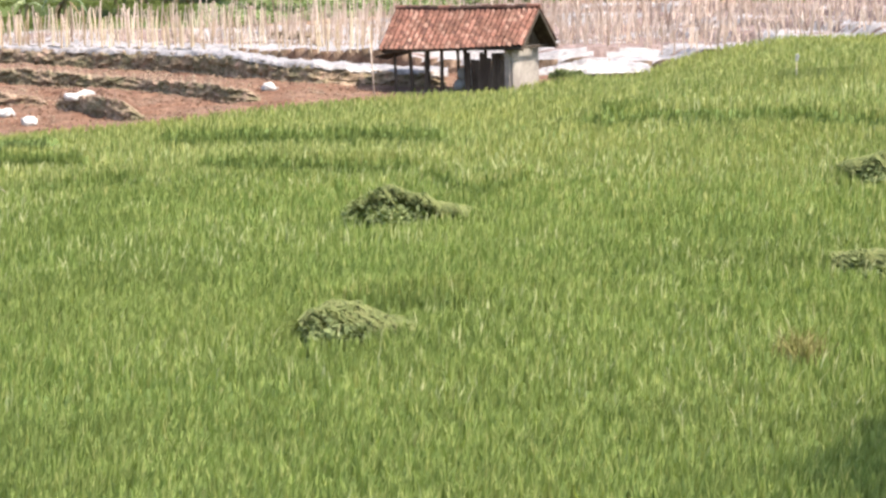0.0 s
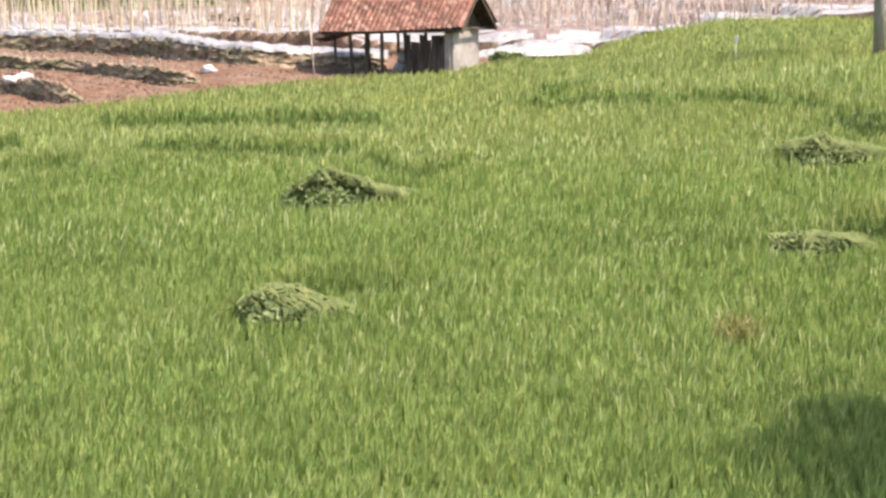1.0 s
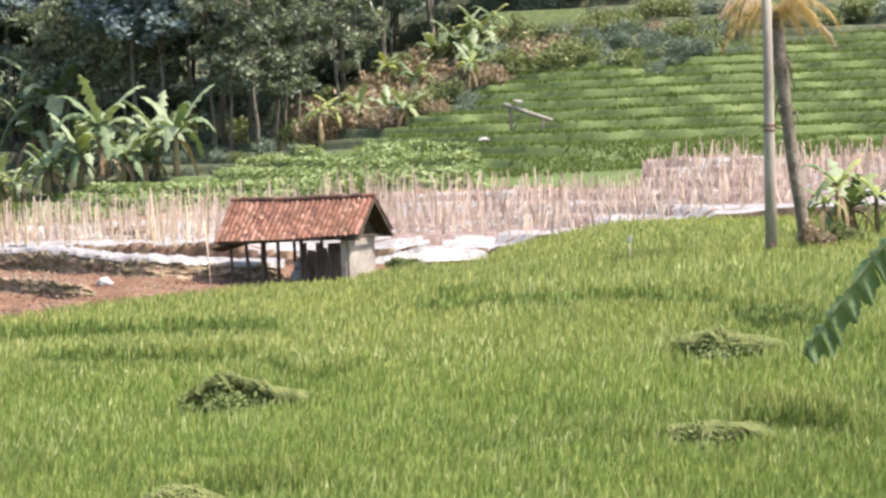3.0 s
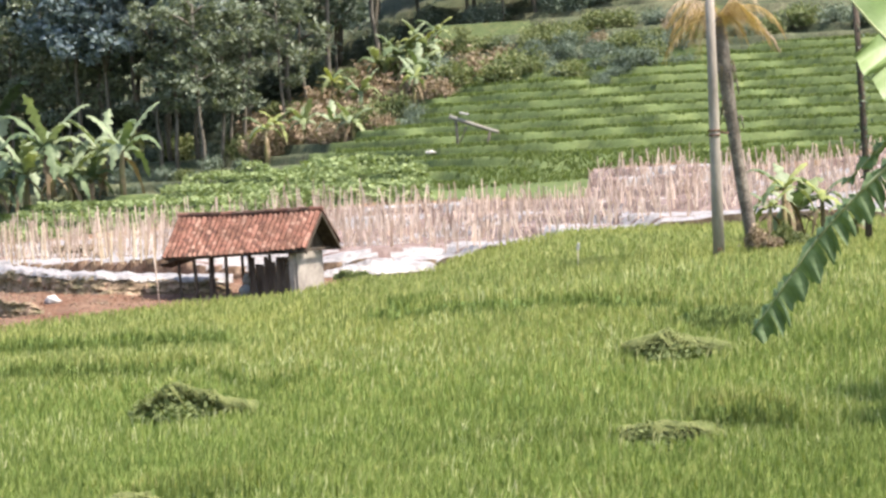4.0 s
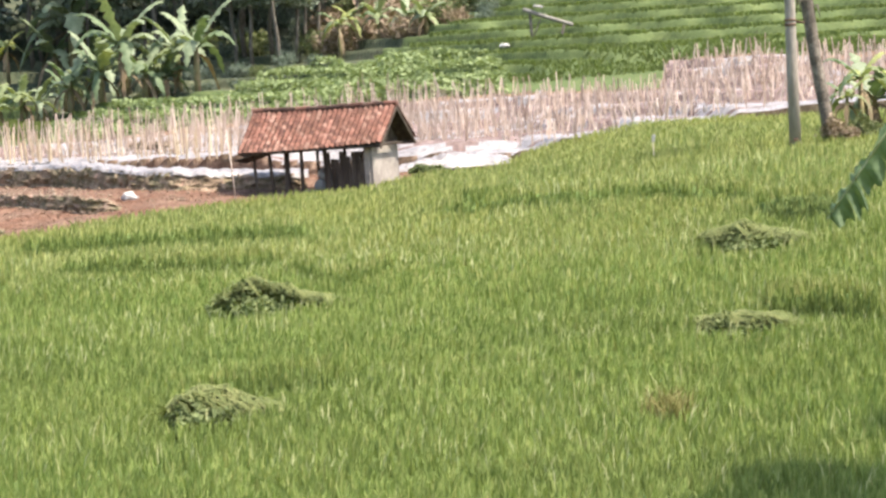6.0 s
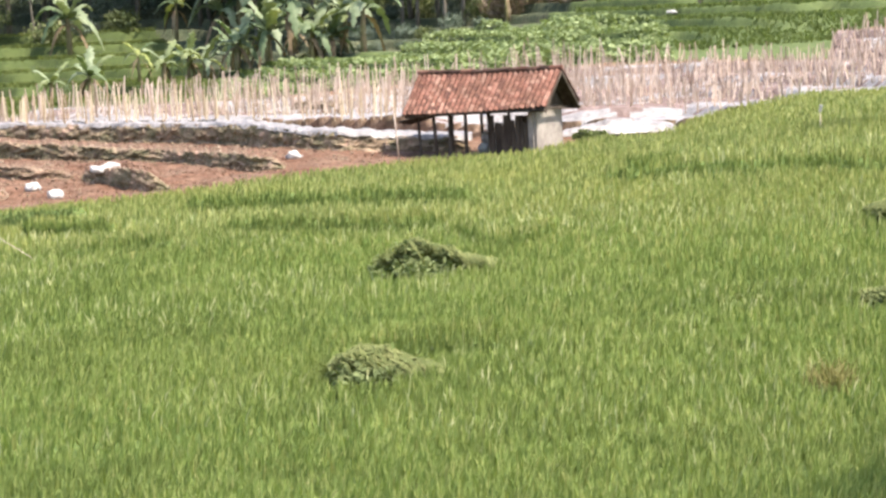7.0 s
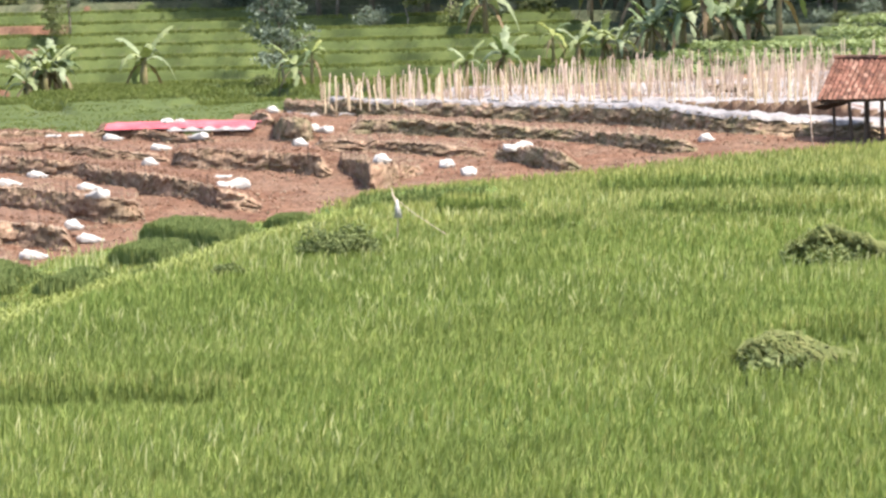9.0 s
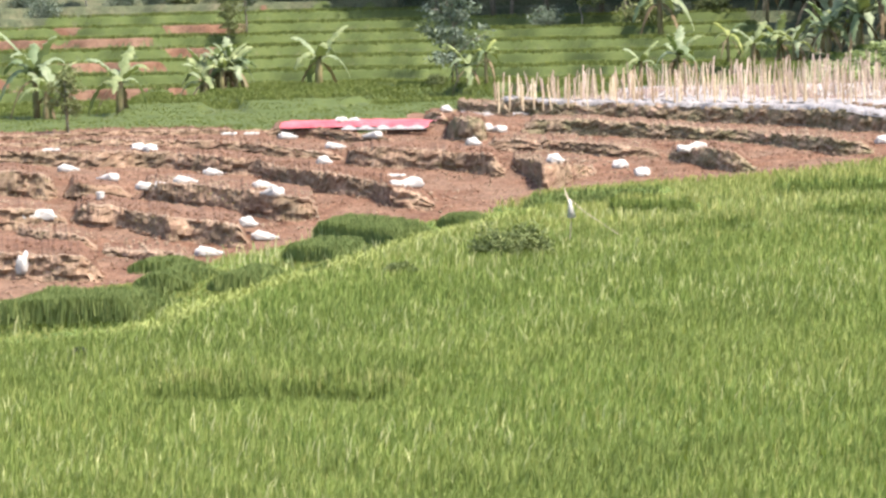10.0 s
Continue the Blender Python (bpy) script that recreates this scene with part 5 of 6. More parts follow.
KINDS = [banana(1, 1.7, 10, 1.8, 0.33, [M_BAN_GREY, M_BAN_GREY, M_BAN], 2, 1.1), banana(2, 1.3, 8, 1.7, 0.32, [M_BAN_GREY, M_BAN, M_BAN_PALE], 3, 1.15),
         banana(3, 2.2, 7, 1.6, 0.25, [M_BAN_YELLOW, M_BAN, M_BAN_PALE], 4, 0.9), banana(4, 0.9, 7, 1.4, 0.22, [M_BAN_PALE, M_BAN_GREY], 2, 1.0),
         banana(5, 2.9, 8, 1.35, 0.2, [M_BAN_PALE, M_BAN_YELLOW, M_BAN_GREY], 2, 1.0)]
LABELS = ["broad-leaved green banana plant at the wood's edge", "low leafy banana plant with arching pale leaves", "tall banana plant with brown dead leaves hanging", "young banana plant with a few upright leaves", "slender tall plant with a pale stem and a sparse leafy top"]
for ob, text in zip(KINDS, LABELS):
    tagged(ob, text, "banana plant", group="banana plants across the valley")
SPOTS = [  # kind, x, y, size, turn
    (0, -5.4, 140.0, 1.55, 20), (1, -7.1, 140.7, 1.28, 140), (1, -8.3, 140.1, 1.14, 60), (0, -9.5, 141.0, 1.14, 250), (1, -10.8, 140.7, 1.14, 10), (0, -6.5, 142.6, 0.97, 80), (1, -12.5, 141.2, 1.06, 70),
    (2, 2.7, 145.5, 1.0, 40), (2, 3.4, 146.6, 0.9, 190), (1, 5.0, 146.5, 0.8, 300), (1, 6.6, 143.5, 0.75, 100), (3, 7.6, 142.0, 1.2, 210), (1, 8.6, 151.0, 0.8, 15),
    (2, 11.3, 143.6, 0.8, 70), (1, 12.0, 149.0, 0.8, 160), (2, 7.2, 156.0, 1.0, 260), (1, 10.2, 158.0, 0.9, 330), (2, 12.4, 155.0, 0.9, 120), (2, 14.0, 158.0, 1.0, 20),
    (1, 11.4, 154.6, 1.15, 30), (1, 13.1, 154.4, 1.0, 200), (1, 12.2, 151.0, 0.9, 90), (0, -13.6, 156.5, 1.5, 40), (1, -14.6, 156.0, 1.3, 200),
    (2, -18.0, 160.0, 1.1, 20), (0, -24.5, 158.0, 1.0, 200),
    (3, -22.9, 140.0, 1.0, 30), (1, -20.6, 139.0, 0.9, 100), (2, -18.0, 140.5, 0.8, 220), (1, -15.6, 144.0, 0.85, 300), (3, -14.6, 143.0, 1.2, 300), (1, -13.2, 145.0, 0.9, 10), (0, -11.2, 146.5, 0.85, 150), (3, -16.8, 142.0, 1.1, 50),
    (1, -9.6, 147.0, 0.9, 90), (2, -30.2, 133.0, 0.85, 80), (3, -31.2, 133.4, 1.1, 190), (4, -33.0, 137.0, 0.5, 190),
    (2, -45.7, 133.5, 0.85, 0), (1, -45.0, 134.0, 0.9, 130), (1, -46.4, 134.3, 0.95, 240), (3, -45.3, 133.0, 1.2, 20), (3, -41.6, 139.5, 1.6, 30), (3, -46.0, 119.2, 1.5, 75), (0, -50.0, 118.0, 0.9, 200), (3, -48.9, 116.5, 1.3, 10),
    (2, 18.2, 80.4, 0.95, 40), (2, 19.6, 80.8, 0.8, 200), (1, 18.9, 81.3, 0.85, 120), (2, 17.6, 79.8, 0.7, 10), (3, 20.4, 80.0, 0.9, 300),
    (4, -42.4, 103.3, 1.15, 20), (1, -44.6, 133.6, 0.8, 200), (3, -46.2, 132.8, 1.3, 100),
]
used = set()
for kind, x, y, size, turn in SPOTS:
    r = math.hypot(x, y)
    z = height_at(x, y) if r > 100 else float(canopy(np.array([x]), np.array([y]))[0]) - 0.55
    m = pose(x, y, z, 0, 0, turn) @ Matrix.Diagonal((size, size, size, 1))
    if kind not in used:
        used.add(kind)
        KINDS[kind].matrix_world = m
    else:
        copy_thing(KINDS[kind], m)


# ---- trees and shrubs ----
def tree(seed, height, spread, leaf, bark, count=2600, bare=0.35, size=0.2):
    t = tagged(new("tree"), "", "tree")
    rg = np.random.default_rng(seed)
    path = [np.array([0, 0, -0.5])]
    lean = rg.normal(0, 0.05, 2)
    for k in range(1, 7):
        path.append(np.array([lean[0] * k + rg.normal(0, 0.08), lean[1] * k + rg.normal(0, 0.08), height * 0.9 * k / 6]))
    tubed("trunk", path, list(np.linspace(0.013 * height, 0.004 * height, 7)), 8, bark, t)
    C = []
    for k in range(9):
        f = bare + (1 - bare) * k / 9
        base = np.array([np.interp(f, np.linspace(0, 0.9, 7), [p[j] for p in path]) for j in range(3)])
        a, ln = 2.4 * k + rg.uniform(-0.5, 0.5), spread * rg.uniform(0.55, 1.0) * (1.05 - 0.55 * max(0, f - 0.4))
        tip = base + np.array([math.cos(a) * ln, math.sin(a) * ln, ln * rg.uniform(0.2, 0.7)])
        mid = (base + tip) / 2 + np.array([0, 0, 0.12 * ln])
        tubed("limb", [base, mid, tip], [0.008 * height, 0.006 * height, 0.002 * height], 5, bark, t)
        for _ in range(7):
            c = base + (tip - base) * rg.uniform(0.35, 1.1) + rg.normal(0, 0.22 * spread, 3) * np.array([1, 1, 0.7])
            C.append(c + rg.normal(0, 1, (count // 63, 3)) * rg.uniform(0.2, 0.42) * np.array([1, 1, 0.6]) * spread * 0.45)
    V, F = leaf_cards(rg, np.concatenate(C), size, 0.3)
    arr("crown", V, F, leaf, t)
    return t


def shrub(seed, w, h, leaf, count=1500, size=0.14):
    t = tagged(new("shrub"), "", "shrub")
    rg = np.random.default_rng(seed)
    C = []
    for _ in range(16):
        a, q = rg.uniform(0, 2 * math.pi), math.sqrt(rg.uniform()) * w * 0.45
        top = h * rg.uniform(0.5, 1.0) * (1 - 0.5 * (q / (0.5 * w)) ** 2)
        tubed("stem", [(q * 0.3 * math.cos(a), q * 0.3 * math.sin(a), -0.3), (q * math.cos(a), q * math.sin(a), top * 0.8)], [0.03, 0.012], 4, M_BARK, t)
        u = rg.uniform(0, 1, count // 16) ** 0.7
        C.append(np.stack([q * math.cos(a) * (0.5 + 0.5 * u), q * math.sin(a) * (0.5 + 0.5 * u), top * u], 1) + rg.normal(0, 0.13 * w, (count // 16, 3)) * np.array([1, 1, 0.6]))
    C = np.concatenate(C)
    C[:, 2] = np.abs(C[:, 2])
    V, F = leaf_cards(rg, C, size, 0.2)
    arr("foliage", V, F, leaf, t)
    return t


TREES = [tree(1, 12.0, 2.3, M_LEAF_GREY, M_BARK, 1900, 0.34, 0.2), tree(2, 14.0, 3.4, M_LEAF_HAZY, M_BARK, 5000, 0.5, 0.24), tree(3, 8.5, 2.6, M_LEAF, M_BARK, 2600, 0.2), tree(4, 7.0, 2.2, M_LEAF_LIGHT, M_BARK_PALE, 1800, 0.3),
         shrub(5, 3.2, 2.4, M_LEAF), shrub(6, 2.6, 1.9, M_LEAF_LIGHT), shrub(7, 2.6, 1.8, M_LEAF_DRY), shrub(8, 3.4, 3.2, M_LEAF, 2200), tree(9, 12.5, 3.0, M_LEAF, M_BARK, 9000, 0.35, 0.2)]
TEXT = ["slim pale-trunked tree with dark sparse foliage", "tall dark broadleaf tree in the wood, haze tinted into its leaves", "dense dark tree leafy down to its base", "light green roadside tree with a pale trunk",
        "dark leafy shrub in the wood's undergrowth", "light green bush on the slope", "dry brown shrub with withered leaves", "big dark shrub overhanging the bank", "unseen dense broadleaf tree added beside the rice field to shade it"]
for ob, text in zip(TREES, TEXT):
    tagged(ob, text, ob["category"], group="trees and shrubs along the hill")
rg = random.Random(12)
PLANTED = []


def plant(kind, az, r, size=1.0, up=0.0):
    a = math.radians(az)
    x, y = r * math.sin(a), r * math.cos(a)
    PLANTED.append((kind, x, y, size * rg.uniform(0.9, 1.1), rg.uniform(0, 360), up))


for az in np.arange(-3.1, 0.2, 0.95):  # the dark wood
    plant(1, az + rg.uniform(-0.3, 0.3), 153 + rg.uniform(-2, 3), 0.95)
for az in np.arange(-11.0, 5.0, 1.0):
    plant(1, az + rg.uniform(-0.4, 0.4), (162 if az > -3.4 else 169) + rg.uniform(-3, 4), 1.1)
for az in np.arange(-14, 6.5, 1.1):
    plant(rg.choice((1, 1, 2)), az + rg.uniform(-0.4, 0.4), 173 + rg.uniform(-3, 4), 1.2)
for az in np.arange(-3.3, 0.9, 0.6):
    plant(rg.choice((4, 7, 4)), az + rg.uniform(-0.3, 0.3), 163 + rg.uniform(-2, 3), 0.8)
for az in np.arange(-9.0, 3.5, 0.8):
    plant(rg.choice((7, 2)), az + rg.uniform(-0.3, 0.3), 169 + rg.uniform(-2, 3), 1.0)
for az, r, k, s in ((-0.35, 148, 0, 0.9), (0.1, 150, 0, 0.95), (-0.95, 149.5, 0, 0.9), (0.6, 150.5, 0, 0.95), (1.5, 153, 0, 0.95), (-1.3, 151, 0, 0.9), (-5.0, 166, 0, 0.9), (-3.9, 163, 0, 1.0), (-9.6, 165, 0, 0.7), (-10.6, 166, 3, 0.7), (-8.6, 165, 4, 0.9), (-11.4, 166, 4, 1.0), (-9.2, 164, 5, 1.0), (-7.6, 166, 5, 1.0)):
    plant(k, az, r, s)
for az, r, k, s in ((-5.3, 158, 0, 0.95), (-4.6, 157, 0, 0.9), (-3.9, 159, 0, 1.0), (-3.3, 156, 0, 0.9), (-5.0, 153, 5, 0.7), (-4.3, 155, 4, 0.8), (-3.6, 151, 4, 0.7), (-2.8, 155, 4, 0.9), (-2.1, 158, 5, 0.9), (-1.6, 155, 4, 0.8),
                    (-0.9, 157, 5, 0.9), (-0.3, 154, 4, 0.8), (0.3, 157, 7, 0.7), (-3.0, 160, 5, 1.0), (-4.7, 161, 5, 1.0)):
    plant(k, az, r, s)
for az in np.arange(-3.6, 0.6, 0.45):  # low growth along the foot of the wood
    plant(rg.choice((4, 5, 4)), az + rg.uniform(-0.15, 0.15), 142.5 + rg.uniform(-1, 1.5), 0.42)
for az, r in ((-1.2, 146), (-2.2, 147.5), (-0.2, 146.5)):  # undergrowth behind the bananas
    plant(4, az, r, 0.6)
for az, r, s in ((0.3, 152.5, 0.9), (-2.6, 155, 1.0), (2.0, 156, 0.9)):
    plant(0, az, r, s)
for az, r, s in ((1.0, 147, 1.0), (1.6, 148.5, 1.1), (2.1, 151, 1.2), (2.7, 152, 1.2), (1.3, 152, 1.0), (3.2, 149, 0.9), (2.3, 146, 0.8), (3.6, 154, 1.2), (4.3, 151, 0.9), (4.9, 148, 0.8)):
    plant(6, az, r, s)
for az, r, k, s in ((0.9, 156, 6, 1.1), (1.5, 158, 5, 1.1), (2.2, 157, 6, 1.2), (2.9, 159, 5, 1.0), (3.6, 160, 6, 1.1), (4.2, 158, 5, 1.2), (5.2, 160, 6, 1.0), (1.9, 153, 3, 0.5), (3.1, 155, 3, 0.5), (0.6, 150, 5, 0.9), (5.7, 156, 3, 0.6)):
    plant(k, az, r, s)
for az, r, k, s in ((2.7, 143.0, 6, 0.9), (3.3, 144.0, 5, 1.0), (3.7, 143.0, 6, 0.7), (4.0, 145.5, 5, 1.0), (4.5, 142.5, 4, 0.55), (5.4, 149, 5, 1.1), (5.9, 151, 6, 1.0), (6.5, 147.5, 5, 1.1), (6.9, 150, 5, 1.0), (5.0, 146, 6, 0.8), (5.2, 152, 4, 1.0), (4.7, 155, 5, 1.0), (4.4, 141.5, 4, 0.6)):
    plant(k, az, r, s)
for az in np.arange(7.3, 10.9, 0.42):  # overgrown bank under the road
    r0 = float(np.interp(az, [7, 7.8, 8.6, 9.2, 9.9, 10.9], [148, 146, 144, 144.5, 146, 148]))
    for k, q in enumerate(np.arange(r0, 156, 2.8)):
        plant(rg.choice((7, 4, 4, 5)), az + rg.uniform(-0.2, 0.2), q + rg.uniform(-0.5, 0.5), rg.uniform(0.5, 0.72))
for az in np.arange(5.6, 11.0, 0.55):
    plant(rg.choice((5, 4, 5)), az + rg.uniform(-0.2, 0.2), 159 + rg.uniform(-1.5, 1.5), 0.75)
    plant(rg.choice((5, 6, 5)), az + rg.uniform(-0.2, 0.2), 155 + rg.uniform(-1.5, 1.5), 0.6)
for az in np.arange(11.2, 17.5, 0.7):
    plant(rg.choice((4, 5, 4)), az, 155 + rg.uniform(-1, 1), 0.8)
for az in np.arange(5.8, 10.5, 0.5):  # dark growth above the road
    plant(rg.choice((7, 2, 4)), az + rg.uniform(-0.2, 0.2), 168 + rg.uniform(-0.5, 1.5), 0.9)
for az in np.arange(4.0, 18, 1.0):  # above the road
    plant(rg.choice((2, 3, 7, 2)), az + rg.uniform(-0.3, 0.3), 172 + rg.uniform(-1, 3), 1.0)
    plant(rg.choice((1, 2)), az + rg.uniform(-0.3, 0.3), 184 + rg.uniform(-3, 3), 1.2)
for az in np.arange(-27, -12.5, 0.75):  # scrub over the hillside terraces
    plant(rg.choice((5, 6, 5, 3, 4)) if az < -17.5 else rg.choice((4, 7, 2, 4)), az + rg.uniform(-0.3, 0.3), 180 + rg.uniform(-2, 3))
    plant(rg.choice((2, 1, 7)), az + rg.uniform(-0.3, 0.3), 189 + rg.uniform(-2, 3))
plant(2, -13.4, 140.5, 0.55)
plant(3, -22.3, 111.5, 0.62)
plant(3, -18.6, 165.0, 0.7)
plant(0, -18.2, 166.0, 0.6)
plant(5, -13.9, 139.0, 0.5)
# unseen tree added out of view, only for the shadow at the field's right
PLANTED.append((8, 11.3, 23.3, 0.9, 10, 0.0))
used = set()
for kind, x, y, size, turn, up in PLANTED:
    m = pose(x, y, height_at(x, y) - 0.1 + up, 0, 0, turn) @ Matrix.Diagonal((size, size, size, 1))
    if kind not in used:
        used.add(kind)
        TREES[kind].matrix_world = m
    else:
        copy_thing(TREES[kind], m)

# ---- the road on the far slope ----
q_az = np.linspace(5.0, 18.0, 60)
q_r = 164 + 0.8 * np.sin(q_az)
rz_ = 12.7 + 0.12 * (q_az - 6.8) * 0.5
VR = []
for o, dz in ((-2.6, -1.5), (-0.7, 0.0), (0.7, 0.03), (1.6, 0.6)):
    VR.append(np.stack([(q_r + o) * np.sin(np.radians(q_az)), (q_r + o) * np.cos(np.radians(q_az)), rz_ + dz], 1))
VR = np.stack(VR, 1)
ii, jj = np.meshgrid(np.arange(59), np.arange(3), indexing="ij")
road = arr("road", VR.reshape(-1, 3), np.stack([ii * 4 + jj, (ii + 1) * 4 + jj, (ii + 1) * 4 + jj + 1, ii * 4 + jj + 1], -1).reshape(-1, 4), [M_ROAD, M_HILL_RISER], index=np.where(jj.ravel() == 1, 0, 1))
tagged(road, "narrow pale village road along the slope", "road", kind="structure")

# ---- leafy crop between stakes and wood ----
rng = np.random.default_rng(31)
n = 52000
ca, cr = rng.uniform(-5.5, 4.8, n), rng.uniform(119.5, 148, n)
keep = (cr > stake_end(ca) + 0.6) & (cr < np.interp(ca, [-5.5, -1.1, -0.8, 0.8, 1.6, 3.2, 4.4, 4.8], [138.5, 138, 143, 141, 138, 134, 130, 126])) & (cr < np.interp(ca, [-5.5, 0, 3, 4.5, 6.2], [147, 147, 141, 136, 131]))
ca, cr = ca[keep], cr[keep]
cz = hill_height(ca, cr)[0]
tall = 0.35 + 0.2 * wave(cr * np.sin(np.radians(ca)), cr, 0.9, 3.0) + 0.45 * (np.abs(ca - 1.8) < 1.3) * (cr < 131)
CP = np.stack([cr * np.sin(np.radians(ca)), cr * np.cos(np.radians(ca)), cz + tall * rng.uniform(0.2, 1.0, len(ca))], 1)
V, F = leaf_cards(rng, CP, 0.15, 0.5)
tagged(arr("crop_plants", V, F, M_CROP), "low broad-leaved green crop in a strip before the wood", "crop", kind="stuff")


# ---- weed clumps and lodged patches in the rice ----
def weed_clump(x, y, w, d, h, seed, leaf=M_WEED, lodged=True, label="dark tangle of weeds under flattened pale rice in the field"):
    c = tagged(new("weed_clump"), label, "weeds", group="weed clumps in the rice field")
    rg = np.random.default_rng(seed)

    def mound(X, Y):
        low = 0.8 + 0.55 * wave(X, Y, 3.1, seed) + 0.3 * wave(X, Y, 8.0, seed)
        return h * np.clip(low, 0.15, 1.5) * np.exp(-(np.abs(X / w * 1.7) ** 2.2 + np.abs(Y / d * 1.7) ** 2.2))

    n = 2600 if lodged else 6500
    X, Y = rg.uniform(-0.7, 0.6, n) * w, rg.uniform(-0.75, 0.6, n) * d
    keep = (X / w) ** 2 + (Y / d) ** 2 + 0.26 * wave(X, Y, 4.2, seed + 1) + 0.1 * wave(X, Y, 12.0, seed) < 0.22
    if lodged:
        keep &= (Y < 0.05 * d + 0.25 * X) | (rg.uniform(0, 1, n) < 0.15)
    X, Y = X[keep], Y[keep]
    Z = mound(X, Y) * rg.uniform(0.3, 1.1, len(X))
    V, F = leaf_cards(rg, np.stack([X, Y, Z], 1), 0.06 if lodged else 0.05, 0.3)
    arr("weed_leaves", V, F, leaf, c)
    if lodged:  # rice laid over the top, swept to one side and trailing off
        m = 2400
        X, Y = rg.uniform(-0.55, 0.7, m) * w, rg.normal(0.3, 0.32, m) * d
        keep = (Y > d * (-0.05 + 0.16 * wave(X, Y, 2.7, seed + 2)) + 0.2 * np.maximum(0, X - 0.3 * w)) & (Y < 0.75 * d - 0.35 * np.abs(X - 0.2 * w))
        X, Y = X[keep], Y[keep]
        m = len(X)
        turn, long = rg.normal(0.0, 0.9, m), rg.uniform(0.2, 0.55, m)
        ux, uy = np.cos(turn), np.sin(turn)
        lift = rg.uniform(-0.06, 0.12, m) + 0.07
        rows = []
        for q, wd in ((0.0, 0.009), (0.35, 0.012), (0.7, 0.01), (1.0, 0.002)):
            sx, sy = X + ux * long * q, Y + uy * long * q
            sz = 0.75 * mound(sx, sy) + lift + 0.07 * np.sin(q * math.pi) - 0.05 * q
            for s in (-1, 1):
                rows.append(np.stack([sx - uy * wd * s, sy + ux * wd * s, sz + 0.006 * s], 1))
        V = np.stack(rows, 1).reshape(-1, 3)
        b = 8 * np.arange(m)[:, None]
        F = np.concatenate([b + np.array([[2 * k, 2 * k + 1, 2 * k + 3, 2 * k + 2]]) for k in range(3)])
        tagged(arr("lodged_rice", V, F, M_LODGED, c), "pale flattened rice stems", kind="stuff")
    c.matrix_world = pose(x, y, float(canopy(np.array([x]), np.array([y]))[0]) - (0.22 if lodged else 0.14))
    return c


for k, (x, y, w, d, h) in enumerate([(-0.95, 49.9, 1.8, 2.1, 0.7), (-1.5, 35.3, 1.1, 1.5, 0.5), (9.35, 52.6, 1.55, 2.6, 0.38), (7.0, 40.8, 1.05, 1.6, 0.24)]):
    weed_clump(x, y, w, d, h, 40 + k)
weed_clump(-12.2, 55.6, 1.75, 1.5, 0.85, 50, M_WEED, False, "round leafy green bush growing in the rice")
weed_clump(-14.0, 52.5, 0.7, 0.6, 0.16, 51, M_WEED, False, "small leafy green bush growing in the rice")
dry = tagged(new("weed_clump"), "small patch of dry bent orange-brown rice stalks", "weeds", group="weed clumps in the rice field")
rg = np.random.default_rng(52)
n = 170
V, F = blades(rg, rg.normal(0, 0.15, n), rg.normal(0, 0.3, n), np.zeros(n) + rg.uniform(-0.05, 0.1, n), rg.uniform(0.2, 0.52, n), rg.uniform(0.012, 0.022, n), 0.75)
tagged(arr("straw_tuft", V, F, M_STRAW, dry), kind="stuff")
dry.matrix_world = pose(4.65, 32.4, float(canopy(np.array([4.65]), np.array([32.4]))[0]) - 0.2)
weed_clump(15.95, 73.6, 1.1, 1.0, 0.75, 53, M_LEAF_DRY, False, "dry brown heap at the foot of the palm")
weed_clump(17.2, 75.5, 1.4, 1.0, 0.5, 54, M_LEAF_LIGHT, False, "low bushy plants beside the palm")
weed_clump(4.7, 92.9, 1.7, 0.7, 0.34, 55, M_WEED, False, "leafy weeds beside the hut's end wall")
weed_clump(-16.2, 39.6, 0.32, 0.3, 0.22, 56, M_FOREST_FLOOR, False, "dark stump in the grass")


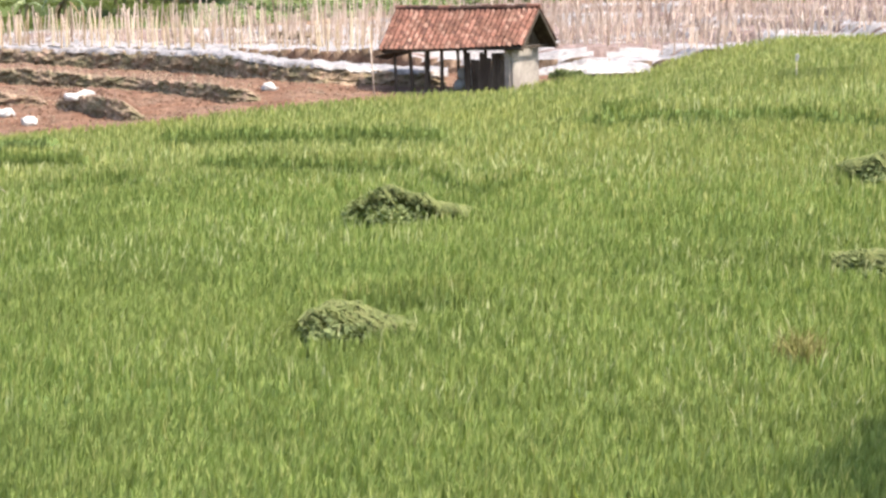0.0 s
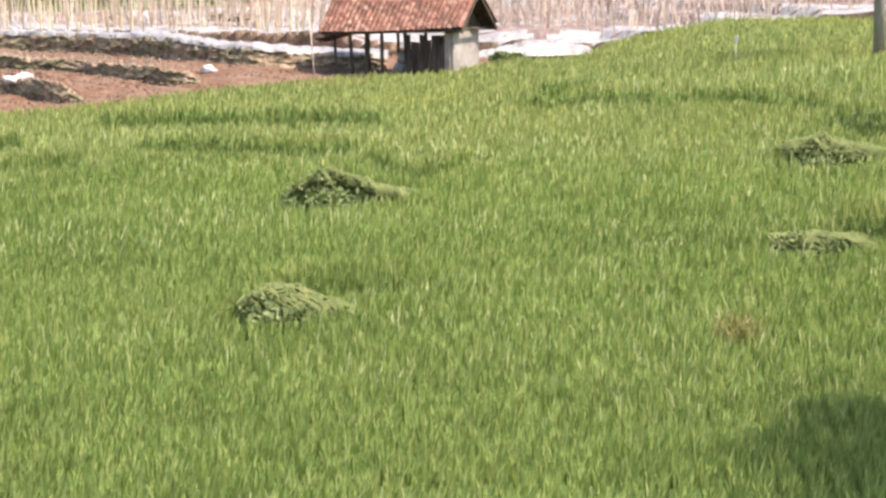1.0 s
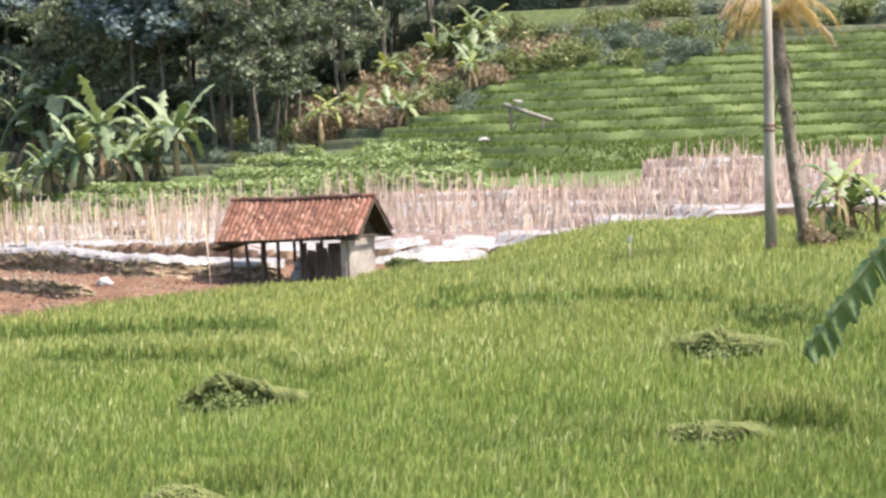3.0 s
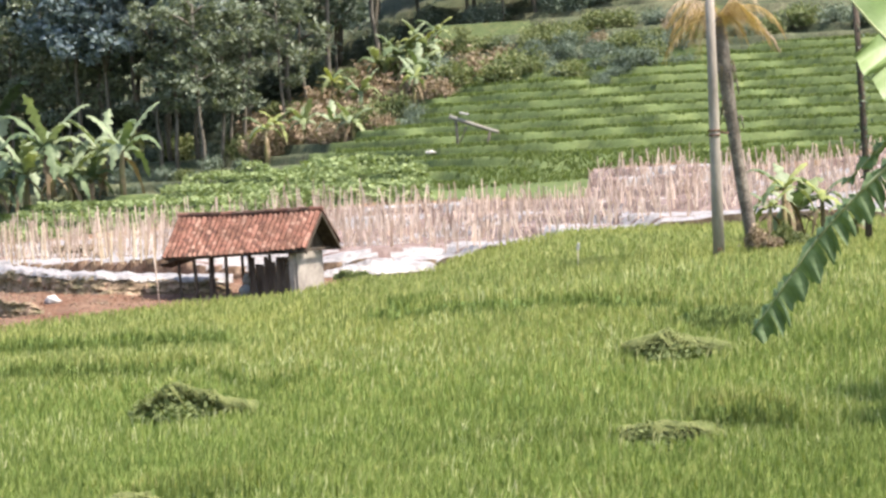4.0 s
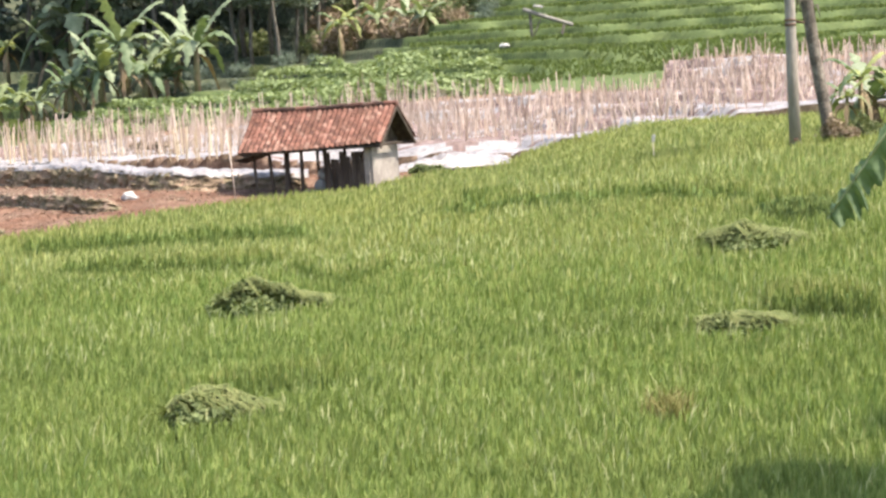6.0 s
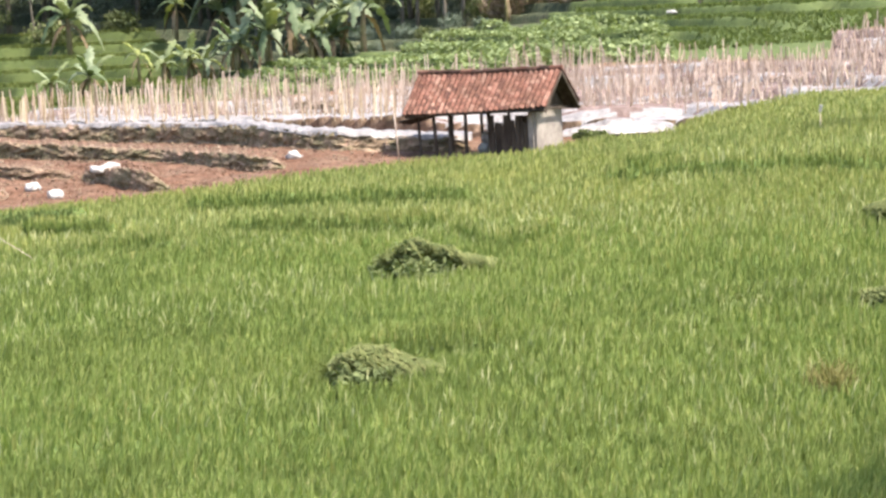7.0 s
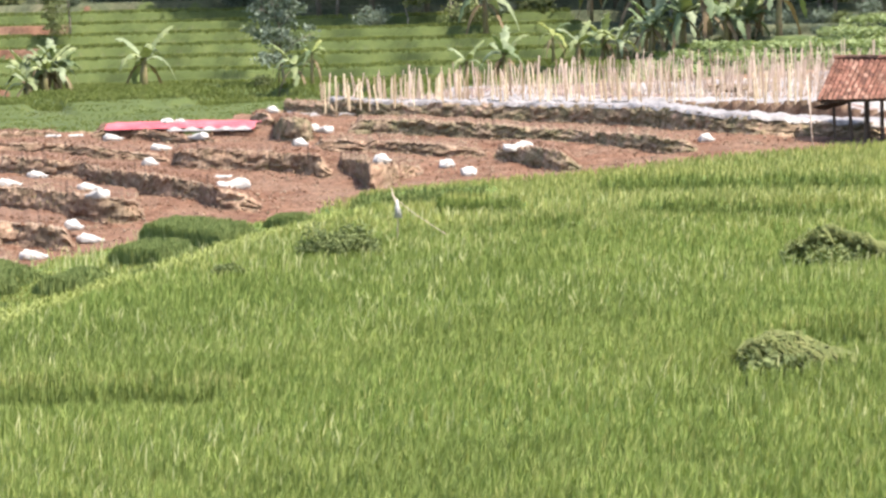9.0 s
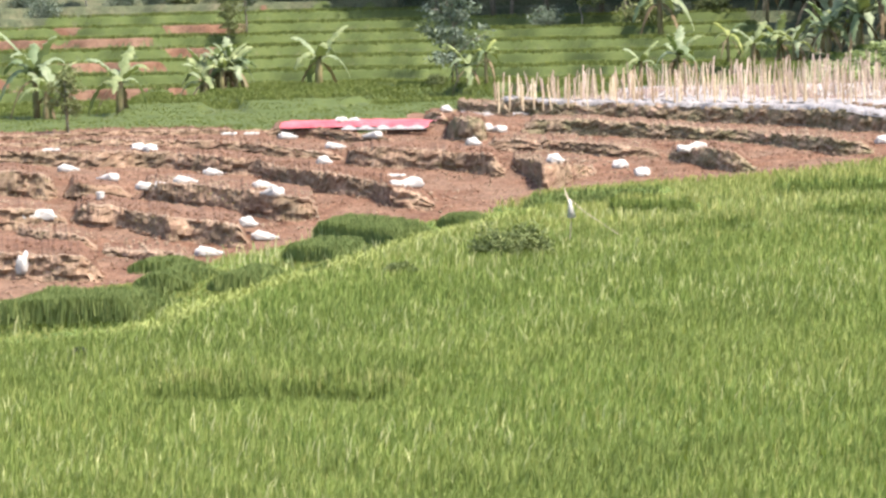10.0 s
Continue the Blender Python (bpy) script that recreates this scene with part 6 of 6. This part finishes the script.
# ---- the near banana plant, with torn leaves hanging into view ----
def torn_leaf(parent, mid, width, side_a, side_b, seed, lobes=9, forward=0.35, droop=0.1, mat=M_BAN_NEAR, gaps=(0.0, 0.03, 0.12, 0.22), ends=(1.0, 1.0), taper=None):
    """mid: points of the midrib from base to tip; side_a, side_b: ways in which the two halves spread."""
    leaf = new("leaf")
    leaf.parent = parent
    rg = np.random.default_rng(seed)
    mid = np.array(mid, float)
    d = np.concatenate([[0], np.cumsum(np.linalg.norm(np.diff(mid, axis=0), axis=1))])
    d /= d[-1]
    fine = np.linspace(0, 1, 60)
    curve = np.stack([np.interp(fine, d, mid[:, k]) for k in range(3)], 1)
    for _ in range(6):
        curve[1:-1] = (curve[:-2] + 2 * curve[1:-1] + curve[2:]) / 4

    def at(s):
        return np.array([np.interp(s, fine, curve[:, k]) for k in range(3)])

    for half, (which, side) in enumerate((("blade", np.array(side_a, float)), ("blade", np.array(side_b, float)))):
        end = ends[half]
        V, F = [], []
        cuts = np.sort(np.concatenate([[0.06, end], np.clip(np.linspace(0.06, end, lobes + 1)[1:-1] + rg.normal(0, 0.018, lobes - 1), 0.07, end - 0.03)]))
        for i in range(lobes):
            a, b = cuts[i], cuts[i + 1]
            gap = rg.choice(gaps)
            sag, out = rg.uniform(0.5, 1.6) * droop, rg.uniform(0.88, 1.05)
            o = len(V)
            for u in np.linspace(0, 1, 13):
                for v in np.linspace(0, 1, 6):
                    c = (u - 0.5) * (1 - gap * v - 0.12 * v ** 6) + 0.5
                    s = a + (b - a) * c
                    w = width * max(0.02, math.sin(math.pi * min(1, 0.08 + 0.92 * s)) ** 0.45) * out * (1 - 0.06 * abs(u - 0.5) * v)
                    if taper:
                        w = np.interp(s, taper[0], taper[1 + half]) * out
                    t = at(min(1, s + 0.02)) - at(max(0, s - 0.02))
                    t /= np.linalg.norm(t) + 1e-9
                    V.append(at(s) + side * w * v + t * forward * w * v ** 1.4 + np.array([0, 0, -sag * w * v * v * 1.5])
                             + np.array([0.01, 0.05, 0.03]) * math.sin(u * 7.5 + i * 1.7) * v + np.array([0, 0.012, 0.008]) * math.sin(u * 31) * v)
            for p in range(12):
                for q in range(5):
                    k = o + p * 6 + q
                    F.append((k, k + 1, k + 7, k + 6))
        arr(which, V, F, mat, leaf, smooth=True)
    tubed("midrib", list(curve[::4]) + [curve[-1]], list(np.linspace(0.018, 0.005, len(curve[::4]) + 1)), 8, M_RIB, leaf, "pale thick midrib")
    return leaf


nb = tagged(new("banana_plant"), "near banana plant with large torn waxy green leaves", "banana plant")
NBX, NBY = 6.1, 16.0
NBZ = float(canopy(np.array([NBX]), np.array([NBY]))[0]) - 0.8
tubed("pseudostem", [(NBX, NBY, NBZ), (NBX - 0.05, NBY, NBZ + 2.6), (NBX - 0.15, NBY + 0.05, NBZ + 4.9)], [0.16, 0.13, 0.08], 14, M_STEM, nb)
torn_leaf(nb, [(5.9, 16.1, 4.75), (5.55, 16.15, 5.4), (5.2, 16.22, 5.47), (4.82, 16.32, 5.22), (4.49, 16.41, 4.93), (4.19, 16.49, 4.66), (3.98, 16.54, 4.43), (3.81, 16.58, 4.19), (3.55, 16.63, 3.84)],
          0.2, (0.7, -0.3, -0.62), (-0.6, 0.4, 0.3), 3, 19, 0.18, 0.22, M_BAN_NEAR, (0.0, 0.05, 0.1, 0.22), (1.0, 1.0),
          ((0.0, 0.3, 0.62, 0.66, 0.69, 0.85, 0.96, 1.0), (0.1, 0.11, 0.15, 0.16, 0.145, 0.15, 0.13, 0.04), (0.1, 0.11, 0.08, 0.065, 0.06, 0.06, 0.05, 0.01)))
torn_leaf(nb, [(5.9, 16.1, 4.8), (5.45, 16.4, 5.05), (4.95, 16.65, 5.4), (4.55, 16.8, 5.83), (4.25, 16.9, 6.25), (4.1, 16.95, 6.6)],
          0.42, (-0.66, -0.35, -0.5), (0.6, 0.35, 0.58), 5, 6, 0.1, 0.0, M_BAN_BACKLIT, (0.0, 0.0, 0.02), (0.665, 0.95))
torn_leaf(nb, [(5.9, 16.15, 4.7), (5.4, 16.7, 5.3), (5.05, 16.9, 5.37), (4.77, 16.97, 5.2), (4.55, 17.02, 5.0), (4.32, 17.07, 4.78)], 0.07, (0.5, 0.0, -0.8), (-0.6, 0.3, 0.35), 7, 9, 0.2, 0.05)
torn_leaf(nb, [(5.9, 15.95, 4.6), (5.4, 15.85, 5.2), (5.05, 15.82, 5.1), (4.8, 15.84, 4.72), (4.62, 15.87, 4.35), (4.46, 15.9, 4.03)], 0.24, (0.85, 0.0, -0.4), (-0.35, 0.5, 0.1), 9, 8, 0.2, 0.1)
torn_leaf(nb, [(6.0, 16.0, 4.8), (6.5, 15.9, 5.6), (7.2, 15.8, 5.9), (7.9, 15.7, 5.5), (8.4, 15.6, 4.8)], 0.36, (0.1, 0.9, -0.4), (0.0, -0.9, -0.4), 11, 8)
torn_leaf(nb, [(6.0, 16.05, 4.8), (6.2, 16.7, 5.7), (6.3, 17.5, 6.1), (6.4, 18.3, 5.8), (6.5, 18.9, 5.1)], 0.36, (0.9, 0.0, -0.4), (-0.9, 0.0, -0.4), 12, 8)

for x, y, s in ((16.3, 26.7, 1.2), (20.3, 41.6, 1.2), (20.0, 38.2, 1.2)):  # unseen trees added beside the field to throw shade on its edge
    copy_thing(TREES[8], pose(x, y, float(canopy(np.array([x]), np.array([y]))[0]) - 0.8, 0, 0, 40 * s) @ Matrix.Diagonal((s, s, s, 1)))


# ---- sacks on the dry terraces ----
def sack(seed, L, W, H, label):
    s = tagged(new("sack"), label, "sack", group="sacks on the dry terraces")
    rg = np.random.default_rng(seed)
    bm = bmesh.new()
    bmesh.ops.create_icosphere(bm, subdivisions=3, radius=1.0)
    ph = rg.uniform(0, 6, 4)
    for v in bm.verts:
        c = v.co
        p = [math.copysign(abs(k) ** 0.62, k) for k in c]
        k = 1 + 0.24 * math.sin(3 * c.x + ph[0]) + 0.2 * math.sin(5 * c.y + ph[1]) * math.cos(4 * c.x + ph[2]) + 0.1 * math.sin(9 * c.x + 7 * c.z + ph[3])
        v.co = Vector((p[0] * L / 2, p[1] * W / 2 * k, max(-0.12, (p[2] * 0.5 + 0.42) * H * k - 0.12 * H * abs(c.x) ** 2)))
    part("bag", bm, M_SACK, s, smooth=True)
    tubed("tied_neck", [(L / 2 - 0.08, 0, H * 0.3), (L / 2 - 0.01, 0.02, H * 0.33), (L / 2 + 0.05, 0.03, H * 0.25)], [0.06, 0.035, 0.06], 7, M_SACK, s)
    return s


SACKS = [sack(1, 0.8, 0.5, 0.24, "full white woven plastic sack lying on the soil"), sack(2, 0.6, 0.46, 0.26, "bulging white sack slumped on the soil"),
         sack(3, 0.4, 0.34, 0.5, "white sack standing upright on the soil")]
SACKS.append(sack(4, 1.15, 0.55, 0.36, "crumpled white plastic sheeting thrown over the bank"))
SACKS.append(sack(5, 0.62, 0.5, 0.12, "flat empty white sack spread on the soil"))
used = set()
for kind, x, y, z, turn in [
    (4, -38.7, 92.5, 0.38, 5), (1, -35.8, 94.6, 0.24, 60), (1, -34.9, 93.4, 0.24, 150), (0, -36.94, 89.9, -0.28, 5), (0, -33.6, 85.5, -0.36, 170), (0, -30.7, 81.7, -0.44, 20), (0, -30.0, 81.5, -0.42, 100),
    (0, -29.2, 81.4, -0.23, 15), (0, -30.8, 89.1, -0.44, 0), (3, -32.1, 75.3, -0.98, 25), (2, -28.2, 65.0, -1.6, 0), (1, -24.4, 73.5, -1.05, 10), (0, -23.6, 72.7, -1.39, 5), (0, -24.3, 69.5, -1.56, 15),
    (0, -26.2, 80.9, -0.39, 0), (0, -24.8, 77.4, -0.37, 160), (1, -27.1, 91.1, -0.17, 10), (0, -28.6, 97.8, 0.05, 25), (0, -31.9, 102.0, 0.29, 10), (0, -27.4, 99.3, 0.41, 170), (4, -34.9, 103.2, 0.43, 0),
    (4, -34.0, 103.5, 0.41, 10), (4, -23.6, 88.5, -0.51, 0), (3, -21.6, 82.4, -0.5, 35), (1, -23.2, 102.0, 0.5, 40), (0, -22.6, 101.3, 0.48, 150), (1, -27.5, 112.5, 0.92, 5), (1, -22.5, 96.3, 0.2, 0),
    (1, -17.15, 85.8, 0.1, 20), (1, -15.6, 90.3, -0.39, 50), (1, -14.4, 87.8, -0.53, 90), (3, -13.1, 91.2, 0.12, 35), (1, -6.5, 95.0, 0.14, 0)]:
    m = pose(x, y, z - 0.02, 0, 0, turn)
    if kind not in used:
        used.add(kind)
        SACKS[kind].matrix_world = m
    else:
        copy_thing(SACKS[kind], m)
bucket = tagged(new("bucket"), "small white plastic bucket standing on the bank's edge", "bucket")
tubed("body", [(0, 0, 0), (0, 0, 0.15), (0, 0, 0.3)], [0.11, 0.125, 0.14], 14, M_SACK, bucket)
tubed("rim", [(0, 0, 0.29), (0, 0, 0.315)], [0.15, 0.15], 14, M_SACK, bucket)
bucket.matrix_world = pose(-31.0, 78.1, -0.6, 4, 3)

# ---- red tarpaulin over a heap, white sheeting along its foot ----
tx_, ty_ = np.meshgrid(np.linspace(0, 1, 60), np.linspace(0, 1, 14), indexing="ij")
X = -32.3 + 6.1 * tx_ - 0.25 * ty_
Y = 102.2 + 1.7 * tx_ + 2.6 * ty_
Z = 0.7 + 0.22 * smooth01(ty_, 0.0, 0.16) + 0.04 * wave(X, Y, 2.3, 1.0) * smooth01(ty_, 0, 0.3) - 0.12 * smooth01(tx_, 0.55, 1)
i_, j_ = np.meshgrid(np.arange(59), np.arange(13), indexing="ij")
Q4 = np.stack([i_ * 14 + j_, (i_ + 1) * 14 + j_, (i_ + 1) * 14 + j_ + 1, i_ * 14 + j_ + 1], -1).reshape(-1, 4)
tarp = tagged(new("tarpaulin"), "red plastic tarpaulin spread over a low heap by the rice", "tarpaulin")
arr("sheet", np.stack([X, Y, Z], -1).reshape(-1, 3), Q4, M_TARP, tarp, smooth=True)
bm = bmesh.new()
box(bm, (5.8, 2.2, 0.9), pose(-29.3, 104.4, 0.16, 0, 0, 15.6), 0.1)
part("earth_mound", bm, M_SOIL, tarp, "earth heap under the sheet")
X2 = -29.5 + 3.4 * tx_ + 0.1 * ty_
Y2 = 101.9 + 0.95 * tx_ + 0.8 * ty_
Z2 = 0.62 + 0.16 * np.sin(ty_ * math.pi) * (0.6 + 0.4 * np.sin(tx_ * 31)) - 0.05 * tx_
tagged(arr("plastic_sheet", np.stack([X2, Y2, Z2], -1).reshape(-1, 3), Q4, M_MULCH, smooth=True), "crumpled white plastic sheeting lying along the tarpaulin", "sheeting")
for x, y, s, text in ((-29.9, 103.5, 1.0, ""), (-29.4, 103.7, 0.8, "")):
    copy_thing(SACKS[1], pose(x, y, 0.88, 0, 0, 40 * s) @ Matrix.Diagonal((s, s, s * 0.7, 1)))


# ---- silver plastic sheets beside the hut ----
def sheet(x0, y0, x1, y1, depth, z, seed, label):
    X = x0 + (x1 - x0) * tx_ + 0.2 * np.sin(tx_ * 9 + seed) * ty_
    Y = y0 + (y1 - y0) * tx_ + depth * ty_ * (0.7 + 0.3 * np.sin(tx_ * 5 + seed))
    Zs = z + np.clip(np.sin(ty_ * math.pi) * np.sin(tx_ * math.pi), 0, 1) ** 0.5 * (0.5 + 0.16 * wave(X, Y, 2.2, seed) + 0.14 * wave(X, Y, 6.0, seed))
    tagged(arr("plastic_sheet", np.stack([X, Y, Zs], -1).reshape(-1, 3), Q4, M_MULCH, smooth=True), label, "sheeting")


def strip(pts, u0, u1, depth, seed, label):
    """Plastic laid along the lip of a bank, from u0 to u1 of its length, crumpled and hanging a little over the edge."""
    P = np.array(pts)
    q = np.concatenate([[0], np.cumsum(np.hypot(np.diff(P[:, 0]), np.diff(P[:, 1])))]) / 1.0
    u = (u0 + (u1 - u0) * np.linspace(0, 1, 160)) * q[-1]
    x, y, z = (np.interp(u, q, P[:, k]) for k in range(3))
    d = np.stack([x, y], 1) / np.hypot(x, y)[:, None]
    rows = []
    for o, dz in ((-0.1, -0.1), (0.0, 0.03), (0.15, 0.1), (0.4, 0.08), (0.7, 0.12), (1.0, 0.1), (depth * 0.7, 0.14), (depth, 0.1)):
        oo = o * (1 + 0.25 * wave(u, u * 0.3, 1.3, seed)) + 0.06 * wave(u, u + o, 3.7, seed)
        rows.append(np.stack([x + d[:, 0] * oo, y + d[:, 1] * oo, z + dz + 0.06 * wave(u, o * 3 + u * 0.2, 2.6, seed) + 0.04 * wave(u, o * 5, 7.0, seed)], 1))
    V = np.stack(rows, 1).reshape(-1, 3)
    i, j = np.meshgrid(np.arange(159), np.arange(7), indexing="ij")
    tagged(arr("plastic_sheet", V, np.stack([i * 8 + j, (i + 1) * 8 + j, (i + 1) * 8 + j + 1, i * 8 + j + 1], -1).reshape(-1, 4), M_MULCH, smooth=True), label, "sheeting")


strip(PLASTIC_BANK, 0.02, 0.33, 1.3, 1.0, "long strip of silver plastic mulch along the bank")
strip(PLASTIC_BANK, 0.34, 0.6, 1.3, 2.0, "silver plastic mulch strip on the bank's edge")
strip(PLASTIC_BANK, 0.6, 0.79, 3.2, 3.0, "crumpled silver-white plastic mulch sheet on the bank")
strip(PLASTIC_BANK, 0.79, 1.0, 2.4, 4.0, "crumpled pale blue-white plastic sheet behind the hut")
sheet(3.6, 97.2, 8.4, 98.0, 2.0, 0.42, 4.0, "crumpled silver plastic sheet beyond the hut's end")


# ---- bamboo perch on the terraces ----
perch = tagged(new("bamboo_rack"), "leaning bamboo rack with a split trough on two posts", "rack")
tubed("post", [(12.45, 130.3, 4.2), (12.4, 130.3, 5.4), (12.35, 130.3, 6.65)], [0.085, 0.08, 0.07], 7, M_BARK, perch)
tubed("post", [(13.6, 130.1, 4.7), (13.95, 130.1, 5.4), (14.1, 130.1, 6.0)], [0.085, 0.08, 0.07], 7, M_BARK, perch)
tubed("trough", [(12.0, 130.2, 6.82), (13.2, 130.15, 6.35), (14.55, 130.1, 5.87)], [0.11, 0.11, 0.1], 8, M_BARK_PALE, perch, "weathered split bamboo trough")
tubed("brace", [(12.4, 130.3, 5.2), (12.9, 130.2, 6.3)], [0.04, 0.035], 6, M_BARK, perch)
bm = bmesh.new()
box(bm, (0.5, 0.4, 0.12), pose(12.78, 130.2, 6.93, 0, 12), 0.03)
part("cover", bm, M_SACK, perch, "pale folded plastic cover")
for x, y, z, s in ((10.9, 129.8, 4.95, 0.9), (11.7, 129.0, 4.6, 0.6)):
    copy_thing(SACKS[1], pose(x, y, z, 0, 0, 20) @ Matrix.Diagonal((s, s, s * 0.6, 1)))

# ---- plastic bag scarer on a stick, with its cord ----
sc = tagged(new("bird_scarer"), "white plastic bag tied to a thin stick above the rice", "bird scarer")
tubed("stick", [(-11.5, 59.0, -0.5), (-11.45, 59.0, 0.5), (-11.6, 59.0, 1.05)], [0.016, 0.014, 0.01], 6, M_STAKE, sc)
bm = bmesh.new()
bmesh.ops.create_cone(bm, cap_ends=True, segments=14, radius1=0.13, radius2=0.02, depth=0.44, matrix=pose(-11.43, 58.95, 0.56))
for v in bm.verts:
    v.co += Vector((0.03 * math.sin(v.co.z * 17 + v.co.x * 9), 0.02 * math.cos(v.co.z * 13), 0))
part("plastic_bag", bm, M_SACK, sc, "limp white plastic bag", True)
tubed("cord", [(-11.6, 59.0, 0.9), (-11.1, 58.8, 0.5), (-10.2, 58.4, -0.02)], [0.008, 0.008, 0.008], 5, M_STAKE, sc, "pale slack cord")
ws = tagged(new("white_rag"), "small white rag on a stick above the rice", "rag")
tubed("stick", [(10.55, 74.5, 0.9), (10.55, 74.5, 2.1)], [0.015, 0.012], 5, M_STAKE, ws)
bm = bmesh.new()
box(bm, (0.1, 0.04, 0.22), pose(10.56, 74.45, 2.05, 5, 8), 0.015)
part("cloth", bm, M_SACK, ws)
st = tagged(new("bamboo_cane"), "single thin bamboo cane standing beside the hut", "cane")
tubed("cane", [(-2.42, 92.2, -0.3), (-2.5, 92.2, 1.2), (-2.62, 92.2, 2.6)], [0.03, 0.027, 0.02], 6, M_STAKE, st)
